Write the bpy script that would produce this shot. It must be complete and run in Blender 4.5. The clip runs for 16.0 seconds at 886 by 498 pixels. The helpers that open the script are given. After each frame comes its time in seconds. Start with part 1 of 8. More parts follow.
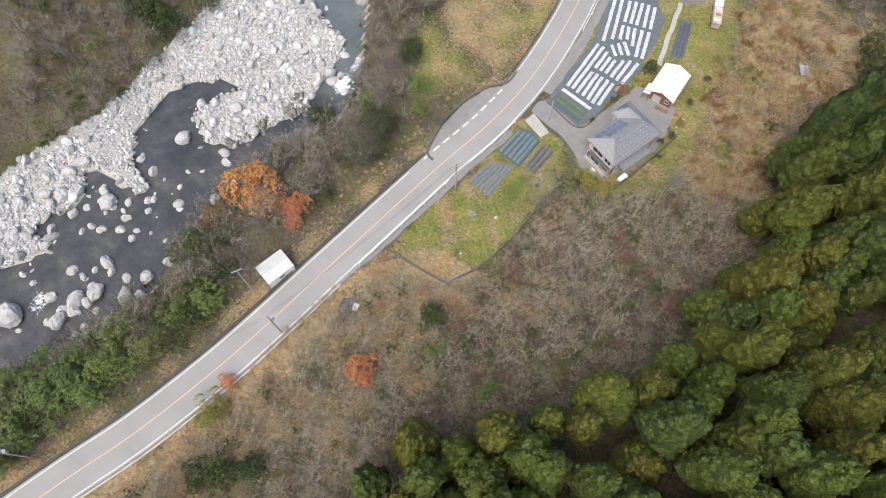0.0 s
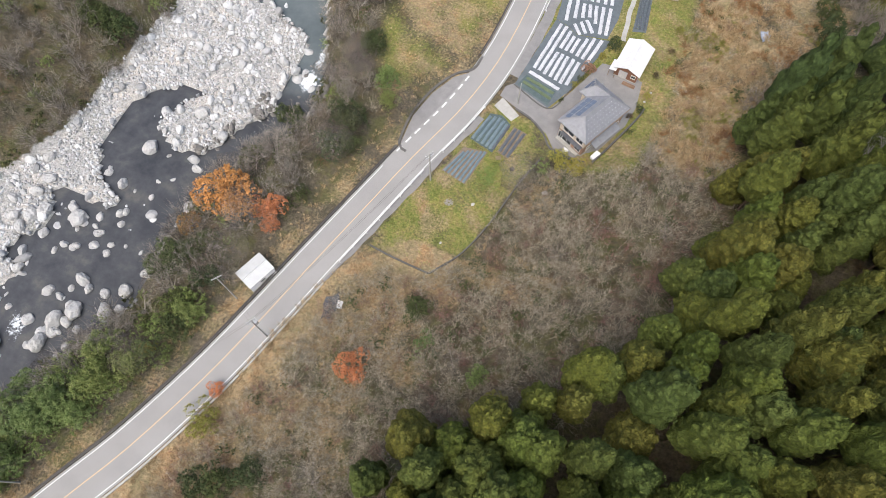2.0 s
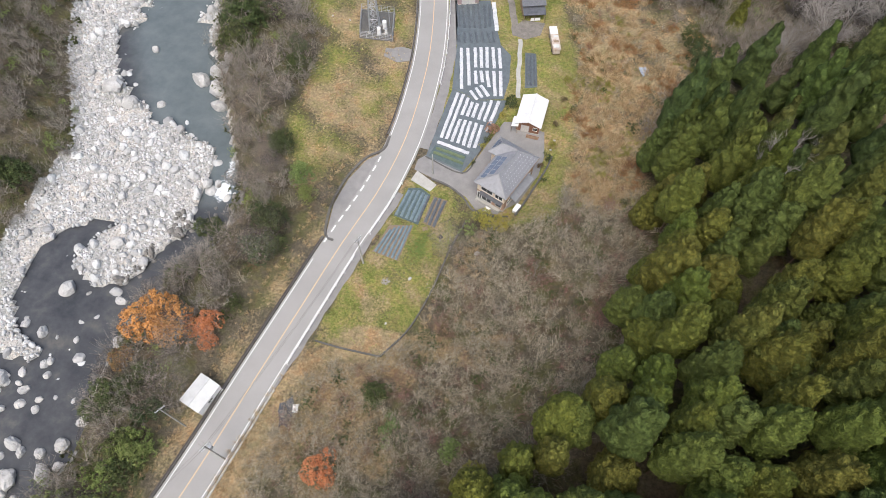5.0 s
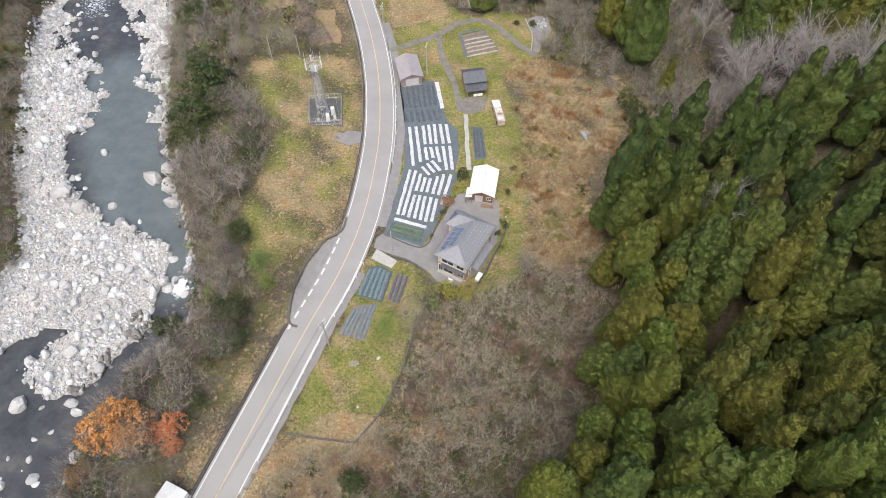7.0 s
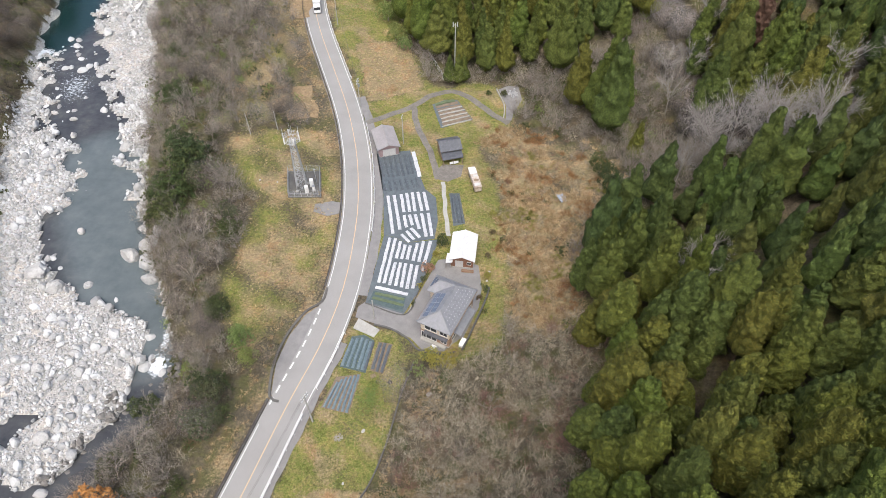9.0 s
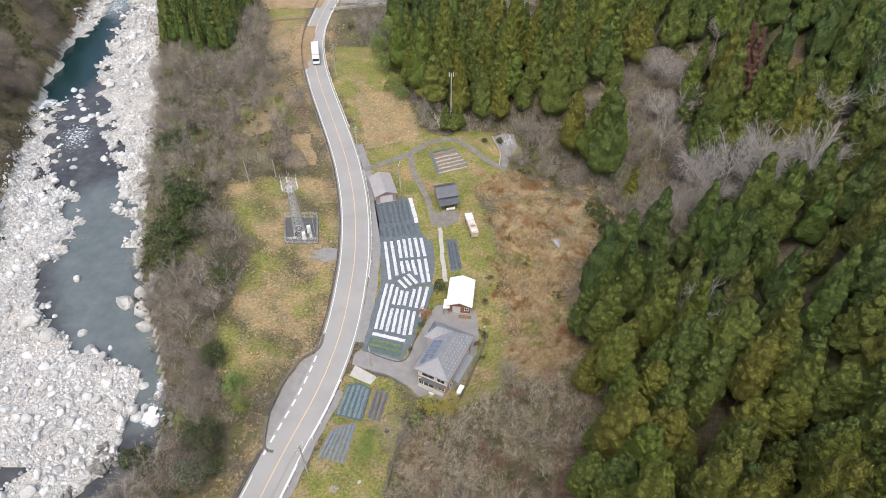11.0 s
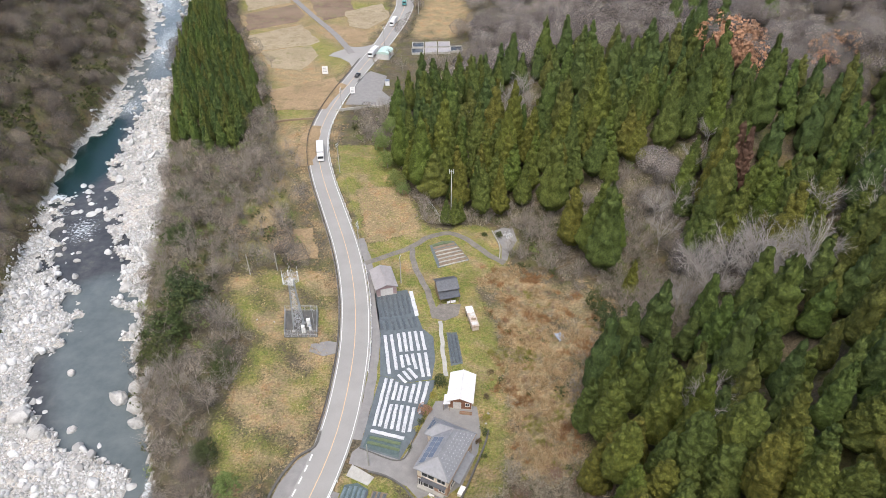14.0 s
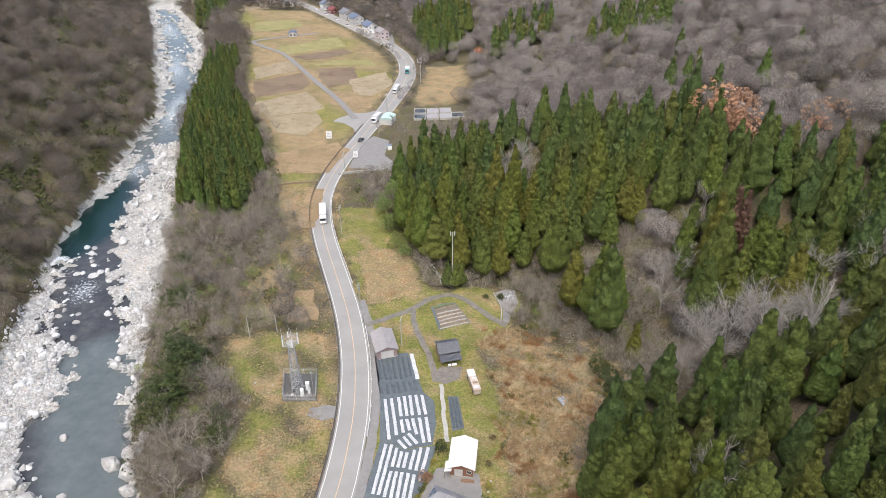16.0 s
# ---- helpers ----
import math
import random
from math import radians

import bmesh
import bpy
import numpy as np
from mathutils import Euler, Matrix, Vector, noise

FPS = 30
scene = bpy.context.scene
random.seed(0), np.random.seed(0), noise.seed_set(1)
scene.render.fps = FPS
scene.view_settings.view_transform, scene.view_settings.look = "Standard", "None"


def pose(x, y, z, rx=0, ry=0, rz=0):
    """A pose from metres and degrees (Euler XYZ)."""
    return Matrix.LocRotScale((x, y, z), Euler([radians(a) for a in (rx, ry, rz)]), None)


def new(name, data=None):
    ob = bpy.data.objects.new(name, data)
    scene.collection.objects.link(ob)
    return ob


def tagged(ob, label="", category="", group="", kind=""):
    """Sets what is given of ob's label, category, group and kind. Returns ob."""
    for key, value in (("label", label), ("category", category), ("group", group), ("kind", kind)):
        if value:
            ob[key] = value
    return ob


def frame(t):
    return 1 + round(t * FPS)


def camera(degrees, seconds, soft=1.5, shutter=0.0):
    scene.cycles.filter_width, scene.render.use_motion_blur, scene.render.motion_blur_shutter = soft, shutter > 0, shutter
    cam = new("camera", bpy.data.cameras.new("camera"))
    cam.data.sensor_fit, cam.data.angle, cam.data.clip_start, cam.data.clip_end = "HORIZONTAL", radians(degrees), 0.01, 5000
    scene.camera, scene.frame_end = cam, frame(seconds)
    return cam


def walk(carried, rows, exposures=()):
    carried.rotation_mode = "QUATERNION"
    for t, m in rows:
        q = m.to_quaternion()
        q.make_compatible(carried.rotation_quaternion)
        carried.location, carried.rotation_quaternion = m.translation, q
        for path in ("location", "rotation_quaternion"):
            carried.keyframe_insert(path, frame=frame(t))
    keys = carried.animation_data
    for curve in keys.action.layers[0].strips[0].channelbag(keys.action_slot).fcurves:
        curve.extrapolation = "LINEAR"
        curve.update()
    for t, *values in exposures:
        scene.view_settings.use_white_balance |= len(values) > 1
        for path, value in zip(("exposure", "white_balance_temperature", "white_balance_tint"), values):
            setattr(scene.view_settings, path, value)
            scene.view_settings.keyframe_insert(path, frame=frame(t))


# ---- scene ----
cam = camera(69.5, 16.0, soft=0.7)
# seconds, pitch, yaw: the drone hovers and swings its gimbal up
SWING = [(0, -67.38, 27.0), (0.5, -67.87, 25.49), (1, -68.34, 24.26), (1.5, -68.31, 23.21), (2, -68.27, 22.25),
         (2.5, -68.23, 21.42), (3, -68.17, 19.01), (3.5, -66.91, 16.29), (4, -65.14, 13.72), (4.5, -63.37, 11.41),
         (6.8, -55.68, 3.45), (7, -55.03, 3.0), (7.5, -53.34, 1.86), (8, -51.62, 0.92), (8.5, -49.89, 0.53),
         (8.75, -49.15, 0.33), (9.3, -49.06, 0.22), (9.6, -48.66, 0.1), (11.5, -43.55, -0.13), (12, -42.18, -0.1),
         (12.5, -40.8, -0.08), (13, -39.42, -0.08), (13.5, -38.04, -0.08), (14, -36.67, -0.08), (14.5, -35.29, -0.06),
         (15, -33.94, -0.05), (15.5, -32.52, -0.02), (16, -31.13, 0.05)]
EYE = (0.0, 0.0, 110.0)
walk(cam, [(t, pose(*EYE, 90 + p, 0, y)) for t, p, y in SWING], [(0, 0.9), (16, 0.94)])

# ---- light: bright overcast sky ----
world = bpy.data.worlds.new("overcast")
scene.world = world
world.use_nodes = True
wn = world.node_tree
sky = wn.nodes.new("ShaderNodeTexSky")
sky.sky_type, sky.sun_disc = "NISHITA", False
sky.sun_elevation, sky.sun_rotation = radians(61), radians(200)
sky.air_density, sky.dust_density, sky.ozone_density = 1.0, 4.5, 1.0
wn.links.new(sky.outputs[0], wn.nodes["Background"].inputs[0])
wn.nodes["Background"].inputs[1].default_value = 0.15
sun_data = bpy.data.lights.new("sun", "SUN")
sun_data.energy, sun_data.angle, sun_data.color = 1.15, radians(40), (0.985, 0.99, 0.965)
sun = new("sun", sun_data)
sun.matrix_world = pose(0, 0, 300, 29, 0, 200 - 180)

# ---- plan: courses of river, road and hill foot, in metres ----
BANK_R = [(-400, -160), (-60, -98), (-14, -82), (0, -76), (10, -71), (20, -72), (35, -71), (48, -66), (60, -58), (69, -58.5), (87, -66),
          (102, -74), (114, -79), (136, -85), (176, -94.5), (223, -108), (317, -137), (422, -159), (537, -196), (688, -279), (1500, -620)]
BANK_L = [(-400, -180), (-60, -122), (0, -114), (15, -112), (27, -108), (40, -102), (57, -101), (78, -98), (108, -113), (146, -126),
          (170, -131), (189, -137), (228, -144), (261, -148), (344, -160), (422, -190), (557, -246), (688, -300), (1500, -680)]
FOOT = [(-400, -120), (-40, -50), (0, -38), (20, -32), (34, -20), (41, -13), (49, -10), (59, -7), (66, -3), (72, 4), (80, 9), (100, 12), (120, 15),
        (142, 20), (155, 26), (170, 12), (226, 0), (300, 10), (420, 4), (500, -26), (640, -42), (1500, -200)]
ROAD_R = [(-72, -64), (-60.3, -38), (-54.1, -24.6), (-48.4, -13.2), (-42.7, 1.2), (-38.8, 13.3), (-35.0, 26.5), (-30.8, 40.6), (-26.4, 55.3), (-22.1, 67.9), (-19.5, 78.7),
          (-18.2, 88.6), (-17.7, 100.4), (-17.9, 111), (-19.5, 126), (-22.2, 139.8), (-25.5, 152.3), (-31, 169.5), (-36.8, 187.6),
          (-41, 204), (-43.2, 220.3), (-42.7, 238.4), (-39.6, 260.7), (-33.7, 289.6), (-25.3, 326.7), (-18.6, 366.8), (-17.3, 396.4), (-22.5, 430.3),
          (-33.9, 461), (-53.2, 496), (-86.9, 553.7), (-113, 597), (-150, 650), (-230, 740)]
ROAD_W = [(-100, 6.5), (280, 6.6), (330, 8.2), (366, 10.2), (420, 9.5), (470, 8.5), (560, 8.0), (800, 8.0)]
BAR_A = [(-68, 81.6), (-65.1, 76.2), (-65.7, 69.6), (-65.1, 61.3), (-68.6, 56.2), (-72.0, 47.9), (-80.9, 41.4), (-86.0, 46.5), (-86.4, 51.8), (-82.7, 57.5), (-86.8, 58.9), (-93.0, 54.0), (-95.2, 48.5), (-96.0, 41.4), (-90.5, 32.1), (-84.9, 29.1), (-84.8, 26.6), (-91.1, 27.1), (-98.2, 26.6), (-95.4, 21.2), (-96.6, 15.4), (-99.0, 11.3), (-95.4, 5.4), (-99.4, -0.1),
         (-107, -16), (-122, -30), (-122, 15), (-108, 27), (-105.8, 34), (-104.5, 43), (-103.2, 51), (-103.3, 60), (-102, 68), (-103.5, 78), (-118, 108), (-130, 146), (-134, 168), (-122, 152),
         (-108, 142), (-98, 119), (-104, 115), (-101, 105), (-94.7, 96.3), (-88.4, 89.7), (-80.4, 86.5)]
POOL_R = [(100, -60), (114, -79.5), (131, -86.5), (147, -94), (164, -103), (181, -112), (202, -121), (228, -128), (262, -133), (290, -139), (310, -160)]
BAR_C = [(-134, 150), (-119, 150), (-128, 176), (-136, 190), (-146, 190), (-136, 170)]


def lerp(table, y):
    return np.interp(y, [p[0] for p in table], [p[1] for p in table])


def smooth(t):
    t = np.clip(t, 0, 1)
    return t * t * (3 - 2 * t)


def inside(poly, x, y):
    """Which of the points lie in the polygon."""
    x, y = np.asarray(x, float), np.asarray(y, float)
    odd = np.zeros(np.broadcast(x, y).shape, bool)
    for (x0, y0), (x1, y1) in zip(poly, poly[1:] + poly[:1]):
        if y0 != y1:
            odd ^= ((y0 > y) != (y1 > y)) & (x < (x1 - x0) * (y - y0) / (y1 - y0) + x0)
    return odd


def away(line, x, y):
    """Distance from the points to an open polyline."""
    best = np.full(np.broadcast(np.asarray(x), np.asarray(y)).shape, 1e9)
    for (x0, y0), (x1, y1) in zip(line, line[1:]):
        dx, dy = x1 - x0, y1 - y0
        s = np.clip(((x - x0) * dx + (y - y0) * dy) / (dx * dx + dy * dy), 0, 1)
        best = np.minimum(best, np.hypot(x - x0 - s * dx, y - y0 - s * dy))
    return best


def wobble(x, y, size, seed=0.0):
    """Soft uneven waves between about -1 and 1."""
    u, v = x / size + seed * 1.7, y / size - seed * 2.3
    return (np.sin(u * 2.1 + 1.3 * np.sin(v * 1.7 + seed)) + np.sin(v * 2.6 + 1.1 * np.sin(u * 2.3 - seed)) + np.sin((u + v) * 3.9 + 2 * np.sin(u - v))) / 3


def is_bar(x, y):
    """Where gravel stands above the water."""
    amp = 1.6 + 3.2 * smooth((y - 110) / 30)
    jx, jy = x + amp * wobble(x, y, 5, 1) + 0.5 * amp * wobble(x, y, 2.3, 6), y + amp * wobble(x, y, 5, 4)
    a = inside(BAR_A, jx, jy) | inside(BAR_C, jx, jy)
    a |= (jx > lerp(POOL_R, jy)) & (jy > 105) & (jy < 300)
    wide = lerp(BANK_R, jy) - lerp(BANK_L, jy)
    far = (jx - lerp(BANK_L, jy)) / wide + 0.16 * wobble(x, y, 15, 2) + 0.1 * wobble(x, y, 6, 9)
    a |= (y > 262) & ((far < np.interp(y, [262, 290, 340, 420, 520], [-0.3, -0.1, 0.22, 0.3, 0.2])) | (far > np.interp(y, [270, 330, 400, 450, 560], [0.9, 1.3, 0.95, 0.72, 0.7])))
    a |= (y > 240) & (y < 285) & (jx < lerp(BANK_L, jy) + 6)
    return a


def height(x, y):
    x, y = np.asarray(x, float), np.asarray(y, float)
    xr, xl, xf = lerp(BANK_R, y), lerp(BANK_L, y), lerp(FOOT, y)
    xr = xr + 0.8 * wobble(x * 0, y, 6, 4) + 1.2 * wobble(x * 0, y, 15, 2)
    xl = xl + (2.2 * wobble(x * 0, y, 9, 5) + 1.2 * wobble(x * 0, y, 3.7, 8)) * smooth((y - 90) / 40)
    rough = 0.25 * wobble(x, y, 4, 2) + 0.5 * wobble(x, y, 11, 7)
    bed = np.where(is_bar(x, y), -9.35 + 0.35 * rough, -10.9 + 0.25 * rough)
    d = x - xr
    wide = 13 + 2 * wobble(x, y, 17, 3)
    z = np.where(d < 0, bed, -9.6 + 9.6 * smooth(d / wide))
    dl = xl - x
    z = np.where(dl > 0, -9.8 + 3.0 * smooth(dl / 2.5) * smooth((y - 130) / 30) + dl * (0.72 + 0.08 * wobble(x, y, 40, 5)) + rough * np.minimum(dl / 4, 3), z)
    dh = np.maximum(x - xf, 0)
    k = np.interp(y, [-100, 60, 100, 150, 220, 320, 600], [0.52, 0.52, 0.42, 0.36, 0.34, 0.4, 0.4])
    rise = k * dh * dh / (dh + 10)
    gully = 9 * np.exp(-((y - 118 - 0.62 * (x - 35)) / 16) ** 2) * smooth((x - 32) / 25)
    z = np.where(dh > 0, rise - gully + np.minimum(dh / 25, 1) * (rough * 1.4 + 2.5 * wobble(x, y, 37, 9)), z)
    return z


# ---- materials ----
def tree_of(name):
    m = bpy.data.materials.new(name)
    m.use_nodes = True
    return m, m.node_tree, m.node_tree.nodes["Principled BSDF"]


def ramp(nt, fac, stops):
    r = nt.nodes.new("ShaderNodeValToRGB")
    nt.links.new(fac, r.inputs[0])
    while len(r.color_ramp.elements) < len(stops):
        r.color_ramp.elements.new(0.5)
    for e, (p, c) in zip(r.color_ramp.elements, stops):
        e.position, e.color = p, (*c, 1)
    return r.outputs[0]


def noise_of(nt, scale, detail=4, rough=0.6, vec=None):
    n = nt.nodes.new("ShaderNodeTexNoise")
    n.inputs["Scale"].default_value, n.inputs["Detail"].default_value, n.inputs["Roughness"].default_value = scale, detail, rough
    if vec is None:
        vec = nt.nodes.new("ShaderNodeNewGeometry").outputs["Position"]
    nt.links.new(vec, n.inputs["Vector"])
    return n.outputs[0]


def mix(nt, fac, a, b, how="MIX"):
    m = nt.nodes.new("ShaderNodeMix")
    m.data_type, m.blend_type = "RGBA", how
    for sock, v in ((m.inputs[0], fac), (m.inputs[6], a), (m.inputs[7], b)):
        if isinstance(v, (int, float)):
            sock.default_value = v
        elif isinstance(v, tuple):
            sock.default_value = (*v, 1)
        else:
            nt.links.new(v, sock)
    return m.outputs[2]


def math_of(nt, op, a, b=None):
    m = nt.nodes.new("ShaderNodeMath")
    m.operation = op
    for sock, v in zip(m.inputs, (a, b)):
        if isinstance(v, (int, float)):
            sock.default_value = v
        elif v is not None:
            nt.links.new(v, sock)
    return m.outputs[0]


def bump(nt, bs, fac, strength, distance):
    b = nt.nodes.new("ShaderNodeBump")
    b.inputs["Strength"].default_value, b.inputs["Distance"].default_value = strength, distance
    nt.links.new(fac, b.inputs["Height"])
    nt.links.new(b.outputs[0], bs.inputs["Normal"])


def plain(name, a, b, rough=0.7, scale=2.0, metal=0.0, fine=25.0, bumpy=0.0):
    """A surface mottled between two colours at two scales."""
    m, nt, bs = tree_of(name)
    big, small = noise_of(nt, scale, 5), noise_of(nt, fine, 3)
    c = ramp(nt, big, [(0.3, a), (0.7, b)])
    c = mix(nt, 0.35, c, ramp(nt, small, [(0.3, tuple(v * 0.7 for v in a)), (0.7, tuple(min(v * 1.2, 0.95) for v in b))]))
    nt.links.new(c, bs.inputs["Base Color"])
    bs.inputs["Roughness"].default_value, bs.inputs["Metallic"].default_value = rough, metal
    if bumpy:
        bump(nt, bs, small, 0.6, bumpy)
    return m


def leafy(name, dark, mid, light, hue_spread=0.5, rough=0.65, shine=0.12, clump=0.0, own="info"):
    """Foliage: varies from tree to tree, clump to clump and leaf to leaf. clump: the size in metres of rounded leaf
    clusters with paler tips and shade painted into the gaps between.
    """
    m, nt, bs = tree_of(name)
    info = nt.nodes.new("ShaderNodeObjectInfo").outputs["Random"]
    geo = nt.nodes.new("ShaderNodeNewGeometry")
    isl = geo.outputs["Random Per Island"]
    info = isl if own == "island" else info
    n = noise_of(nt, 1.6, 5, 0.75)
    f = math_of(nt, "ADD", math_of(nt, "MULTIPLY", isl, 0.35), math_of(nt, "MULTIPLY", n, 0.65))
    relief = noise_of(nt, 5.0, 3, 0.7)
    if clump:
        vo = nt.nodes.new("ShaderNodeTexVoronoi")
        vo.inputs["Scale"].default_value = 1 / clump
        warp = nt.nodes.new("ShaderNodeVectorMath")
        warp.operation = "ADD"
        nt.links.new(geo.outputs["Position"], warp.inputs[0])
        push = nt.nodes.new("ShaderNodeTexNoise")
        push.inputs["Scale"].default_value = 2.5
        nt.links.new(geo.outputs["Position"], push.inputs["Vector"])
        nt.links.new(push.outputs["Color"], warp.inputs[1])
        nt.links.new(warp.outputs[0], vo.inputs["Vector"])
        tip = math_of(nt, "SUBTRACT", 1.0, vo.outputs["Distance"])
        # colour follows the bump: lit clump tops and shaded creases painted in
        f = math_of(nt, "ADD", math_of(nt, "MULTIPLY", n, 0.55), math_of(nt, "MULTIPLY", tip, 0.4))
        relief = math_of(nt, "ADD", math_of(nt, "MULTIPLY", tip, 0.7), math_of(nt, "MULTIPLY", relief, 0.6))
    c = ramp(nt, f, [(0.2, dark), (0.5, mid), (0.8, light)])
    patch = noise_of(nt, 0.11, 2)
    warm = ramp(nt, math_of(nt, "ADD", math_of(nt, "MULTIPLY", info, 0.86), math_of(nt, "MULTIPLY", patch, 0.12)),
                [(0.15, (0.68, 0.86, 0.85)), (0.28, (1.0, 1.06, 0.92)), (0.4, (0.92, 1.16, 0.8)), (0.52, (1.22, 1.1, 0.75)), (0.64, (1.28, 1.03, 0.8)), (0.72, (0.95, 1.02, 0.9)), (0.82, (1.22, 1.2, 0.8)), (0.9, (0.75, 0.88, 0.85))])
    c = mix(nt, hue_spread, c, warm, "MULTIPLY")
    nt.links.new(c, bs.inputs["Base Color"])
    bs.inputs["Roughness"].default_value = rough
    bs.inputs["Specular IOR Level"].default_value = shine
    bump(nt, bs, relief, 1.0, 0.4 if clump else 0.25)
    return m


def barky(name, a, b):
    m, nt, bs = tree_of(name)
    isl = nt.nodes.new("ShaderNodeNewGeometry").outputs["Random Per Island"]
    f = math_of(nt, "ADD", math_of(nt, "MULTIPLY", isl, 0.5), math_of(nt, "MULTIPLY", noise_of(nt, 0.25, 3), 0.5))
    nt.links.new(ramp(nt, f, [(0.25, a), (0.75, b)]), bs.inputs["Base Color"])
    bs.inputs["Roughness"].default_value = 0.85
    bs.inputs["Specular IOR Level"].default_value = 0.1
    return m


def fuzzy(name, a, b, holes=0.5, fine=3.2):
    """A haze of bare twigs: fine upright streaks, with holes between them."""
    m, nt, bs = tree_of(name)
    geo = nt.nodes.new("ShaderNodeNewGeometry")
    flat = nt.nodes.new("ShaderNodeVectorMath")
    flat.operation = "MULTIPLY"
    flat.inputs[1].default_value = (1, 1, 0.35)
    nt.links.new(geo.outputs["Position"], flat.inputs[0])
    streak = noise_of(nt, fine, 5, 0.7, flat.outputs[0])
    f = math_of(nt, "ADD", math_of(nt, "MULTIPLY", geo.outputs["Random Per Island"], 0.3), math_of(nt, "MULTIPLY", streak, 0.5))
    f = math_of(nt, "ADD", f, math_of(nt, "MULTIPLY", noise_of(nt, 0.03, 3), 0.3))
    nt.links.new(ramp(nt, f, [(0.35, a), (0.7, b)]), bs.inputs["Base Color"])
    bs.inputs["Roughness"].default_value, bs.inputs["Specular IOR Level"].default_value = 0.9, 0.05
    bump(nt, bs, streak, 1.0, 0.4)
    nt.links.new(ramp(nt, noise_of(nt, fine * 1.07, 5, 0.8, flat.outputs[0]), [(holes - 0.08, (0, 0, 0)), (holes + 0.08, (0.9, 0.9, 0.9))]), bs.inputs["Alpha"])
    return m


def ground_material():
    """Leaf litter and brush; grass, straw and stone where the cover attribute says so."""
    m, nt, bs = tree_of("ground_cover")
    cov = nt.nodes.new("ShaderNodeAttribute")
    cov.attribute_name = "cover"
    sep = nt.nodes.new("ShaderNodeSeparateColor")
    nt.links.new(cov.outputs["Color"], sep.inputs[0])
    broad, midn, fine, grain = noise_of(nt, 0.07, 4), noise_of(nt, 0.45, 5, 0.7), noise_of(nt, 2.2, 5, 0.7), noise_of(nt, 9.0, 3, 0.7)
    litter = ramp(nt, midn, [(0.28, (0.04, 0.034, 0.024)), (0.5, (0.092, 0.08, 0.056)), (0.72, (0.175, 0.152, 0.108))])
    litter = mix(nt, 0.5, litter, ramp(nt, fine, [(0.3, (0.047, 0.041, 0.03)), (0.7, (0.185, 0.158, 0.117))]))
    litter = mix(nt, math_of(nt, "MULTIPLY", ramp(nt, noise_of(nt, 0.16, 5, 0.75), [(0.47, (0, 0, 0)), (0.6, (1, 1, 1))]), 0.7), litter, (0.098, 0.102, 0.036))
    litter = mix(nt, math_of(nt, "MULTIPLY", ramp(nt, noise_of(nt, 0.23, 5, 0.7), [(0.53, (0, 0, 0)), (0.67, (1, 1, 1))]), 0.5), litter, (0.15, 0.1, 0.052))
    grass = ramp(nt, noise_of(nt, 0.42, 6, 0.8), [(0.32, (0.075, 0.11, 0.02)), (0.42, (0.125, 0.158, 0.032)), (0.5, (0.19, 0.19, 0.055)), (0.57, (0.25, 0.19, 0.09)), (0.64, (0.14, 0.162, 0.038)), (0.74, (0.26, 0.16, 0.07))])
    grass = mix(nt, 0.4, grass, ramp(nt, noise_of(nt, 3.0, 5, 0.8), [(0.35, (0.05, 0.07, 0.018)), (0.52, (0.2, 0.205, 0.065)), (0.68, (0.4, 0.36, 0.18))]))
    straw = ramp(nt, fine, [(0.25, (0.125, 0.09, 0.05)), (0.5, (0.265, 0.2, 0.118)), (0.75, (0.43, 0.35, 0.225))])
    straw = mix(nt, 0.7, straw, ramp(nt, noise_of(nt, 0.22, 5, 0.75), [(0.3, (0.13, 0.13, 0.055)), (0.5, (0.3, 0.235, 0.14)), (0.65, (0.3, 0.175, 0.085)), (0.8, (0.42, 0.33, 0.2))]))
    stone = ramp(nt, fine, [(0.3, (0.24, 0.232, 0.218)), (0.5, (0.42, 0.41, 0.39)), (0.7, (0.54, 0.53, 0.51))])
    stone = mix(nt, 0.5, stone, ramp(nt, grain, [(0.3, (0.15, 0.145, 0.135)), (0.6, (0.5, 0.49, 0.47))]))
    jag = math_of(nt, "MULTIPLY", math_of(nt, "SUBTRACT", fine, 0.5), 1.5)

    def edge(sock):
        f = math_of(nt, "ADD", sock, jag)
        return ramp(nt, f, [(0.3, (0, 0, 0)), (0.7, (1, 1, 1))])
    c = mix(nt, edge(sep.outputs[0]), litter, grass)
    c = mix(nt, edge(sep.outputs[1]), c, straw)
    c = mix(nt, edge(sep.outputs[2]), c, stone)
    fleck = ramp(nt, noise_of(nt, 1.4, 7, 0.85), [(0.36, (0.5, 0.5, 0.48)), (0.5, (0.98, 0.98, 0.98)), (0.64, (1.5, 1.46, 1.4))])
    c = mix(nt, 0.85, c, fleck, "MULTIPLY")
    c = mix(nt, 0.7, c, ramp(nt, noise_of(nt, 0.13, 4, 0.7), [(0.34, (0.72, 0.74, 0.7)), (0.5, (1, 1, 1)), (0.66, (1.25, 1.18, 1.1))]), "MULTIPLY")
    nt.links.new(c, bs.inputs["Base Color"])
    bs.inputs["Roughness"].default_value, bs.inputs["Specular IOR Level"].default_value = 0.95, 0.1
    bump(nt, bs, math_of(nt, "ADD", fine, math_of(nt, "MULTIPLY", grain, 0.4)), 0.9, 0.35)
    return m


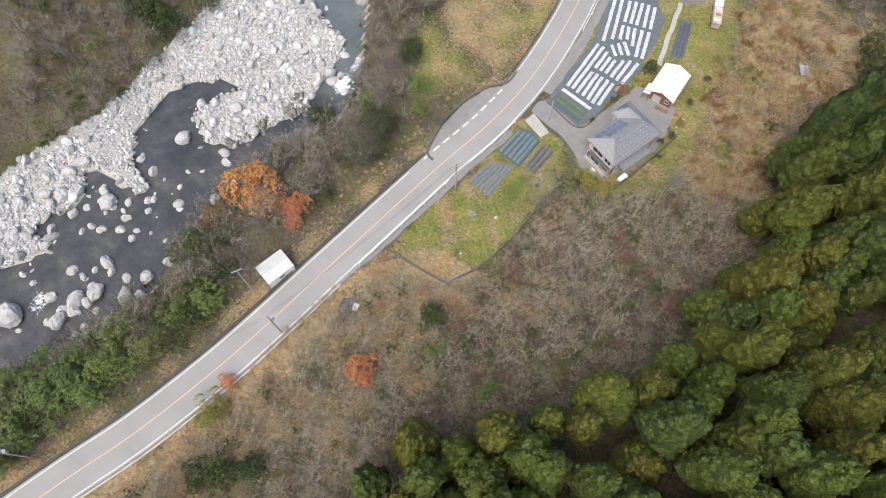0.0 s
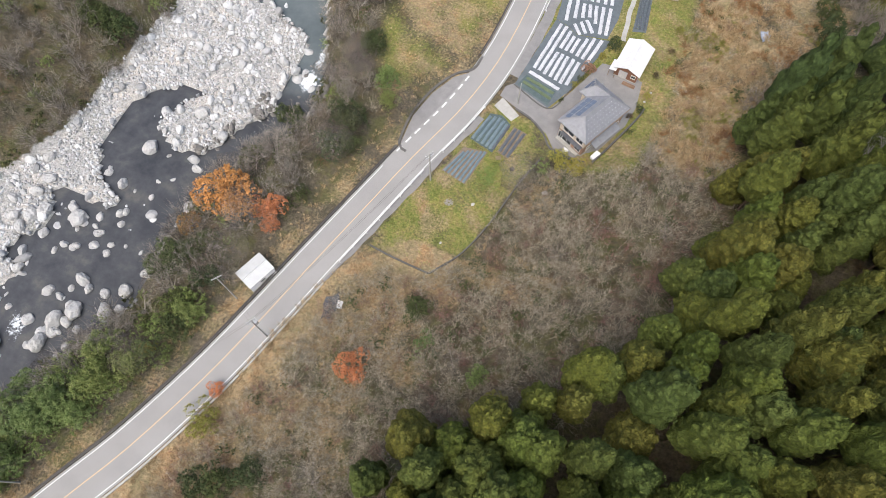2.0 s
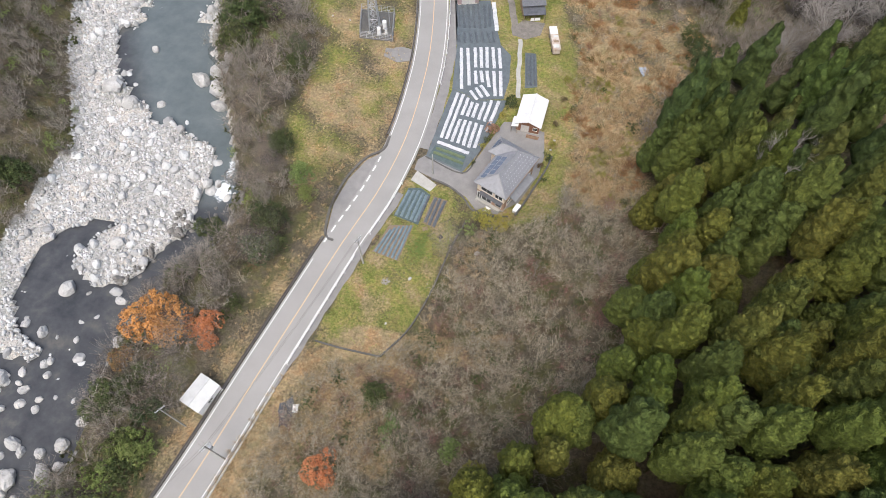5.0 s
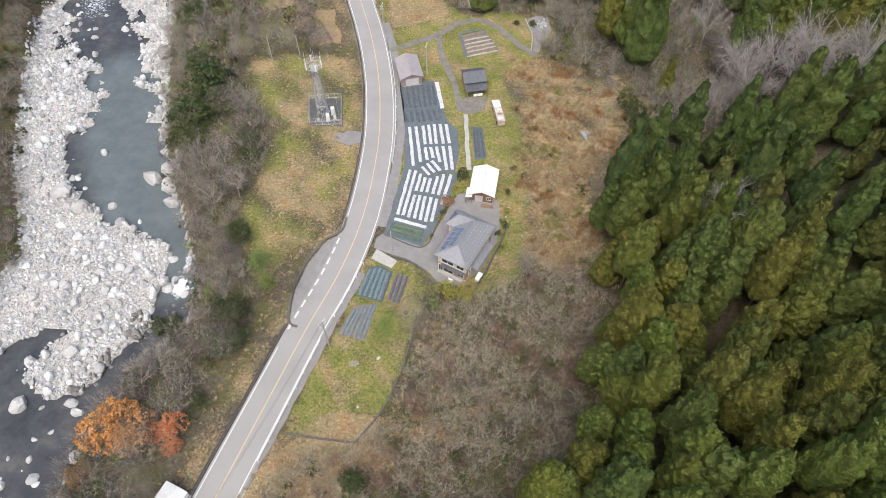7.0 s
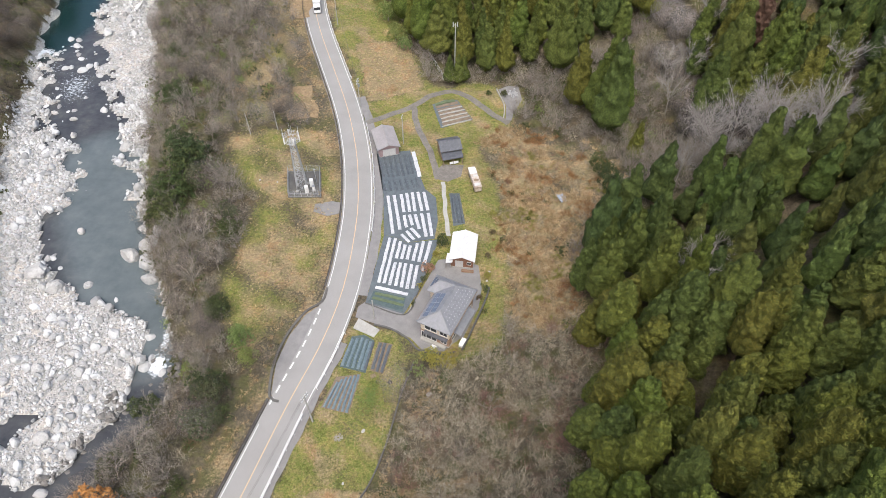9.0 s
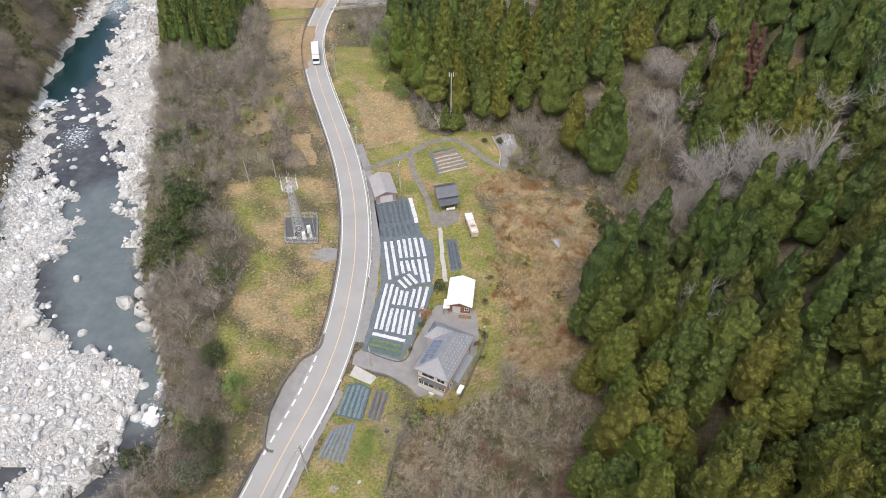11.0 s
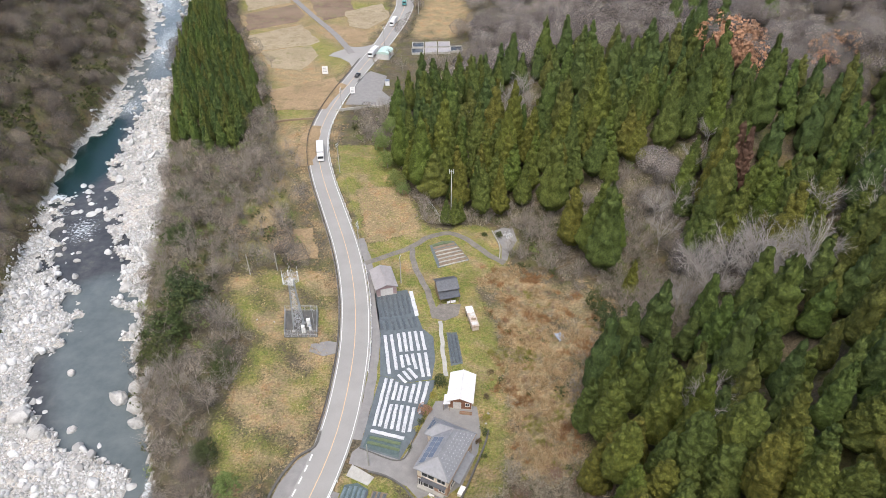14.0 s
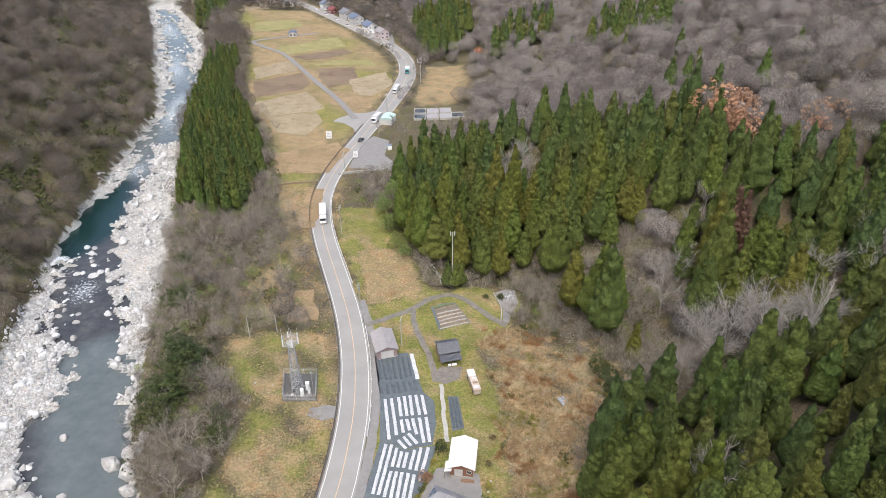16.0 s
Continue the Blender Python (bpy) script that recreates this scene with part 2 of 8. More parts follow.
def water_material():
    m, nt, bs = tree_of("river_water")
    deep = nt.nodes.new("ShaderNodeAttribute")
    deep.attribute_name = "deep"
    n = noise_of(nt, 0.25, 4)
    shallow = ramp(nt, n, [(0.3, (0.036, 0.038, 0.042)), (0.55, (0.06, 0.062, 0.065)), (0.75, (0.1, 0.096, 0.086))])
    pool = ramp(nt, n, [(0.3, (0.085, 0.102, 0.105)), (0.7, (0.118, 0.136, 0.139))])
    surf = mix(nt, deep.outputs["Fac"], shallow, pool)
    dark = nt.nodes.new("ShaderNodeAttribute")
    dark.attribute_name = "dark"
    surf = mix(nt, dark.outputs["Fac"], surf, (0.008, 0.026, 0.026))
    wild = nt.nodes.new("ShaderNodeAttribute")
    wild.attribute_name = "foam_sheen"
    # white for broken water, and for sky reflection painted on the far river
    froth_sheen = math_of(nt, "ADD", wild.outputs["Fac"], math_of(nt, "MULTIPLY", math_of(nt, "SUBTRACT", noise_of(nt, 1.1, 6, 0.75), 0.5), 2.2))
    froth_sheen = ramp(nt, math_of(nt, "MULTIPLY", froth_sheen, math_of(nt, "MINIMUM", math_of(nt, "MULTIPLY", wild.outputs["Fac"], 6.0), 1.0)), [(0.5, (0, 0, 0)), (0.85, (1, 1, 1))])
    nt.links.new(mix(nt, froth_sheen, surf, (0.62, 0.66, 0.68)), bs.inputs["Base Color"])
    bs.inputs["Roughness"].default_value, bs.inputs["IOR"].default_value = 0.1, 1.33
    bump(nt, bs, math_of(nt, "ADD", noise_of(nt, 1.3, 4), noise_of(nt, 0.35, 3)), 0.35, 0.12)
    return m


def road_material():
    m, nt, bs = tree_of("asphalt")
    a = ramp(nt, noise_of(nt, 0.12, 4), [(0.3, (0.225, 0.219, 0.206)), (0.7, (0.288, 0.28, 0.262))])
    a = mix(nt, 0.3, a, ramp(nt, noise_of(nt, 14, 3), [(0.3, (0.17, 0.165, 0.16)), (0.7, (0.33, 0.32, 0.31))]))
    nt.links.new(a, bs.inputs["Base Color"])
    bs.inputs["Roughness"].default_value = 0.9
    bump(nt, bs, noise_of(nt, 30, 2), 0.3, 0.01)
    return m


def stones_material():
    """Stones that differ one from another."""
    m, nt, bs = tree_of("gravel_stones")
    isl = nt.nodes.new("ShaderNodeNewGeometry").outputs["Random Per Island"]
    c = ramp(nt, isl, [(0.0, (0.19, 0.19, 0.186)), (0.3, (0.365, 0.368, 0.362)), (0.75, (0.505, 0.51, 0.505)), (1.0, (0.625, 0.63, 0.625))])
    c = mix(nt, 0.3, c, ramp(nt, noise_of(nt, 0.18, 4), [(0.35, (0.3, 0.285, 0.26)), (0.65, (0.6, 0.595, 0.58))]))
    nt.links.new(c, bs.inputs["Base Color"])
    bs.inputs["Roughness"].default_value = 0.9
    bump(nt, bs, noise_of(nt, 6, 3), 0.5, 0.05)
    return m


def film_material():
    """White plastic film: creased, with planting holes and splashed soil."""
    m, nt, bs = tree_of("white_mulch_film")
    c = ramp(nt, noise_of(nt, 0.9, 4), [(0.3, (0.4, 0.41, 0.42)), (0.7, (0.56, 0.565, 0.575))])
    c = mix(nt, ramp(nt, noise_of(nt, 3.2, 4, 0.7), [(0.58, (0, 0, 0)), (0.66, (0.85, 0.85, 0.85))]), c, (0.14, 0.14, 0.137))
    nt.links.new(c, bs.inputs["Base Color"])
    bs.inputs["Roughness"].default_value = 0.45
    bump(nt, bs, noise_of(nt, 5, 3), 0.4, 0.04)
    return m


def field_material(name, a, b, weeds):
    """Farmed ground: broad drifts of two colours, weeds in patches, furrow grain."""
    m, nt, bs = tree_of(name)
    c = ramp(nt, noise_of(nt, 0.06, 5, 0.7), [(0.35, a), (0.65, b)])
    c = mix(nt, ramp(nt, noise_of(nt, 0.2, 7, 0.75), [(0.5, (0, 0, 0)), (0.66, (0.9, 0.9, 0.9))]), c, weeds)
    fine = noise_of(nt, 1.5, 6, 0.8)
    c = mix(nt, 0.8, c, ramp(nt, fine, [(0.35, (0.55, 0.52, 0.5)), (0.5, (1, 1, 1)), (0.65, (1.35, 1.32, 1.25))]), "MULTIPLY")
    nt.links.new(c, bs.inputs["Base Color"])
    bs.inputs["Roughness"].default_value = 0.95
    bump(nt, bs, fine, 0.8, 0.25)
    return m


M = {
    "ground": ground_material(), "water": water_material(), "asphalt": road_material(),
    "farm_lane": plain("muddy_lane", (0.1, 0.09, 0.078), (0.21, 0.192, 0.17), 0.95, 0.5, fine=3.0, bumpy=0.03),
    "rusty_sheet": plain("rust_stained_sheet", (0.26, 0.17, 0.115), (0.56, 0.51, 0.45), 0.8, 0.9, fine=4.0),
    "old_asphalt": plain("worn_asphalt", (0.16, 0.155, 0.15), (0.24, 0.23, 0.22), 0.9, 0.6, bumpy=0.01),
    "line": plain("road_paint", (0.52, 0.52, 0.5), (0.68, 0.68, 0.66), 0.7, 3.0),
    "orange_line": plain("orange_road_paint", (0.5, 0.33, 0.19), (0.56, 0.4, 0.25), 0.7, 3.0),
    "concrete": plain("concrete", (0.28, 0.27, 0.245), (0.41, 0.4, 0.365), 0.9, 0.8, bumpy=0.01),
    "dark_concrete": plain("dark_grey_concrete", (0.06, 0.058, 0.052), (0.13, 0.125, 0.115), 0.9, 0.8, bumpy=0.02),
    "steel": plain("galvanised_steel", (0.32, 0.33, 0.34), (0.44, 0.45, 0.46), 0.5, 3.0, 0.4),
    "white_rail": plain("white_painted_steel", (0.6, 0.6, 0.58), (0.74, 0.74, 0.72), 0.5, 2.0),
    "brown_rail": plain("brown_painted_steel", (0.05, 0.04, 0.035), (0.09, 0.075, 0.06), 0.6, 2.0),
    "white_sheet": plain("white_roof_sheet", (0.52, 0.52, 0.52), (0.64, 0.64, 0.64), 0.5, 0.8),
    "cream_sheet": plain("cream_roof_sheet", (0.42, 0.425, 0.41), (0.53, 0.535, 0.52), 0.5, 0.8),
    "grey_tile": plain("grey_roof_tile", (0.15, 0.155, 0.17), (0.24, 0.245, 0.26), 0.5, 1.5),
    "dark_tile": plain("dark_roof_tile", (0.05, 0.055, 0.065), (0.11, 0.115, 0.13), 0.5, 1.5),
    "mauve_sheet": plain("grey_brown_roof_sheet", (0.25, 0.235, 0.235), (0.33, 0.31, 0.31), 0.5, 0.8),
    "blue_tile": plain("blue_grey_roof_tile", (0.1, 0.13, 0.19), (0.17, 0.2, 0.26), 0.5, 1.5),
    "red_sheet": plain("red_roof_sheet", (0.2, 0.06, 0.06), (0.29, 0.1, 0.095), 0.5, 1.5),
    "green_sheet": plain("pale_green_roof_sheet", (0.36, 0.5, 0.46), (0.45, 0.58, 0.53), 0.5, 0.8),
    "solar": plain("solar_glass", (0.09, 0.115, 0.165), (0.14, 0.165, 0.215), 0.25, 1.0),
    "cream_wall": plain("cream_plaster", (0.5, 0.42, 0.33), (0.6, 0.52, 0.42), 0.85, 1.2),
    "brown_wall": plain("red_brown_boards", (0.16, 0.075, 0.045), (0.24, 0.12, 0.075), 0.8, 1.5),
    "mauve_wall": plain("mauve_board_wall", (0.24, 0.17, 0.17), (0.3, 0.22, 0.22), 0.8, 1.5),
    "grey_wall": plain("grey_plaster", (0.42, 0.41, 0.4), (0.55, 0.54, 0.52), 0.85, 1.2),
    "white_wall": plain("white_plaster", (0.66, 0.66, 0.65), (0.78, 0.78, 0.77), 0.8, 1.2),
    "pink_wall": plain("pink_plaster", (0.5, 0.4, 0.41), (0.6, 0.5, 0.51), 0.8, 1.2),
    "timber": plain("weathered_timber", (0.16, 0.11, 0.07), (0.28, 0.21, 0.14), 0.85, 2.0),
    "glass": plain("dark_window_glass", (0.02, 0.022, 0.025), (0.05, 0.055, 0.06), 0.1, 1.0),
    "mulch_black": plain("black_mulch_film", (0.045, 0.052, 0.058), (0.1, 0.115, 0.125), 0.45, 1.5, bumpy=0.02),
    "weed_sheet": plain("dark_weed_sheet", (0.065, 0.08, 0.088), (0.12, 0.14, 0.15), 0.7, 0.8, bumpy=0.02),
    "mulch_white": film_material(),
    "green_net": plain("green_crop_net", (0.045, 0.068, 0.068), (0.09, 0.125, 0.122), 0.8, 1.2, bumpy=0.03),
    "soil": plain("tilled_soil", (0.12, 0.09, 0.065), (0.24, 0.185, 0.13), 0.95, 1.2, bumpy=0.05),
    "rock": plain("river_stone", (0.3, 0.295, 0.28), (0.47, 0.46, 0.44), 0.9, 0.5, fine=5.0, bumpy=0.12),
    "gravel": stones_material(),
    "wet_stones": plain("wet_brown_stones", (0.07, 0.066, 0.06), (0.22, 0.205, 0.185), 0.6, 1.1, fine=4.0, bumpy=0.08),
    "foam_sheen": plain("white_water", (0.7, 0.74, 0.76), (0.85, 0.88, 0.9), 0.5, 1.2, bumpy=0.05),
    "bright_grass": plain("bright_grass", (0.1, 0.16, 0.03), (0.18, 0.23, 0.065), 0.9, 0.5, fine=3.0, bumpy=0.1),
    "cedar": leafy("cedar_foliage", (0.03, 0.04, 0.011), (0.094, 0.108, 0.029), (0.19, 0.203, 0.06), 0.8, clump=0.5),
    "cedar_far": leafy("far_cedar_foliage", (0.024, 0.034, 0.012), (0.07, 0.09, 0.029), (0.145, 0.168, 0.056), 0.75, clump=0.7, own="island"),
    "evergreen": leafy("evergreen_leaves", (0.026, 0.036, 0.016), (0.062, 0.078, 0.033), (0.12, 0.135, 0.058)),
    "bamboo": leafy("bamboo_leaves", (0.07, 0.1, 0.03), (0.16, 0.205, 0.07), (0.28, 0.325, 0.135), 0.4),
    "maple": leafy("orange_maple_leaves", (0.34, 0.15, 0.05), (0.55, 0.255, 0.085), (0.66, 0.36, 0.15), 0.2),
    "red_maple": leafy("red_orange_maple_leaves", (0.38, 0.13, 0.055), (0.56, 0.21, 0.095), (0.66, 0.3, 0.16), 0.2),
    "dull_maple": leafy("fading_maple_leaves", (0.14, 0.08, 0.03), (0.26, 0.14, 0.05), (0.36, 0.2, 0.08), 0.3),
    "dull_red": leafy("rust_red_leaves", (0.24, 0.13, 0.08), (0.36, 0.2, 0.13), (0.46, 0.28, 0.19), 0.3),
    "rust": leafy("rust_brown_needles", (0.04, 0.022, 0.016), (0.07, 0.04, 0.03), (0.11, 0.065, 0.048), 0.2),
    "straw": leafy("dry_grass_blades", (0.2, 0.115, 0.055), (0.44, 0.31, 0.185), (0.68, 0.53, 0.36), 0.3),
    "rust_straw": leafy("rust_brown_grass", (0.15, 0.075, 0.035), (0.3, 0.16, 0.075), (0.46, 0.28, 0.15), 0.3),
    "brush": leafy("dry_brush_leaves", (0.07, 0.052, 0.032), (0.13, 0.1, 0.062), (0.19, 0.15, 0.095), 0.4),
    "yellow": leafy("yellow_green_leaves", (0.16, 0.15, 0.03), (0.27, 0.25, 0.06), (0.38, 0.34, 0.1), 0.3),
    "bark": barky("grey_bark", (0.14, 0.124, 0.102), (0.34, 0.303, 0.26)),
    "pale_bark": barky("pale_bark", (0.19, 0.176, 0.16), (0.37, 0.35, 0.325)),
    "wood_fuzz": fuzzy("far_bare_twigs", (0.088, 0.073, 0.06), (0.25, 0.215, 0.184), 0.56),
    "pale_fuzz": fuzzy("pale_bare_twigs", (0.12, 0.104, 0.094), (0.31, 0.28, 0.258), 0.54),
    "bank_fuzz": fuzzy("bank_bare_twigs", (0.1, 0.082, 0.066), (0.34, 0.295, 0.25), 0.57, 5.0),
    "twig": barky("dry_twigs", (0.185, 0.162, 0.118), (0.48, 0.43, 0.335)),
    "red_twig": barky("reddish_twigs", (0.16, 0.085, 0.07), (0.3, 0.19, 0.155)),
    "meadow": leafy("meadow_grass_blades", (0.11, 0.13, 0.03), (0.21, 0.215, 0.06), (0.32, 0.28, 0.11), 0.35),
    "trunk": barky("cedar_trunk", (0.07, 0.048, 0.035), (0.13, 0.095, 0.07)),
    "blue_film": plain("blue_grey_film", (0.07, 0.105, 0.12), (0.16, 0.21, 0.23), 0.5, 1.2, bumpy=0.02),
    "crop": plain("leafy_crop", (0.06, 0.09, 0.05), (0.14, 0.17, 0.09), 0.9, 1.5, bumpy=0.08),
    "pale_steel": plain("pale_steel", (0.42, 0.43, 0.44), (0.54, 0.55, 0.56), 0.5, 3.0, 0.2),
    "pale_box": plain("pale_grey_lorry_box", (0.5, 0.5, 0.5), (0.6, 0.6, 0.6), 0.5, 1.0),
    "brick_wall": plain("red_brown_wall_tile", (0.26, 0.16, 0.11), (0.38, 0.25, 0.18), 0.8, 2.0),
    "field_straw": field_material("stubble", (0.235, 0.19, 0.12), (0.32, 0.265, 0.18), (0.17, 0.14, 0.07)),
    "field_soil": field_material("field_soil", (0.13, 0.087, 0.058), (0.2, 0.142, 0.1), (0.16, 0.15, 0.065)),
    "field_brush": field_material("field_weeds", (0.21, 0.148, 0.08), (0.3, 0.215, 0.125), (0.15, 0.12, 0.055)),
    "field_weeds": field_material("field_dry_weeds", (0.24, 0.195, 0.12), (0.31, 0.25, 0.165), (0.15, 0.145, 0.06)),
    "field_grass": field_material("field_grass", (0.2, 0.19, 0.07), (0.28, 0.245, 0.115), (0.15, 0.17, 0.05)),
    "wet_gravel": plain("wet_gravel", (0.05, 0.05, 0.052), (0.11, 0.11, 0.112), 0.25, 0.8, bumpy=0.01),
    "tarp": plain("blue_grey_tarp", (0.22, 0.27, 0.36), (0.4, 0.45, 0.53), 0.6, 1.5, bumpy=0.05),
    "tyre": plain("tyre_rubber", (0.02, 0.02, 0.02), (0.035, 0.035, 0.035), 0.9),
    "car_white": plain("white_car_paint", (0.7, 0.7, 0.7), (0.78, 0.78, 0.78), 0.3),
    "car_black": plain("black_car_paint", (0.015, 0.015, 0.017), (0.03, 0.03, 0.033), 0.25),
    "car_teal": plain("teal_truck_paint", (0.06, 0.25, 0.26), (0.1, 0.32, 0.33), 0.35),
    "stone_grey": plain("grave_stone", (0.3, 0.3, 0.3), (0.45, 0.45, 0.45), 0.6),
}


# ---- mesh helpers ----
def mesh_np(name, verts, tris, mat, smooth_shade=False):
    me = bpy.data.meshes.new(name)
    verts, tris = np.asarray(verts, np.float32), np.asarray(tris, np.int32)
    me.vertices.add(len(verts))
    me.vertices.foreach_set("co", verts.ravel())
    me.loops.add(tris.size)
    me.loops.foreach_set("vertex_index", tris.ravel())
    me.polygons.add(len(tris))
    me.polygons.foreach_set("loop_start", np.arange(0, tris.size, tris.shape[1], dtype=np.int32))
    me.update(calc_edges=True)
    me.validate()
    me.materials.append(mat)
    if smooth_shade:
        me.shade_smooth()
    else:
        me.shade_flat()
    return me


class Heap:
    """Gathers many pieces of triangles for one mesh."""

    def __init__(self):
        self.v, self.t, self.n = [], [], 0

    def add(self, v, t, m=None):
        v = np.asarray(v, float)
        if m is not None:
            m = np.array(m)
            v = v @ m[:3, :3].T + m[:3, 3]
        self.v.append(v)
        self.t.append(np.asarray(t, int) + self.n)
        self.n += len(v)

    def joined(self):
        return np.concatenate(self.v), np.concatenate(self.t)

    def mesh(self, name, mat, smooth_shade=False):
        return mesh_np(name, np.concatenate(self.v), np.concatenate(self.t), mat, smooth_shade)


def tri(faces):
    out = []
    for f in faces:
        out += [(f[0], f[i], f[i + 1]) for i in range(1, len(f) - 1)]
    return out


def boxed(x0, y0, z0, x1, y1, z1):
    v = [(x, y, z) for z in (z0, z1) for x, y in ((x0, y0), (x1, y0), (x1, y1), (x0, y1))]
    return v, tri([(3, 2, 1, 0), (4, 5, 6, 7), (0, 1, 5, 4), (1, 2, 6, 5), (2, 3, 7, 6), (3, 0, 4, 7)])


def thing(name, at, turn=0.0, label="", category="", group=""):
    """An Empty at a thing's base."""
    e = new(name)
    e.empty_display_size = 0.3
    e.matrix_world = pose(*at, 0, 0, turn)
    return tagged(e, label, category, group)


def part(name, geo, mat, parent, label="", m=None, bevel=0.0, smooth_shade=False):
    """One mesh object under a thing or a part. geo: (verts, faces), a list of such, or a finished mesh."""
    if isinstance(geo, bpy.types.Mesh):
        me = geo
    else:
        h = Heap()
        for v, t in (geo if isinstance(geo, list) else [geo]):
            h.add(v, t, m)
        me = h.mesh(name, mat, smooth_shade)
        if bevel:
            bm = bmesh.new()
            bm.from_mesh(me)
            bmesh.ops.dissolve_limit(bm, angle_limit=0.02, verts=bm.verts, edges=bm.edges)
            bmesh.ops.bevel(bm, geom=bm.edges[:], offset=bevel, segments=1, affect="EDGES", clamp_overlap=True)
            bm.to_mesh(me)
            bm.free()
    ob = new(name, me)
    ob.parent = parent
    if label:
        ob["label"] = label
    return ob


def rod(a, b, r0, r1=None, sides=6):
    """A tapered rod from a to b."""
    a, b = Vector(a), Vector(b)
    r1 = r0 if r1 is None else r1
    d = (b - a).normalized()
    u = d.cross(Vector((0, 0, 1)) if abs(d.z) < 0.9 else Vector((1, 0, 0))).normalized()
    w = d.cross(u)
    v = []
    for p, r in ((a, r0), (b, r1)):
        for i in range(sides):
            an = 2 * math.pi * i / sides
            v.append(tuple(p + u * (r * math.cos(an)) + w * (r * math.sin(an))))
    f = [(i, (i + 1) % sides, sides + (i + 1) % sides, sides + i) for i in range(sides)]
    return v, tri(f + [tuple(range(sides - 1, -1, -1)), tuple(range(sides, 2 * sides))])


def tube(pts, r, sides=3):
    """One bent rod through the points."""
    v, t = [], []
    for i, p in enumerate(pts):
        for j in range(sides):
            an = 2 * math.pi * j / sides
            v.append((p[0] + r * math.cos(an), p[1], p[2] + r * math.sin(an)))
        if i:
            k = i * sides
            t += tri([(k - sides + j, k - sides + (j + 1) % sides, k + (j + 1) % sides, k + j) for j in range(sides)])
    return v, t


def slab(poly, z0, z1):
    """A flat plate over a plan polygon, counted either way round."""
    area = sum(a[0] * b[1] - b[0] * a[1] for a, b in zip(poly, poly[1:] + poly[:1]))
    poly = poly if area > 0 else poly[::-1]
    n = len(poly)
    bm = bmesh.new()
    vs = [bm.verts.new((x, y, z1)) for x, y in poly]
    bm.faces.new(vs)
    bmesh.ops.triangulate(bm, faces=bm.faces[:])
    bm.verts.index_update()
    top = [tuple(v.index for v in f.verts) for f in bm.faces]
    bm.free()
    v = [(x, y, z1) for x, y in poly] + [(x, y, z0) for x, y in poly]
    return v, top + tri([(i, n + i, n + (i + 1) % n, (i + 1) % n) for i in range(n)])


def curve_through(pts, step):
    """Points at even steps on a smooth line through the given ones."""
    p = [np.array(q, float) for q in pts]
    p = [2 * p[0] - p[1]] + p + [2 * p[-1] - p[-2]]
    out = []
    for a, b, c, d in zip(p, p[1:], p[2:], p[3:]):
        n = max(2, int(np.linalg.norm(c - b) / step))
        for i in range(n):
            t = i / n
            out.append(0.5 * (2 * b + (c - a) * t + (2 * a - 5 * b + 4 * c - d) * t * t + (3 * b - a - 3 * c + d) * t ** 3))
    return np.array(out + [p[-2]])


def sideways(line):
    g = np.gradient(line, axis=0)
    g /= np.linalg.norm(g, axis=1)[:, None]
    return np.stack([-g[:, 1], g[:, 0]], 1)


def strip(left, right, z0, z1):
    """A ribbon with thickness between two lines of equal length. Heights may be arrays."""
    n = len(left)
    z0, z1 = np.broadcast_to(z0, n), np.broadcast_to(z1, n)
    v = np.concatenate([np.column_stack([left, z1]), np.column_stack([right, z1]), np.column_stack([left, z0]), np.column_stack([right, z0])])
    t = []
    for i in range(n - 1):
        t += tri([(n + i, n + i + 1, i + 1, i), (i, i + 1, 2 * n + i + 1, 2 * n + i), (n + i + 1, n + i, 3 * n + i, 3 * n + i + 1)])
    return v, t


def ico(sub=1):
    bm = bmesh.new()
    bmesh.ops.create_icosphere(bm, subdivisions=sub, radius=1.0)
    v = np.array([q.co[:] for q in bm.verts])
    t = np.array([[q.index for q in f.verts] for f in bm.faces])
    bm.free()
    return v, t


def stone_mesh(seed, sub=2):
    r = np.random.default_rng(seed)
    v, t = (ico(sub))
    v = v.copy()
    for _ in range(6):
        n = r.normal(size=3)
        n /= np.linalg.norm(n)
        d = 0.62 + 0.25 * r.random()
        over = np.maximum(v @ n - d, 0)
        v -= over[:, None] * n * 0.9
    v *= 1 + 0.05 * r.normal(size=(len(v), 1))
    return v, t


# ---- ground ----
MEADOW = [(-24.2, 55.1), (-29.6, 40.5), (-30.2, 36.0), (-24.5, 35.4), (-17, 35.0), (-13.2, 41), (-10.5, 48.8), (-8.3, 58.6), (-6.1, 66), (-10, 73), (-19, 74)]
LAWN = [(-59, 137), (-31, 140), (-25.5, 118), (-24, 95), (-28, 80), (-34, 72), (-38, 62), (-44, 70), (-49, 84), (-47, 100), (-46, 112), (-58, 126)]
YARD = [(-23, 150), (-20, 100), (-6, 67), (3, 64.5), (10, 66), (13, 72), (14, 80), (14, 96), (14, 112), (9, 131), (16, 138), (24, 152), (14, 160), (-4, 158), (-12, 184), (-16, 205), (-22, 212), (-38, 212), (-36, 190)]
TAN_FIELD = [(-28.1, 181), (-12.6, 184), (-5.8, 157.5), (-21.5, 150.5)]
SCRUB_TAN = [(9.6, 137), (18, 141), (25.5, 135), (31, 130), (38, 127), (43, 118), (41, 110), (36, 103), (31.5, 92), (28.5, 80), (27, 68), (20, 66), (15, 70), (12.6, 76), (15.6, 89), (11.5, 96), (11, 102), (13.6, 112), (11.5, 122), (8.5, 131)]
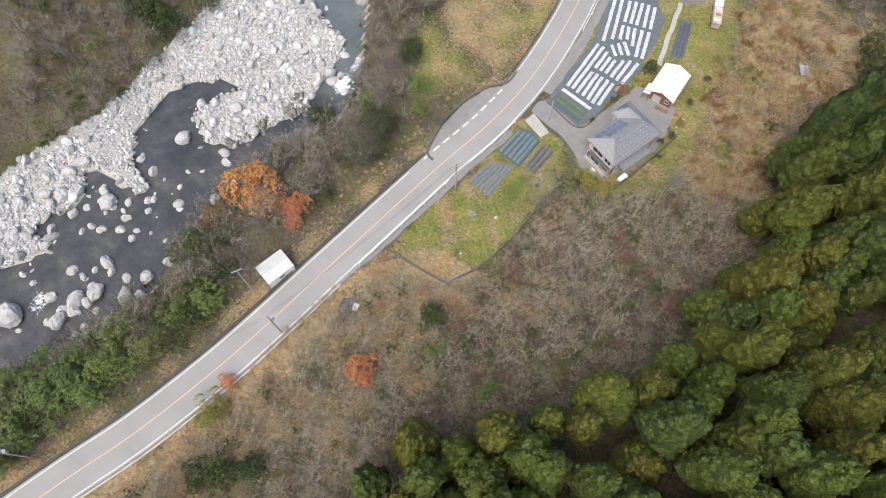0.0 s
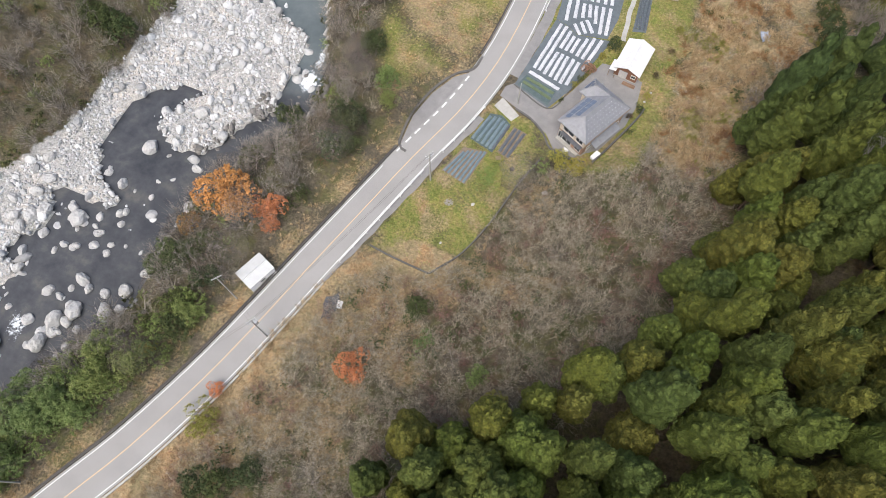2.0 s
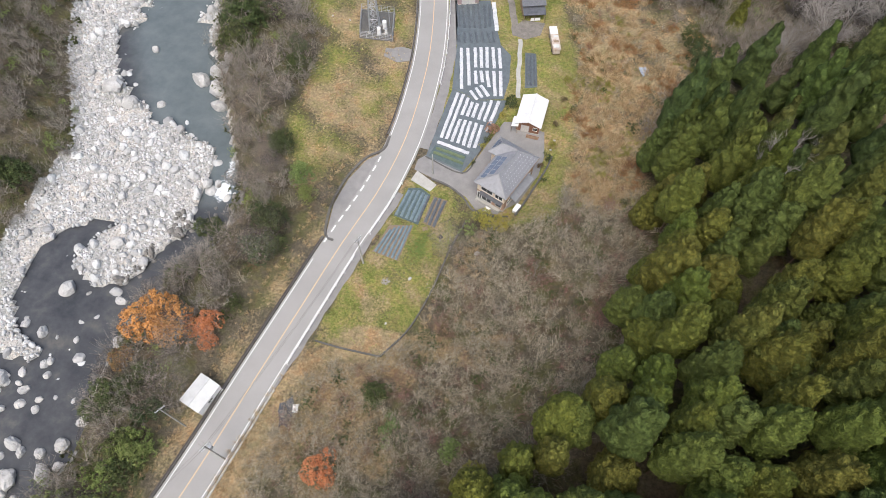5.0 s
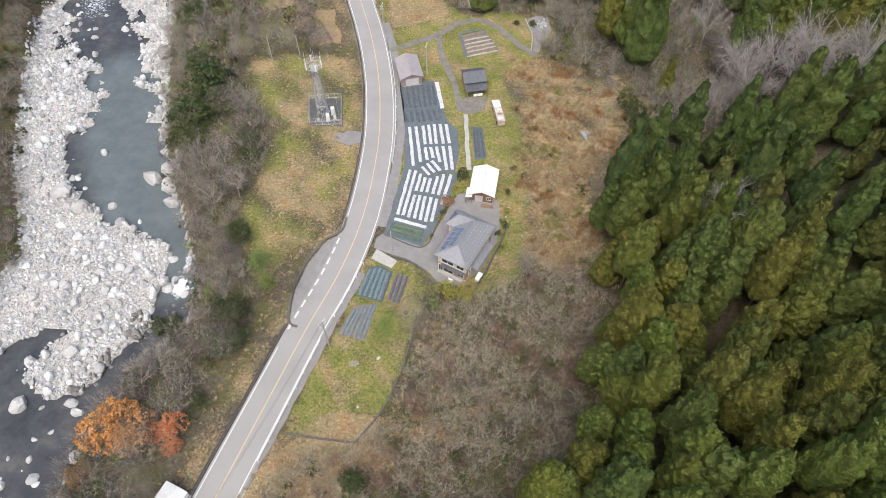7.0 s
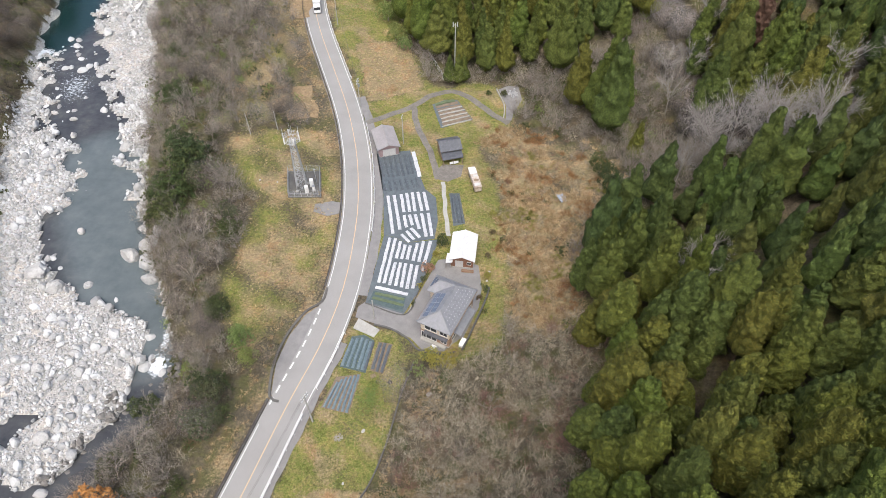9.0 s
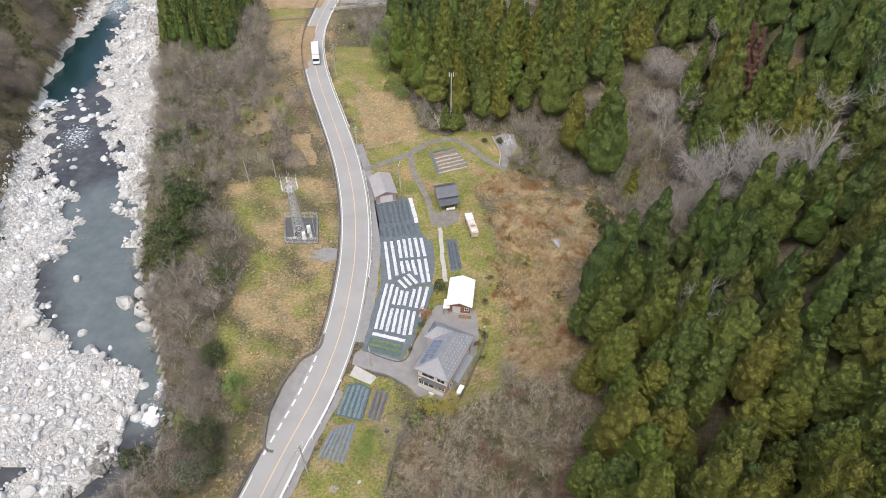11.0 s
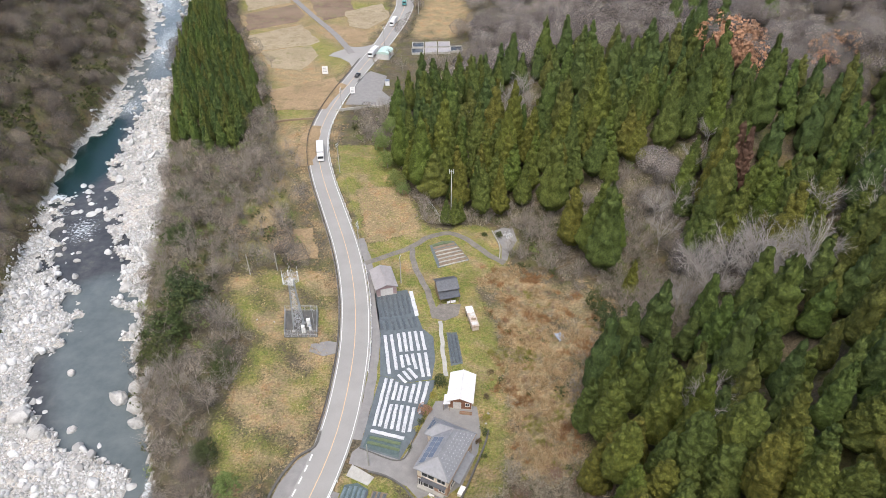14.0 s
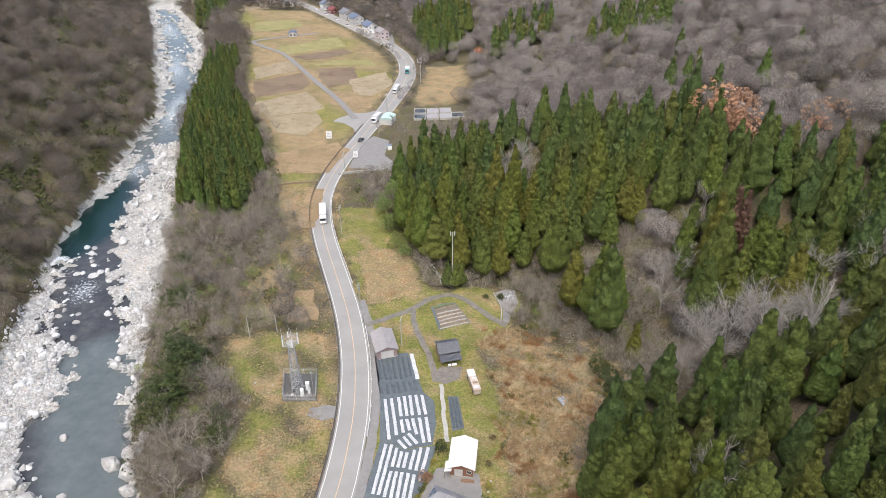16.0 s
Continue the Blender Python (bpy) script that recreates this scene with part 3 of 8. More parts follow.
FAR_GRASS = [(-49, 205), (-50, 250), (-44, 280), (-36, 318), (-30, 360), (-32, 410), (-42, 440), (-60, 480), (-85, 530), (-120, 585), (-175, 590), (-165, 540), (-138, 470),
             (-122, 400), (-104, 330), (-84, 290), (-68, 240), (-60, 205)]
RIGHT_FIELD = [(-19, 327), (5, 331), (20, 346), (12, 408), (-12, 404), (-13, 370)]
OPEN_BANK = [(-60, 140), (-36, 142), (-47, 178), (-52, 205), (-62, 205), (-60, 180), (-66, 160)]
GREEN_PLOT = [(-35.2, 194), (-22.6, 199), (-19.8, 212), (-36.5, 212)]
CAR_PARK = [(-38, 243), (-34, 285), (-34, 300), (-24, 330), (14, 330), (14, 300), (-8, 296), (-6, 262), (-10, 243)]
ROAD_C = curve_through([(x, y) for x, y in ROAD_R], 4.0)
ROAD_C = ROAD_C + sideways(ROAD_C) * (lerp(ROAD_W, ROAD_C[:, 1]) / 2)[:, None]
ROAD_LINE = [tuple(p) for p in ROAD_C[::3]]


def spread(lo, hi, step, far):
    """Grid lines: even in the middle, ever wider apart outside."""
    mid = np.arange(lo, hi + step, step)
    out, s = [], step
    while sum(out) < far:
        s *= 1.22
        out.append(s)
    o = np.cumsum(out)
    return np.concatenate([(lo - o)[::-1], mid, mid[-1] + o])


def build_ground():
    gx, gy = spread(-150, 60, 1.1, 2300), spread(-45, 215, 1.1, 2300)
    gx = np.concatenate([gx[gx < -330], np.arange(-328, -150.5, 2.6), gx[(gx >= -150) & (gx < 61)], np.arange(62, 240, 2.8), gx[gx > 242]])
    gy = np.concatenate([gy[gy < 216], np.arange(217, 640, 2.6), gy[gy > 642]])
    X, Y = np.meshgrid(gx, gy)
    Z = height(X, Y)
    near = np.hypot(X, Y) < 900
    Z = np.where(near, Z, np.minimum(Z, 160 + 20 * wobble(X, Y, 200, 3)))
    rd = away(ROAD_LINE, X, Y)
    Z = np.where(rd < 5.5, np.where(rd < 4.6, -0.12, np.minimum(Z, 0.02)), Z)
    nx = len(gx)
    V = np.column_stack([X.ravel(), Y.ravel(), Z.ravel()])
    i = (np.arange(len(gy) - 1)[:, None] * nx + np.arange(nx - 1)[None, :]).ravel()
    me = mesh_np("ground", V, np.column_stack([i, i + 1, i + nx + 1, i + nx]), M["ground"], True)
    def soft(poly, reach=1.6):
        """A polygon's share round each grid point, with a wandering edge."""
        wx, wy = X + min(reach, 1.3) * wobble(X, Y, 5, 3) + 0.7 * wobble(X, Y, 2.1, 8), Y + min(reach, 1.3) * wobble(X, Y, 5, 6) + 0.7 * wobble(X, Y, 2.1, 5)
        return sum(inside(poly, wx + a * reach, wy + b * reach) for a, b in ((0, 0), (1, 0), (-1, 0), (0, 1), (0, -1), (0.7, 0.7), (-0.7, 0.7), (0.7, -0.7))) / 8.0
    tan, lawn = soft(TAN_FIELD), soft(LAWN, 3.0)
    field = soft(MEADOW, 0.5)
    grass = np.maximum(np.maximum(field * (0.85 + 0.35 * wobble(X, Y, 5, 7)), lawn * (0.6 + 0.45 * wobble(X, Y, 8, 4))), soft(YARD))
    straw = np.maximum(soft(RIGHT_FIELD, 3.0) * (0.75 + 0.3 * wobble(X, Y, 12, 4)), 0)
    straw = np.maximum(straw, soft(OPEN_BANK, 5.0) * (0.62 + 0.5 * wobble(X, Y, 11, 8)))
    straw = np.maximum(straw, soft(SCRUB_TAN, 4.0) * (0.66 + 0.4 * wobble(X, Y, 6, 2) + 0.3 * smooth((98 - Y) / 12)))
    straw = np.maximum(straw, soft(YARD) * (0.32 + 0.42 * wobble(X, Y, 7, 3) + 0.25 * wobble(X, Y, 2.8, 6)))
    straw = np.maximum(straw, field * (0.28 + 0.5 * wobble(X, Y, 4, 9)))
    straw = np.maximum(straw, lawn * (0.44 + 0.6 * wobble(X, Y, 9, 1) + 0.3 * wobble(X, Y, 3.5, 4)))
    straw = np.maximum(straw, (0.42 + 0.3 * wobble(X, Y, 6, 3)) * smooth((9.5 - rd) / 3) * ~inside(YARD, X, Y) * ~inside(MEADOW, X, Y))
    grass = np.maximum(grass * (1 - tan) * 0.9, soft(GREEN_PLOT, 2.0))
    grass = np.maximum(grass, soft(OPEN_BANK, 5.0) * (0.35 - 0.5 * wobble(X, Y, 11, 8)))
    tan2 = soft(TAN_FIELD, 0.8)
    straw = np.maximum(straw, tan2)
    far = soft(FAR_GRASS, 4.0)
    straw = np.maximum(straw, far * (0.62 + 0.35 * wobble(X, Y, 30, 6)))
    grass = np.maximum(grass, far * (0.5 - 0.4 * wobble(X, Y, 30, 6)))
    hill = (Y < 40) & (X > lerp(FOOT, Y) - 9) & (X < lerp(FOOT, Y) + 24) & (Y > -60)
    straw = np.maximum(straw, np.where(hill, 0.75 - (X - lerp(FOOT, Y)) / 40 + 0.4 * wobble(X, Y, 7, 2), 0))
    between = (X > lerp(BANK_L, Y) - 2) & (X < lerp(BANK_R, Y) + 1.5) & (Z < -8.4)
    stone = np.where(between, 1.0, 0.0)
    cov = np.stack([grass, np.clip(straw, 0, 1), stone, np.ones_like(X)], -1).reshape(-1, 4)
    at = me.color_attributes.new("cover", "FLOAT_COLOR", "POINT")
    at.data.foreach_set("color", cov.astype(np.float32).ravel())
    tagged(new("ground", me), "valley ground with dry brush, meadow grass and river gravel", "ground", kind="structure")


build_ground()


def build_water():
    ys = np.concatenate([np.arange(-80, 330, 1.6), np.arange(330, 760, 4.0)])
    left = np.column_stack([lerp(BANK_L, ys) - 7, ys])
    right = np.column_stack([lerp(BANK_R, ys) + 4, ys])
    n, k = len(ys), 50
    f = np.linspace(0, 1, k)[None, :, None]
    g = left[:, None, :] * (1 - f) + right[:, None, :] * f
    V = np.column_stack([g.reshape(-1, 2), np.full(n * k, -10.0)])
    i = (np.arange(n - 1)[:, None] * k + np.arange(k - 1)[None, :]).ravel()
    me = mesh_np("water", V, np.column_stack([i, i + 1, i + k + 1, i + k]), M["water"], True)
    x, y = V[:, 0], V[:, 1]
    axis = away([(-64, 80), (-76, 96), (-88, 118), (-95, 136)], x, y)
    deep = np.maximum(smooth((17 - axis) / 8), smooth((y - 246 - 0.4 * (x + 140)) / 20))
    dark = smooth((13 - away([(-138, 196), (-134, 212), (-139, 232), (-143, 248)], x, y)) / 7)
    at = me.attributes.new("dark", "FLOAT", "POINT")
    at.data.foreach_set("value", dark.astype(np.float32))
    at = me.attributes.new("deep", "FLOAT", "POINT")
    at.data.foreach_set("value", deep.astype(np.float32))
    foam_sheen = np.zeros(len(x))
    # the long weak patches past y = 290 paint in the sky's pale reflection
    for cx, cy, lx, ly, turn, power in ((-61.6, 70.5, 2.1, 2.8, 0.2, 1.3), (-61.6, 76.8, 1.0, 4.2, 0.1, 1.0), (-64, 60, 3, 4, 0.5, 0.4), (-88.3, -1.6, 1.8, 3.2, 0.5, 0.9), (-92, -10, 3, 5, 0.4, 0.4), (-136.5, 191, 4.5, 3.0, 0, 1.3), (-118, 172, 7, 12, 0.3, 0.6), (-140, 268, 8, 14, 0.2, 0.6), (-152, 350, 12, 60, 0.2, 0.62),
                                        (-130, 182, 6, 8, 0.4, 0.5), (-122, 168, 4, 8, 0.3, 0.35), (-148, 300, 6, 40, 0.2, 0.42), (-185, 440, 14, 70, 0.4, 0.62), (-235, 560, 16, 80, 0.5, 0.62), (-66, 50, 3, 6, 0.3, 0.3)):
        u, w = (x - cx) * math.cos(turn) + (y - cy) * math.sin(turn), -(x - cx) * math.sin(turn) + (y - cy) * math.cos(turn)
        foam_sheen = np.maximum(foam_sheen, power * np.exp(-(u / lx) ** 2 - (w / ly) ** 2))
    at = me.attributes.new("foam_sheen", "FLOAT", "POINT")
    at.data.foreach_set("value", foam_sheen.astype(np.float32))
    tagged(new("water", me), "clear grey-green river water", "river", kind="structure")


build_water()


# ---- road ----
def build_road():
    side = sideways(ROAD_C)
    w = lerp(ROAD_W, ROAD_C[:, 1])[:, None] / 2
    v, t = strip(ROAD_C + side * (w + 0.45), ROAD_C - side * (w + 0.45), -0.1, 0.06)
    road = tagged(new("road", mesh_np("road", v, t, M["asphalt"])), "two-lane grey asphalt road with painted lines", "road", kind="structure")

    def line(name, off, wide, mat, lo=-200, hi=2000, z=0.075):
        sel = (ROAD_C[:, 1] > lo) & (ROAD_C[:, 1] < hi)
        c = ROAD_C[sel] + side[sel] * (off if np.isscalar(off) else off[sel])
        vv, tt = strip(c + side[sel] * wide / 2, c - side[sel] * wide / 2, 0.055, z)
        part(name, (vv, tt), mat, road)
    line("edge_line", -w, 0.15, M["line"])
    line("edge_line", w, 0.15, M["line"], -200, 56)
    line("edge_line", w, 0.15, M["line"], 80, 2000)
    line("centre_line", np.zeros_like(w), 0.18, M["orange_line"])
    # broken line along the lay-by
    seg = curve_through([tuple(p) for p in (ROAD_C + side * w)[(ROAD_C[:, 1] > 50) & (ROAD_C[:, 1] < 86)]], 0.5)
    seg = seg[(seg[:, 1] > 56) & (seg[:, 1] < 80)]
    sd = sideways(seg)
    for i in range(0, len(seg) - 4, 5):
        c, s = seg[i:i + 4], sd[i:i + 4]
        part("dash", strip(c + s * 0.16, c - s * 0.16, 0.055, 0.075), M["line"], road)
    lay = [(-24.8, 82), (-25.8, 79.8), (-29.0, 77), (-31.6, 71.8), (-33.2, 65.4), (-33.0, 58.5), (-31.0, 57.5)]
    part("lay_by", slab(lay, -0.1, 0.05), M["old_asphalt"], road, "worn grey lay-by paving")


build_road()


# ---- paths, drives and yards ----
LEVEL = {"z": 0.03}


def paving(name, poly, mat, label, z=None):
    if z is None:
        LEVEL["z"] += 0.006
        z = LEVEL["z"]
    v, t = slab(poly, -0.15, z)
    return tagged(new(name, mesh_np(name, v, t, mat)), label, "paving", kind="structure")


def track(name, pts, wide, mat, label, z=None):
    if z is None:
        LEVEL["z"] += 0.006
        z = LEVEL["z"]
    c = curve_through(pts, 1.5)
    s = sideways(c)
    jig = np.array([[0.12 * math.sin(i * 1.7) + 0.08 * math.sin(i * 0.6)] for i in range(len(c))])
    v, t = strip(c + s * (wide / 2 + jig), c - s * (wide / 2 - jig), -0.2, z)
    return tagged(new(name, mesh_np(name, v, t, mat)), label, "lane", kind="structure")


paving("driveway", [(-18.6, 76.4), (-18.3, 79), (-16.8, 80.4), (-8.2, 77), (-5.6, 82.2), (-1.5, 92), (1.0, 92.3), (7.5, 90.5), (8, 84), (7.2, 79), (2.2, 68), (-1, 68.2), (-4.6, 68.6), (-6.9, 71.3), (-14.4, 74.8)],
       M["old_asphalt"], "worn grey concrete driveway round the farmhouse")
paving("forecourt", [(-18.8, 73.6), (-17.9, 76.1), (-13.3, 73.2), (-14.4, 71.4)], M["concrete"], "pale concrete pad beside the vegetable beds", 0.12)
track("verge", [(-35.6, 24), (-29.2, 43), (-24.7, 57.2), (-20.2, 70)], 1.4, M["old_asphalt"], "worn grey gutter strip along the road", 0.04)
track("verge", [(-17.6, 82), (-16.6, 90), (-16.0, 100.4), (-16.2, 111), (-17.8, 126), (-20.5, 139.8), (-24, 153)], 2.2, M["old_asphalt"], "worn grey gutter strip along the road", 0.04)
track("lane", [(-21.5, 141), (-15.4, 144.6), (-9.3, 148.5), (-4.7, 153.0), (0, 155.3), (3.8, 155.2), (8.1, 151.5), (12.6, 145.6), (17.5, 141.0)], 1.9, M["farm_lane"], "narrow grey farm lane")
track("lane", [(-8.8, 148), (-8.2, 142), (-6.2, 135.5), (-4.1, 129.4), (-2.2, 121), (-1.6, 118.5)], 1.6, M["farm_lane"], "narrow grey farm lane")
paving("yard", [(-2.8, 118.8), (0.6, 117.6), (4.0, 119.5), (4.8, 123.8), (-0.6, 124), (-2, 122)], M["farm_lane"], "worn grey yard before the dark shed")
track("garden_path", [(-0.6, 117.5), (0.1, 108), (0.9, 99.2)], 1.0, M["concrete"], "pale concrete garden path", 0.08)
paving("grave_yard", [(15.4, 156.6), (18.5, 158.5), (21.3, 158.0), (21.9, 151.8), (19.2, 146), (18.2, 142), (16.7, 142.6), (17.2, 149)], M["old_asphalt"], "grey concrete paved plot with gravestones", 0.1)
paving("car_park", [(-40.2, 248), (-37.2, 276), (-33, 285), (-25, 279), (-26, 262), (-20.5, 253), (-20, 247)], M["old_asphalt"], "empty grey car park beside the road")
paving("tower_pad", [(-40.1, 121.4), (-31.6, 121.5), (-30.2, 111.8), (-38.5, 111.7)], M["dark_concrete"], "dark gravel pad round the lattice tower", 0.1)
paving("field_entry", [(-31.5, 109.5), (-27.5, 110.5), (-25.2, 110), (-25.2, 106.5), (-28, 105.5), (-31.6, 107)], M["old_asphalt"], "grey concrete field entry by the road", 0.06)
track("field_lane", [(-44, 308), (-57, 338), (-74.8, 372), (-93, 408), (-108.8, 437), (-128, 458), (-137, 470), (-130, 478), (-112, 488), (-95, 497)], 3.2, M["old_asphalt"], "grey lane between the far fields", 0.24)
paving("junction", [(-40.5, 284), (-44, 296), (-49, 302), (-55, 305), (-53.5, 309), (-49, 314), (-46, 318), (-43, 317), (-39, 318), (-34, 322)], M["asphalt"], "wide grey paved road junction", 0.052)
track("railway", [(-35, 455), (-40.4, 496), (-47, 560), (-54, 640), (-60, 720)], 3.4, M["old_asphalt"], "grey railway track bed in the distance", 0.3)
track("field_path", [(-75, 262), (-66, 266), (-57, 271), (-49, 272)], 1.2, M["concrete"], "thin pale path across the fields", 0.06)

for poly, mat, label in (
        ([(-103, 334), (-77, 353), (-62, 326), (-67, 320), (-90, 312)], "straw", "pale stubble field"),
        ([(-89, 311), (-66, 319), (-60, 306), (-65, 286), (-80, 289)], "weeds", "dull tan weedy field"),
        ([(-112, 372), (-87, 391), (-78, 371), (-80, 358), (-104, 342)], "soil", "rust-brown tilled field"),
        ([(-66, 360), (-72, 374), (-80, 400), (-56, 404), (-50, 372)], "soil", "dark brown weedy field"),
        ([(-56, 376), (-36, 393), (-29, 368), (-40, 345), (-50, 350)], "straw", "pale dry field"),
        ([(-60, 332), (-66, 355), (-50, 348), (-40, 342), (-38, 325), (-50, 322)], "brush", "brown weedy field"),
        ([(-119, 402), (-99, 418), (-90, 396), (-112, 378)], "straw", "pale dry field"),
        ([(-84, 408), (-72, 421), (-48, 421), (-42, 406), (-56, 408)], "grass", "pale green grass field"),
        ([(-101, 430), (-69, 450), (-61, 439), (-76, 425), (-90, 421)], "soil", "red-brown tilled field"),
        ([(-117, 453), (-89, 478), (-78, 485), (-68, 456), (-104, 434)], "grass", "yellow-green grass field"),
        ([(-132, 498), (-107, 519), (-95, 493), (-118, 482)], "brush", "yellow-brown weedy field"),
        ([(-151, 536), (-123, 547), (-110, 522), (-134, 504), (-146, 506)], "grass", "yellow-green grass field"),
        ([(-190, 612), (-162, 622), (-154, 592), (-178, 584)], "straw", "pale bare field at the valley's bend"),
        ([(-75, 263), (-49, 277), (-42, 268), (-48, 243), (-69, 242)], "brush", "orange-brown weedy field"),
        ([(-52, 196), (-54, 228), (-47, 228), (-45, 197)], "brush", "rust-brown weedy field"),
        ([(-43, 142), (-35, 143), (-39, 158), (-48, 157)], "brush", "dull brown garden plot")):
    c = np.mean(poly, axis=0)
    ring = np.concatenate([np.array(a)[None] + (np.array(b) - np.array(a))[None] * np.linspace(0, 1, 9)[:-1, None] for a, b in zip(poly, poly[1:] + [poly[0]])])
    ring = ring + 0.9 * np.column_stack([wobble(ring[:, 0], ring[:, 1], 5, 1), wobble(ring[:, 0], ring[:, 1], 5, 2)])
    LEVEL["z"] += 0.005
    v, t = slab([tuple(p) for p in ring], -0.1, LEVEL["z"])
    mat_ = {"straw": M["field_straw"], "soil": M["field_soil"], "brush": M["field_brush"], "weeds": M["field_weeds"], "grass": M["field_grass"], "bright_grass": M["bright_grass"]}[mat]
    tagged(new("field", mesh_np("field", v, t, mat_)), label, "field", kind="structure")


# ---- vegetable plots ----
def ridge(x0, y0, x1, y1, wide, tall, seed):
    """A bed: a rounded, slightly uneven ridge between two points."""
    r = np.random.default_rng(seed)
    a, b = np.array([x0, y0]), np.array([x1, y1])
    n = max(3, int(np.linalg.norm(b - a) / 0.9))
    d = (b - a) / np.linalg.norm(b - a)
    s = np.array([-d[1], d[0]])
    prof = [(-0.5, 0.0), (-0.44, 0.75), (-0.2, 1.0), (0.2, 1.0), (0.44, 0.75), (0.5, 0.0)]
    v, t = [], []
    for i in range(n + 1):
        c = a + (b - a) * i / n + s * r.normal() * 0.03
        end = 0.55 if i in (0, n) else 1.0
        for o, h in prof:
            p = c + s * o * wide * (1 + 0.05 * r.normal())
            v.append((p[0], p[1], 0.03 + h * tall * end * (1 + 0.15 * r.normal())))
        if i:
            k = i * 6
            t += tri([(k + j - 6, k + j - 5, k + j + 1, k + j) for j in range(5)])
    e = n * 6
    return v, t + tri([(5, 4, 3, 2, 1, 0), (e, e + 1, e + 2, e + 3, e + 4, e + 5)])


def plot(name, sheet, sheet_mat, label, rows, wide, tall, mat, bed_name="bed", bed_label="", z=0.04):
    p = thing(name, (0, 0, 0), 0, label, "vegetable plot")
    if sheet:
        part("ground_sheet", slab(sheet, -0.1, z), sheet_mat, p)
    for i, row in enumerate(rows):
        part(bed_name, ridge(*row[:4], row[4] if len(row) > 4 else wide, tall, i), mat, p, bed_label)
    return p


plot("vegetable_plot", [(-15.2, 113.4), (-14.2, 99.6), (-12.0, 99), (-8.7, 97.2), (-2.4, 98.4), (-1.7, 104.3), (-2.2, 111.9), (-5.2, 115.2)], M["weed_sheet"],
     "field of white-filmed beds on dark weed sheet",
     [(-14.0, 112.4, -12.1, 99.9), (-12.5, 112.6, -10.5, 101.2), (-10.8, 113.0, -9.8, 106.9), (-9.8, 105.8, -9.0, 101.9), (-9.5, 113.4, -8.4, 107.0),
      (-8.5, 106.0, -7.6, 102.6), (-8.1, 113.6, -7.2, 107.2), (-7.1, 106.2, -6.0, 101.4), (-6.7, 113.8, -5.5, 107.3), (-5.6, 106.4, -4.3, 99.0), (-5.2, 113.8, -4.1, 107.5),
      (-4.0, 106.6, -3.0, 99.2), (-10.1, 99.7, -8.2, 97.3, 0.7), (-9.0, 100.7, -7.1, 98.1, 0.7), (-8.0, 101.6, -5.8, 98.7, 0.8)], 0.78, 0.2, M["mulch_white"], "bed", "white plastic film over a ridge")
plot("vegetable_plot", [(-14.1, 99.5), (-16.8, 80.1), (-8.6, 77.2), (-6.0, 82.5), (-1.3, 98.2), (-8.7, 97.1), (-12, 98.9)], M["weed_sheet"],
     "field of white-filmed beds on dark weed sheet",
     [(-12.7, 98.6, -14.4, 85.5), (-11.4, 98.4, -13.2, 85.3), (-10.2, 97.5, -10.9, 92.4), (-11.1, 91.2, -12.0, 84.8), (-9.1, 96.5, -9.7, 92.2), (-9.9, 91.1, -10.7, 84.6),
      (-7.9, 96.2, -8.5, 92.1), (-8.7, 90.9, -9.4, 84.2), (-6.3, 96.9, -7.1, 91.7), (-7.4, 90.7, -8.2, 83.8), (-4.9, 97.6, -5.8, 91.4), (-6.1, 90.3, -6.9, 83.9),
      (-3.3, 97.6, -4.5, 91.1, 0.8), (-4.8, 90.2, -5.0, 88.7, 0.6), (-15.0, 84.2, -7.9, 82.3, 0.8)], 0.74, 0.2, M["mulch_white"], "bed", "white plastic film over a ridge")
plot("vegetable_plot", [(-17.9, 128.0), (-9.3, 129.5), (-5.0, 115.2), (-15.3, 113.4)], M["weed_sheet"], "plot of black-filmed beds beside the garage",
     [(-17.2, 127.0, -15.5, 119.1), (-16.0, 127.0, -14.2, 119.1), (-14.7, 127.5, -13.0, 119.1), (-13.4, 127.5, -11.8, 119.5), (-12.1, 127.9, -10.5, 119.5), (-10.7, 127.9, -9.3, 120.0),
      (-9.5, 128.1, -8.2, 120.4), (-15.6, 117.7, -14.7, 114.2), (-14.2, 117.9, -13.3, 114.2), (-12.8, 118.1, -11.9, 114.4), (-11.4, 118.3, -10.5, 114.6), (-10.0, 118.7, -9.1, 114.8),
      (-8.6, 118.9, -7.6, 115.2), (-7.4, 119.3, -6.4, 115.6)], 0.72, 0.22, M["mulch_black"], "bed", "black plastic film over a ridge")
plot("film_strip", None, None, "pale plastic film laid along the plot's edge", [(-8.4, 129.0, -6.4, 119.4, 1.0)], 1.0, 0.08, M["mulch_white"], "film")
plot("vegetable_plot", [(-18.9, 71.6), (-16.4, 72), (-14.2, 70.6), (-15.4, 63.2), (-20.6, 64.6)], M["green_net"], "small plot of blue-grey filmed beds",
     [(-18.6, 71.0, -20.2, 64.8), (-17.6, 71.2, -19.1, 64.6), (-16.6, 71.3, -18.0, 64.3), (-15.7, 70.9, -17.0, 64.0), (-14.9, 70.4, -16.1, 63.8)], 0.62, 0.25, M["blue_film"])
plot("vegetable_plot", [(-13.4, 70.4), (-10.4, 69.8), (-12.0, 63.0), (-14.6, 63.8)], M["soil"], "small plot of black-filmed beds",
     [(-14.4, 70.2, -15.6, 64.0), (-12.9, 70.0, -14.1, 64.0), (-12.0, 70.0, -13.2, 63.5), (-11.0, 69.6, -12.3, 63.3)], 0.62, 0.25, M["mulch_black"])
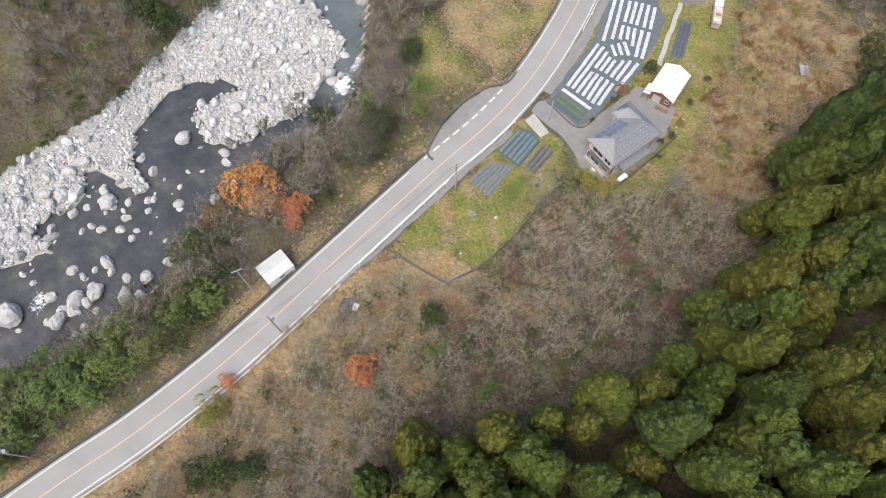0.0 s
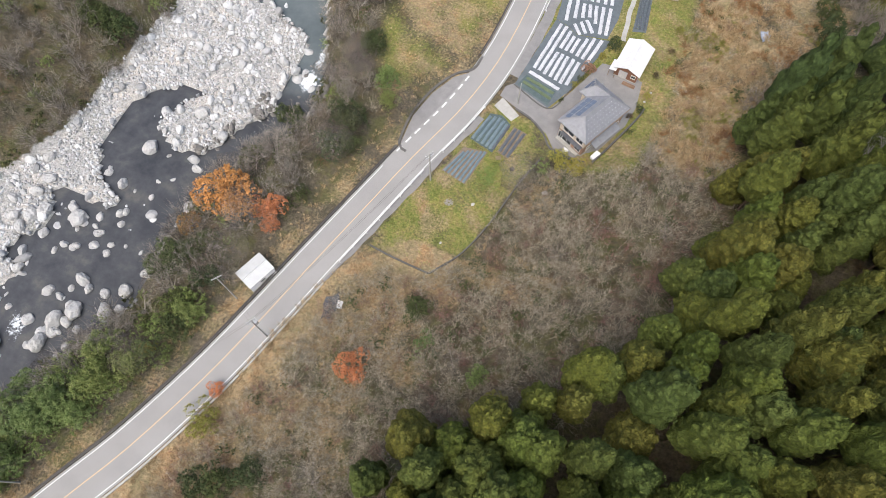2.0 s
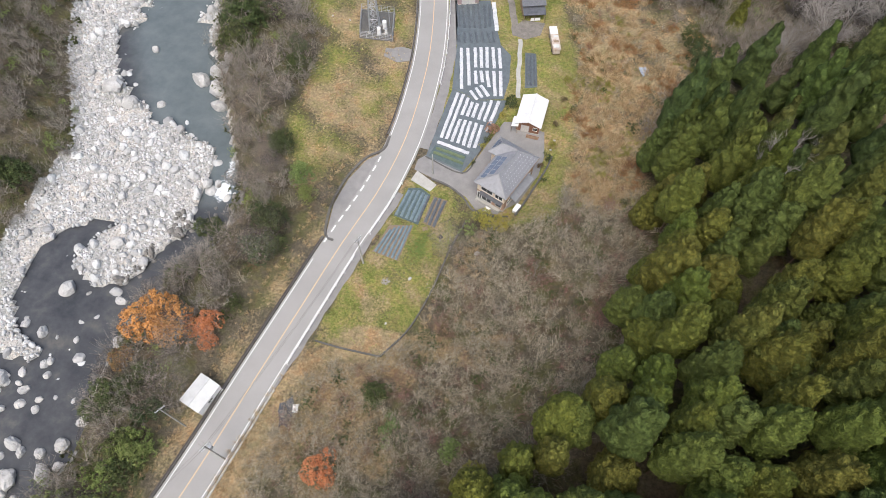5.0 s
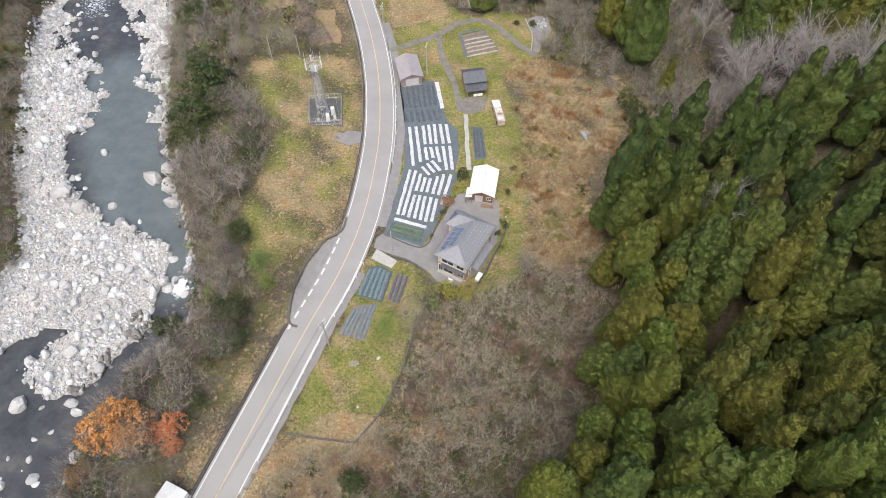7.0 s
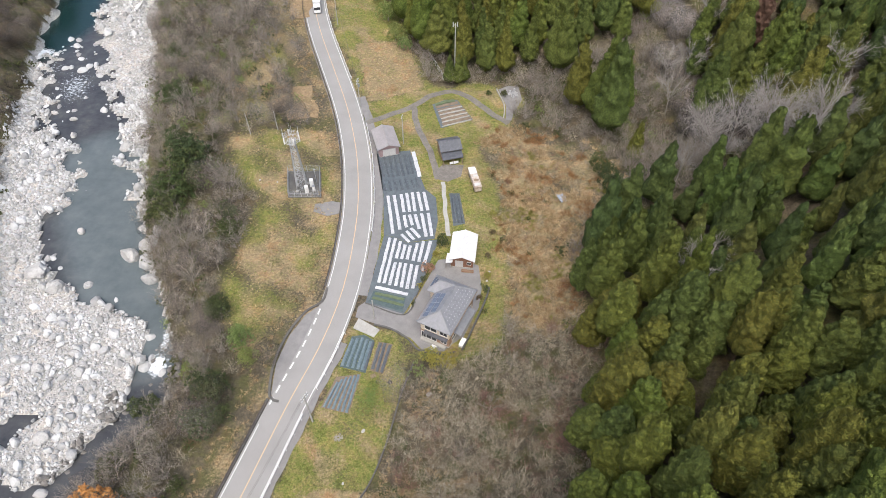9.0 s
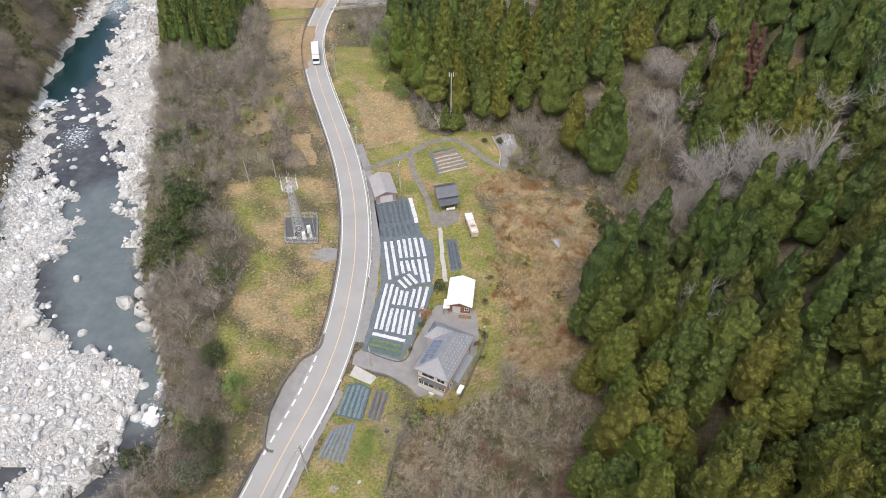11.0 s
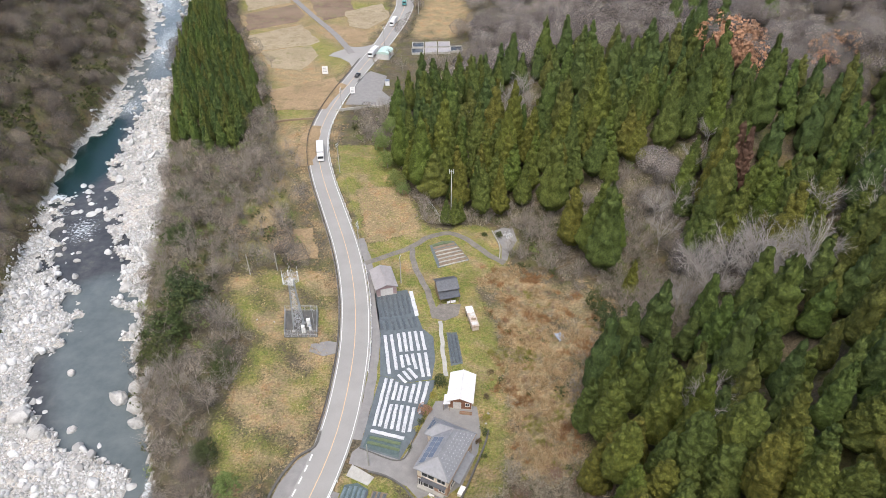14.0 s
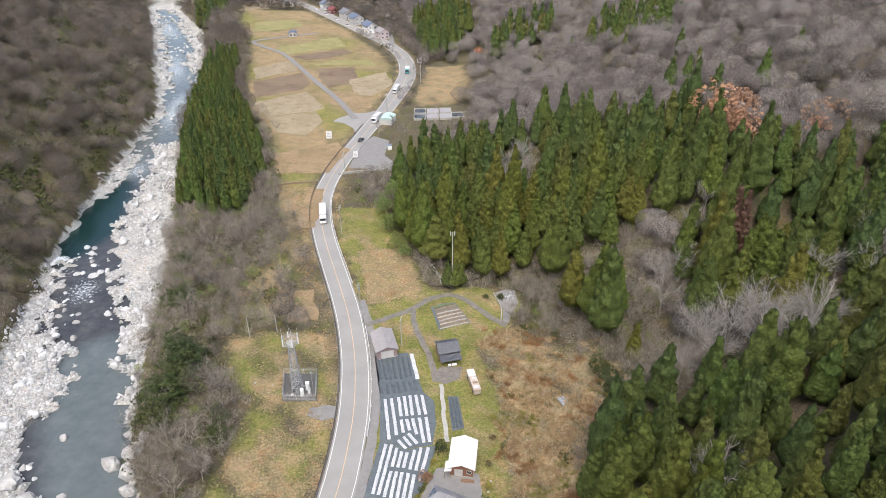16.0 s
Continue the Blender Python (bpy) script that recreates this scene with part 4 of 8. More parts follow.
plot("vegetable_plot", [(-21, 62.3), (-16.2, 63), (-17.8, 54.6), (-23.2, 55.8)], M["soil"], "small plot of worn filmed beds and dry stalks",
     [(-20.6, 61.2, -22.6, 55.9), (-19.8, 61.8, -21.8, 55.7), (-19.0, 62.2, -20.9, 55.5), (-18.2, 62.4, -20.0, 55.2), (-17.4, 62.6, -19.1, 55.0), (-16.7, 62.8, -18.3, 54.8)], 0.52, 0.22, M["blue_film"])
plot("vegetable_plot", [(-15.3, 83.3), (-8.3, 81.6), (-8.8, 77.7), (-16.2, 80.3)], M["green_net"], "leafy crop under dark green net",
     [(-15.0, 82.6, -8.6, 80.9), (-15.4, 81.4, -8.7, 79.4)], 0.7, 0.25, M["crop"], "crop_row", "low green crop", 0.07)
plot("vegetable_plot", [(1.0, 113.4), (3.6, 113.4), (4.8, 103.2), (2.0, 102.4)], M["weed_sheet"], "narrow plot of black-filmed beds by the path",
     [(1.5, 112.6, 2.5, 103.4), (2.3, 112.6, 3.3, 103.4), (3.1, 112.6, 4.2, 103.5)], 0.55, 0.25, M["mulch_black"])
plot("vegetable_plot", [(-3.7, 149.4), (0, 151.6), (3.4, 151.6), (7.6, 142.7), (-1.2, 138.8)], M["weed_sheet"], "plot of tilled brown soil edged with dark sheet",
     [(-2.6, 148.0, 3.6, 150.4), (-2.2, 146.6, 4.4, 149.0), (-1.9, 145.2, 5.1, 147.6), (-1.5, 143.6, 5.8, 146.2), (-1.0, 142.0, 6.4, 144.8), (-0.8, 140.4, 7.0, 143.4)], 1.05, 0.2, M["soil"])
plot("film_strips", None, None, "torn pale film strips along the soil beds", [(-2.0, 146.0, 4.7, 148.4), (-1.6, 144.4, 5.4, 147.0), (-1.2, 142.8, 6.1, 145.6), (-0.9, 141.2, 6.7, 144.2), (-0.9, 139.4, 7.2, 142.4)], 0.28, 0.32, M["concrete"], "film_strip")
plot("crop_strip", None, None, "row of leafy green crops at the plot's end", [(-2.8, 149.2, 2.6, 151.2)], 1.1, 0.45, M["crop"], "crop_row")


# ---- buildings ----
def gable(w, l, eave, rise, over, thick=0.14):
    """Walls and roof plates of a gabled building, ridge along y."""
    wall = ([(-w / 2, -l / 2, 0), (w / 2, -l / 2, 0), (w / 2, l / 2, 0), (-w / 2, l / 2, 0), (-w / 2, -l / 2, eave), (w / 2, -l / 2, eave), (w / 2, l / 2, eave),
             (-w / 2, l / 2, eave), (0, -l / 2, eave + rise), (0, l / 2, eave + rise)],
            tri([(0, 1, 5, 8, 4), (1, 2, 6, 5), (2, 3, 7, 9, 6), (3, 0, 4, 7)]))
    k = rise / (w / 2)
    sides = []
    for s in (-1, 1):
        x0, x1 = 0.0, s * (w / 2 + over)
        zo = 0.03
        v = [(x, y, eave + rise - abs(x) * k + zo + dz) for dz in (0, thick) for x, y in ((x0, -l / 2 - over), (x1, -l / 2 - over), (x1, l / 2 + over), (x0, l / 2 + over))]
        f = [(3, 2, 1, 0), (4, 5, 6, 7), (0, 1, 5, 4), (1, 2, 6, 5), (2, 3, 7, 6), (3, 0, 4, 7)]
        if s < 0:
            f = [q[::-1] for q in f]
        sides.append((v, tri(f)))
    return wall, sides


def seams(w, l, eave, rise, over, s, gap, tall=0.05, wide=0.05, thick=0.14):
    """Raised ribs running down one roof slope."""
    k, out = rise / (w / 2), []
    n = int((l + 2 * over) / gap)
    for i in range(1, n):
        y = -l / 2 - over + i * (l + 2 * over) / n
        v = []
        for x in (0.05 * s, s * (w / 2 + over)):
            z = eave + rise - abs(x) * k + 0.03 + thick
            v += [(x, y - wide / 2, z - 0.01), (x, y + wide / 2, z - 0.01), (x, y + wide / 2, z + tall), (x, y - wide / 2, z + tall)]
        out.append((v, tri([(0, 1, 5, 4), (1, 2, 6, 5), (2, 3, 7, 6), (3, 0, 4, 7), (3, 2, 1, 0), (4, 5, 6, 7)])))
    return out


def opening(name, cx, cz, w, h, face, parent, frame_mat, fill_mat, turn=0.0, deep=0.08):
    """A window or door set proud on a wall: the frame round a recessed leaf. face: y of a south wall in the parent's own axes."""
    m = pose(0, 0, 0, 0, 0, turn)
    b = 0.09
    bars = [boxed(cx - w / 2 - b, face - deep, cz - h / 2 - b, cx + w / 2 + b, face, cz - h / 2), boxed(cx - w / 2 - b, face - deep, cz + h / 2, cx + w / 2 + b, face, cz + h / 2 + b),
            boxed(cx - w / 2 - b, face - deep, cz - h / 2, cx - w / 2, face, cz + h / 2), boxed(cx + w / 2, face - deep, cz - h / 2, cx + w / 2 + b, face, cz + h / 2),
            boxed(cx - 0.03, face - deep, cz - h / 2, cx + 0.03, face, cz + h / 2)]
    ob = part(name, bars, frame_mat, parent, m=m)
    part("pane" if name == "window" else "leaf", boxed(cx - w / 2, face - 0.03, cz - h / 2, cx + w / 2, face - 0.005, cz + h / 2), fill_mat, ob, m=m)
    return ob


def barn(name, at, turn, w, l, eave, rise, over, wall_mat, roof_mat, label, gap=0.45, category="shed", doors=(), windows=(), plinth=True):
    b = thing(name, at, turn, label, category)
    wall, sides = gable(w, l, eave, rise, over)
    part("wall", wall, wall_mat, b)
    for s, g in zip((-1, 1), sides):
        r = part("roof_slope", g, roof_mat, b)
        if gap:
            for q in seams(w, l, eave, rise, over, s, gap):
                part("rib", q, roof_mat, r)
    part("ridge_cap", rod((0, -l / 2 - over, eave + rise + 0.16), (0, l / 2 + over, eave + rise + 0.16), 0.13, sides=6), roof_mat, b)
    if plinth:
        part("plinth", boxed(-w / 2 - 0.08, -l / 2 - 0.08, -0.3, w / 2 + 0.08, l / 2 + 0.08, 0.18), M["concrete"], b)
    for cx, cz, dw, dh in doors:
        opening("door", cx, cz, dw, dh, -l / 2, b, M["steel"], M["grey_wall"])
    for cx, cz, dw, dh, tn in windows:
        opening("window", cx, cz, dw, dh, -(l / 2 if tn in (0, 180) else w / 2), b, M["white_rail"], M["glass"], tn)
    return b


barn("storage_shed", (4.2, 93.6, 0), -7, 4.9, 7.4, 2.7, 1.0, 0.45, M["brown_wall"], M["white_sheet"], "red-brown wooden shed with a white sheet roof", 0.42,
     doors=[(-0.6, 1.05, 1.6, 2.0)], windows=[(1.6, 1.5, 0.8, 0.8, 0)])
barn("garage", (-15.6, 131.2, 0), 16, 5.2, 8.0, 2.7, 1.0, 0.4, M["mauve_wall"], M["mauve_sheet"], "mauve-walled garage with a grey-brown sheet roof", 0.45,
     doors=[(0, 1.15, 3.2, 2.2)])
barn("white_hut", (-45.9, 23.1, 0), -22, 4.0, 5.3, 2.2, 0.45, 0.15, M["white_wall"], M["cream_sheet"], "small white hut with a low pale sheet roof beside the road", 0.5,
     category="hut", doors=[(0.5, 1.05, 0.9, 2.0)], windows=[(0, 1.4, 1.0, 0.7, 90)])
part("vent_box", boxed(1.2, -2.75, 1.2, 1.6, -2.45, 1.7), M["steel"], bpy.data.objects["white_hut"])


def dark_shed():
    b = thing("farm_shed", (1.0, 128.2, 0), 104, "old dark-tiled farm shed with a lean-to", "shed")
    w, l = 4.6, 5.0
    wall, sides = gable(w, l, 3.3, 1.2, 0.4)
    part("wall", wall, M["timber"], b)
    for s, g in zip((-1, 1), sides):
        r = part("roof_slope", g, M["dark_tile"], b)
        for q in seams(w, l, 3.3, 1.2, 0.4, s, 0.3, 0.05, 0.09):
            part("tile_roll", q, M["dark_tile"], r)
    part("ridge_cap", rod((0, -2.9, 4.66), (0, 2.9, 4.66), 0.17), M["dark_tile"], b)
    x0, x1 = -2.3, -4.5
    v = [(x, y, z + dz) for dz in (0, 0.12) for x, y, z in ((x0, -2.7, 2.6), (x1, -2.7, 2.0), (x1, 2.7, 2.0), (x0, 2.7, 2.6))]
    lean = part("lean_to_roof", (v, tri([(0, 1, 2, 3), (7, 6, 5, 4), (4, 5, 1, 0), (5, 6, 2, 1), (6, 7, 3, 2), (7, 4, 0, 3)])), M["dark_tile"], b)
    for i in range(18):
        y = -2.55 + i * 0.3
        part("tile_roll", rod((x0, y, 2.73), (x1, y, 2.13), 0.05, sides=4), M["dark_tile"], lean)
    for y in (-2.5, 0, 2.5):
        part("post", boxed(-4.45, y - 0.07, 0, -4.31, y + 0.07, 2.05), M["timber"], b)
    part("front_panel", boxed(-4.42, -1.4, 0.3, -4.36, 0.9, 1.1), M["white_wall"], b, "pale weathered front panel")


dark_shed()


def farmhouse():
    """Two-storey house: hipped tile roof with solar panels, snow guards, a lower rear wing and a front veranda."""
    h = thing("farmhouse", (0.55, 75.4, 0), -26.4, "two-storey cream farmhouse with grey tile roof and solar panels", "house")
    w, l, eave = 6.3, 11.2, 5.5
    part("ground_floor_wall", boxed(-w / 2, -l / 2, -0.2, w / 2, l / 2, 2.75), M["brick_wall"], h, "red-brown tiled lower wall")
    part("upper_floor_wall", boxed(-w / 2, -l / 2, 2.75, w / 2, l / 2, eave + 0.02), M["cream_wall"], h, "cream upper wall")
    part("band", boxed(-w / 2 - 0.06, -l / 2 - 0.06, 2.68, w / 2 + 0.06, l / 2 + 0.06, 2.86), M["timber"], h)
    part("plinth", boxed(-w / 2 - 0.07, -l / 2 - 0.07, -0.3, w / 2 + 0.07, l / 2 + 0.07, 0.35), M["concrete"], h)
    ov, rz = 0.6, eave + 2.15
    ex, ey = w / 2 + ov, l / 2 + ov
    r0, r1 = -ey + 3.1, ey - 2.6
    slopes = {"west": [(-ex, -ey, eave), (-ex, ey, eave), (0, r1, rz), (0, r0, rz)], "east": [(ex, ey, eave), (ex, -ey, eave), (0, r0, rz), (0, r1, rz)],
              "south": [(ex, -ey, eave), (-ex, -ey, eave), (0, r0, rz)], "north": [(-ex, ey, eave), (ex, ey, eave), (0, r1, rz)]}
    roof = {}
    for k, p in slopes.items():
        n = len(p)
        v = [q for q in p] + [(q[0], q[1], q[2] + 0.16) for q in p]
        f = [tuple(range(n)), tuple(range(2 * n - 1, n - 1, -1))] + [(i, n + i, n + (i + 1) % n, (i + 1) % n) for i in range(n)]
        roof[k] = part("roof_slope", (v, tri(f)), M["grey_tile"], h)
    # tile courses stepping up the long slopes
    kz = 2.15 / ex
    for k, s in (("west", -1), ("east", 1)):
        for i in range(1, 16):
            x = ex * (1 - i / 16)
            z = eave + (ex - x) * kz + 0.16
            lo, hi = -ey + (ex - x) / ex * (r0 + ey) + 0.1, ey - (ex - x) / ex * (ey - r1) - 0.1
            part("tile_course", boxed(min(s * x, s * (x + 0.06)), lo, z - 0.04, max(s * x, s * (x + 0.06)), hi, z + 0.035), M["grey_tile"], roof[k])
    for a, b in (((0, r0, rz), (0, r1, rz)), ((-ex, -ey, eave), (0, r0, rz)), ((ex, -ey, eave), (0, r0, rz)), ((-ex, ey, eave), (0, r1, rz)), ((ex, ey, eave), (0, r1, rz))):
        part("ridge_tiles", rod((a[0], a[1], a[2] + 0.18), (b[0], b[1], b[2] + 0.18), 0.14), M["grey_tile"], h)
    # hipped wing standing out of the west side
    wx, y0, y1, ym, wz = -5.5, 1.6, 6.1, 3.85, eave + 1.75
    part("wing_wall", boxed(wx + 0.55, y0 + 0.5, -0.2, -w / 2 + 0.05, y1 - 0.5, eave), M["cream_wall"], h, "cream wing wall")
    ring = [(wx, y0, eave), (wx, y1, eave), (-1.0, y1, eave + 0.06), (-1.0, y0, eave + 0.06)]
    top = [(p[0], p[1], p[2] + 0.16) for p in ring]
    ridge_w, ridge_e = (wx + 1.9, ym, wz + 0.16), (-0.15, ym, wz + 0.5)
    wing = part("wing_roof", (ring + top + [ridge_w, ridge_e], tri([(3, 2, 1, 0), (0, 1, 5, 4), (1, 2, 6, 5), (0, 4, 7, 3), (4, 5, 8), (5, 6, 9, 8), (7, 4, 8, 9), (6, 7, 9)])), M["grey_tile"], h)
    for a in (top[0], top[1]):
        part("ridge_tiles", rod((a[0], a[1], a[2] + 0.03), (ridge_w[0], ridge_w[1], ridge_w[2] + 0.03), 0.12), M["grey_tile"], h)
    part("ridge_tiles", rod((ridge_w[0], ym, ridge_w[2] + 0.03), (ridge_e[0], ym, ridge_e[2]), 0.13), M["grey_tile"], h)
    # panels on the wing's hip, in two rows
    for f0, f1, n in ((0.1, 0.42, 3), (0.48, 0.74, 2)):
        for k in range(n):
            q = []
            for dz in (0.22, 0.27):
                for f, e in ((f0, k / n), (f0, (k + 0.95) / n), (f1, (k + 0.95) / n), (f1, k / n)):
                    half = (y1 - y0) / 2 * (1 - f1) * 0.95
                    q.append((wx + 1.9 * f, ym - half + 2 * half * e, eave + 1.75 * f + dz))
            part("solar_panel", (q, tri([(3, 2, 1, 0), (4, 5, 6, 7), (0, 1, 5, 4), (1, 2, 6, 5), (2, 3, 7, 6), (3, 0, 4, 7)])), M["solar"], h, "blue-grey solar panel")
    # snow guards in rows on the east slope
    guard = mesh_np("snow_guard", *boxed(-0.04, -0.11, 0, 0.04, 0.11, 0.1), M["pale_steel"])
    for i in range(5):
        x = ex * (0.86 - 0.16 * i)
        lo, hi = -ey + (ex - x) / ex * (r0 + ey) + 0.4, ey - (ex - x) / ex * (ey - r1) - 0.4
        n = int((hi - lo) / 0.75)
        for j in range(n):
            y = lo + (hi - lo) * (j + 0.5) / n
            z = eave + (ex - x) * kz + 0.16
            part("snow_guard", guard, None, roof["east"]).location = (x, y, z)

    def panel(y0, y1, f0, f1, lift=0.22):
        q = []
        for dz in (lift, lift + 0.05):
            for f, y in ((f0, y0), (f0, y1), (f1, y1), (f1, y0)):
                x = -ex * (1 - f)
                q.append((x, y, eave + 2.15 * f + dz))
        ob = part("solar_panel", (q, tri([(3, 2, 1, 0), (4, 5, 6, 7), (0, 1, 5, 4), (1, 2, 6, 5), (2, 3, 7, 6), (3, 0, 4, 7)])), M["solar"], h, "blue-grey solar panel")
        edge = [rod(q[4 + i], q[4 + (i + 1) % 4], 0.015, sides=4) for i in range(4)]
        part("frame", edge, M["steel"], ob)
    for i in range(5):
        y = -4.9 + i * 1.28
        panel(y, y + 1.22, 0.16, 0.44)
        if i > 0:
            panel(y, y + 1.22, 0.47, 0.75)
    # front: upper window band, lower windows, door
    for cx, cz, ww, hh in ((-0.9, 4.1, 2.6, 1.1), (1.9, 4.1, 1.6, 1.1), (-0.8, 1.4, 2.2, 1.9), (2.0, 1.5, 1.3, 1.2), (-2.5, 1.3, 0.9, 1.9)):
        opening("window" if cx > -2.4 else "door", cx, cz, ww, hh, -l / 2, h, M["white_rail"], M["glass"])
    for cx, cz in ((-3.5, 4.1), (0.5, 4.1), (3.6, 4.1), (-3.5, 1.4), (1.5, 1.4), (4.0, 1.4)):
        opening("window", cx, cz, 1.5, 1.1, -w / 2, h, M["white_rail"], M["glass"], 90)
        opening("window", cx, cz, 1.5, 1.1, -w / 2, h, M["white_rail"], M["glass"], -90)
    part("canopy", boxed(-w / 2 + 0.9, -l / 2 - 0.9, 2.9, w / 2 - 0.2, -l / 2, 3.02), M["dark_tile"], h, "dark tiled canopy over the ground floor")
    part("veranda", boxed(-w / 2 + 0.2, -l / 2 - 0.8, 0, w / 2 - 0.6, -l / 2 - 0.1, 0.42), M["concrete"], h, "pale concrete veranda step")
    part("side_roof", ([(ex - 0.6, -3.5, 2.9), (ex - 0.6, 3.6, 2.9), (ex + 0.9, 3.6, 2.35), (ex + 0.9, -3.5, 2.35), (ex - 0.6, -3.5, 2.78), (ex - 0.6, 3.6, 2.78), (ex + 0.9, 3.6, 2.23), (ex + 0.9, -3.5, 2.23)],
                       tri([(3, 2, 1, 0), (4, 5, 6, 7), (0, 1, 5, 4), (1, 2, 6, 5), (2, 3, 7, 6), (3, 0, 4, 7)])), M["grey_tile"], h)
    part("gutter", rod((-ex - 0.06, -ey, eave - 0.02), (-ex - 0.06, ey, eave - 0.02), 0.07), M["timber"], h)
    part("gutter", rod((ex + 0.06, -ey, eave - 0.02), (ex + 0.06, ey, eave - 0.02), 0.07), M["timber"], h)


farmhouse()
for at, turn, size, label in (((3.6, 69.6, 0), -24, (0.9, 1.9, 1.2), "white outdoor tank beside the farmhouse"), ((-2.2, 68.8, 0), -24, (1.0, 0.7, 0.7), "white storage box before the farmhouse")):
    t = thing("storage_box", at, turn, label, "box")
    a, b, c = size
    part("body", boxed(-a / 2, -b / 2, 0, a / 2, b / 2, c), M["white_wall"], t, bevel=0.06)
    part("lid", boxed(-a / 2 - 0.04, -b / 2 - 0.04, c + 0.005, a / 2 + 0.04, b / 2 + 0.04, c + 0.09), M["white_rail"], t, bevel=0.02)

# long low wreck of a shed
wreck = thing("old_trailer", (7.4, 117.2, 0), 12, "long weathered cream trailer in the grass", "trailer")
part("body", boxed(-0.85, -3.7, 0.4, 0.85, 3.7, 1.9), M["rusty_sheet"], wreck, bevel=0.1)
for k, (y0, y1) in enumerate(((-3.2, -2.2), (-1.5, -0.9), (0.1, 0.8))):
    part("roof_patch", boxed(-0.7 + 0.2 * k, y0, 2.045, 0.6 + 0.1 * k, y1, 2.07), M["timber" if k == 1 else "cream_sheet"], wreck)
part("roof", boxed(-0.92, -3.75, 1.92, 0.92, 1.2, 2.04), M["rusty_sheet"], wreck, "rust-stained patched roof sheet")
part("roof", boxed(-0.92, 1.25, 1.92, 0.92, 3.75, 2.0), M["white_sheet"], wreck, "white roof sheet")
for y in (-2.4, 2.4):
    for x in (-0.8, 0.8):
        part("wheel", rod((x - 0.1, y, 0.38), (x + 0.1, y, 0.38), 0.38, sides=12), M["tyre"], wreck)


# ---- lattice tower ----
def tower():
    t = thing("lattice_tower", (-35.4, 115.2, 0.1), 8, "galvanised lattice radio tower with a ring platform", "tower")
    top, b0, b1 = 15.2, 1.25, 0.55

    def corner(k, z):
        r = (b0 + (b1 - b0) * z / top)
        return ((1, 1, -1, -1)[k] * r, (1, -1, -1, 1)[k] * r, z)
    for k in range(4):
        part("leg", rod(corner(k, 0), corner(k, top), 0.11, 0.09), M["steel"], t)
        part("footing", boxed(corner(k, 0)[0] - 0.35, corner(k, 0)[1] - 0.35, -0.3, corner(k, 0)[0] + 0.35, corner(k, 0)[1] + 0.35, 0.25), M["concrete"], t)
    zs = [top * (1 - (1 - i / 9) ** 1.15) for i in range(10)]
    for k in range(4):
        for a, b in zip(zs, zs[1:]):
            part("brace", [rod(corner(k, a), corner((k + 1) % 4, b), 0.05, sides=4), rod(corner((k + 1) % 4, a), corner(k, b), 0.05, sides=4), rod(corner(k, b), corner((k + 1) % 4, b), 0.05, sides=4)], M["steel"], t)
    part("ladder", [rod((0.2, -b0, 0.2), (0.2, -b1, top), 0.03, sides=4), rod((-0.2, -b0, 0.2), (-0.2, -b1, top), 0.03, sides=4)]
         + [rod((-0.2, -b0 + (b0 - b1) * i / 38, 0.3 + i * 0.39), (0.2, -b0 + (b0 - b1) * i / 38, 0.3 + i * 0.39), 0.02, sides=4) for i in range(38)], M["steel"], t)
    n = 20
    ring = [(1.85 * math.cos(i * 2 * math.pi / n), 1.85 * math.sin(i * 2 * math.pi / n)) for i in range(n)]
    plat = [rod((*ring[i], top), (*ring[(i + 1) % n], top), 0.09, sides=4) for i in range(n)] + [rod((0, 0, top), (*ring[i], top), 0.05, sides=4) for i in range(0, n, 2)]
    inner = [(0.52 * x, 0.52 * y) for x, y in ring]
    plat += [rod((*inner[i], top), (*inner[(i + 1) % n], top), 0.05, sides=4) for i in range(n)]
    p = part("platform", plat, M["steel"], t)
    for z in (0.45, 0.85, 1.25):
        for i in range(n):
            part("rail", rod((*ring[i], top + z), (*ring[(i + 1) % n], top + z), 0.045, sides=4), M["steel"], p)
    for i in range(0, n, 2):
        part("baluster", rod((*ring[i], top), (*ring[i], top + 1.25), 0.045, sides=4), M["steel"], p)
    for i in (2, 6, 9, 12, 16, 19):
        x, y = ring[i]
        part("panel_antenna", boxed(x * 1.06 - 0.12, y * 1.06 - 0.12, top - 0.2, x * 1.06 + 0.12, y * 1.06 + 0.12, top + 1.5), M["white_rail"], t, "pale panel antenna")
    for x, y, hgt in ((-1.8, 0.5, 3.4), (0, 0.3, 4.6), (1.8, 0.5, 3.4), (0.2, 1.2, 3.2)):
        part("whip_antenna", rod((x, y, top), (x, y, top + hgt), 0.06, 0.04, 6), M["pale_steel"], t)


tower()
for x, y, s, label in ((-34.0, 113.6, (0.8, 0.9, 2.0), "white equipment cabinet at the tower's foot"), (-33.1, 115.9, (0.9, 0.9, 2.1), "white equipment cabinet at the tower's foot"),
                       (-32.4, 114.2, (0.7, 0.6, 1.5), "grey equipment cabinet at the tower's foot")):
    c = thing("equipment_cabinet", (x, y, 0.1), 8, label, "cabinet", "cabinets at the tower")
    part("body", boxed(-s[0] / 2, -s[1] / 2, 0.15, s[0] / 2, s[1] / 2, s[2]), M["white_wall"] if "white" in label else M["steel"], c, bevel=0.04)
    part("base", boxed(-s[0] / 2 - 0.1, -s[1] / 2 - 0.1, 0, s[0] / 2 + 0.1, s[1] / 2 + 0.1, 0.145), M["concrete"], c)
    part("door", boxed(-s[0] / 2 + 0.08, -s[1] / 2 - 0.03, 0.3, s[0] / 2 - 0.08, -s[1] / 2 - 0.004, s[2] - 0.12), M["white_rail"], c)
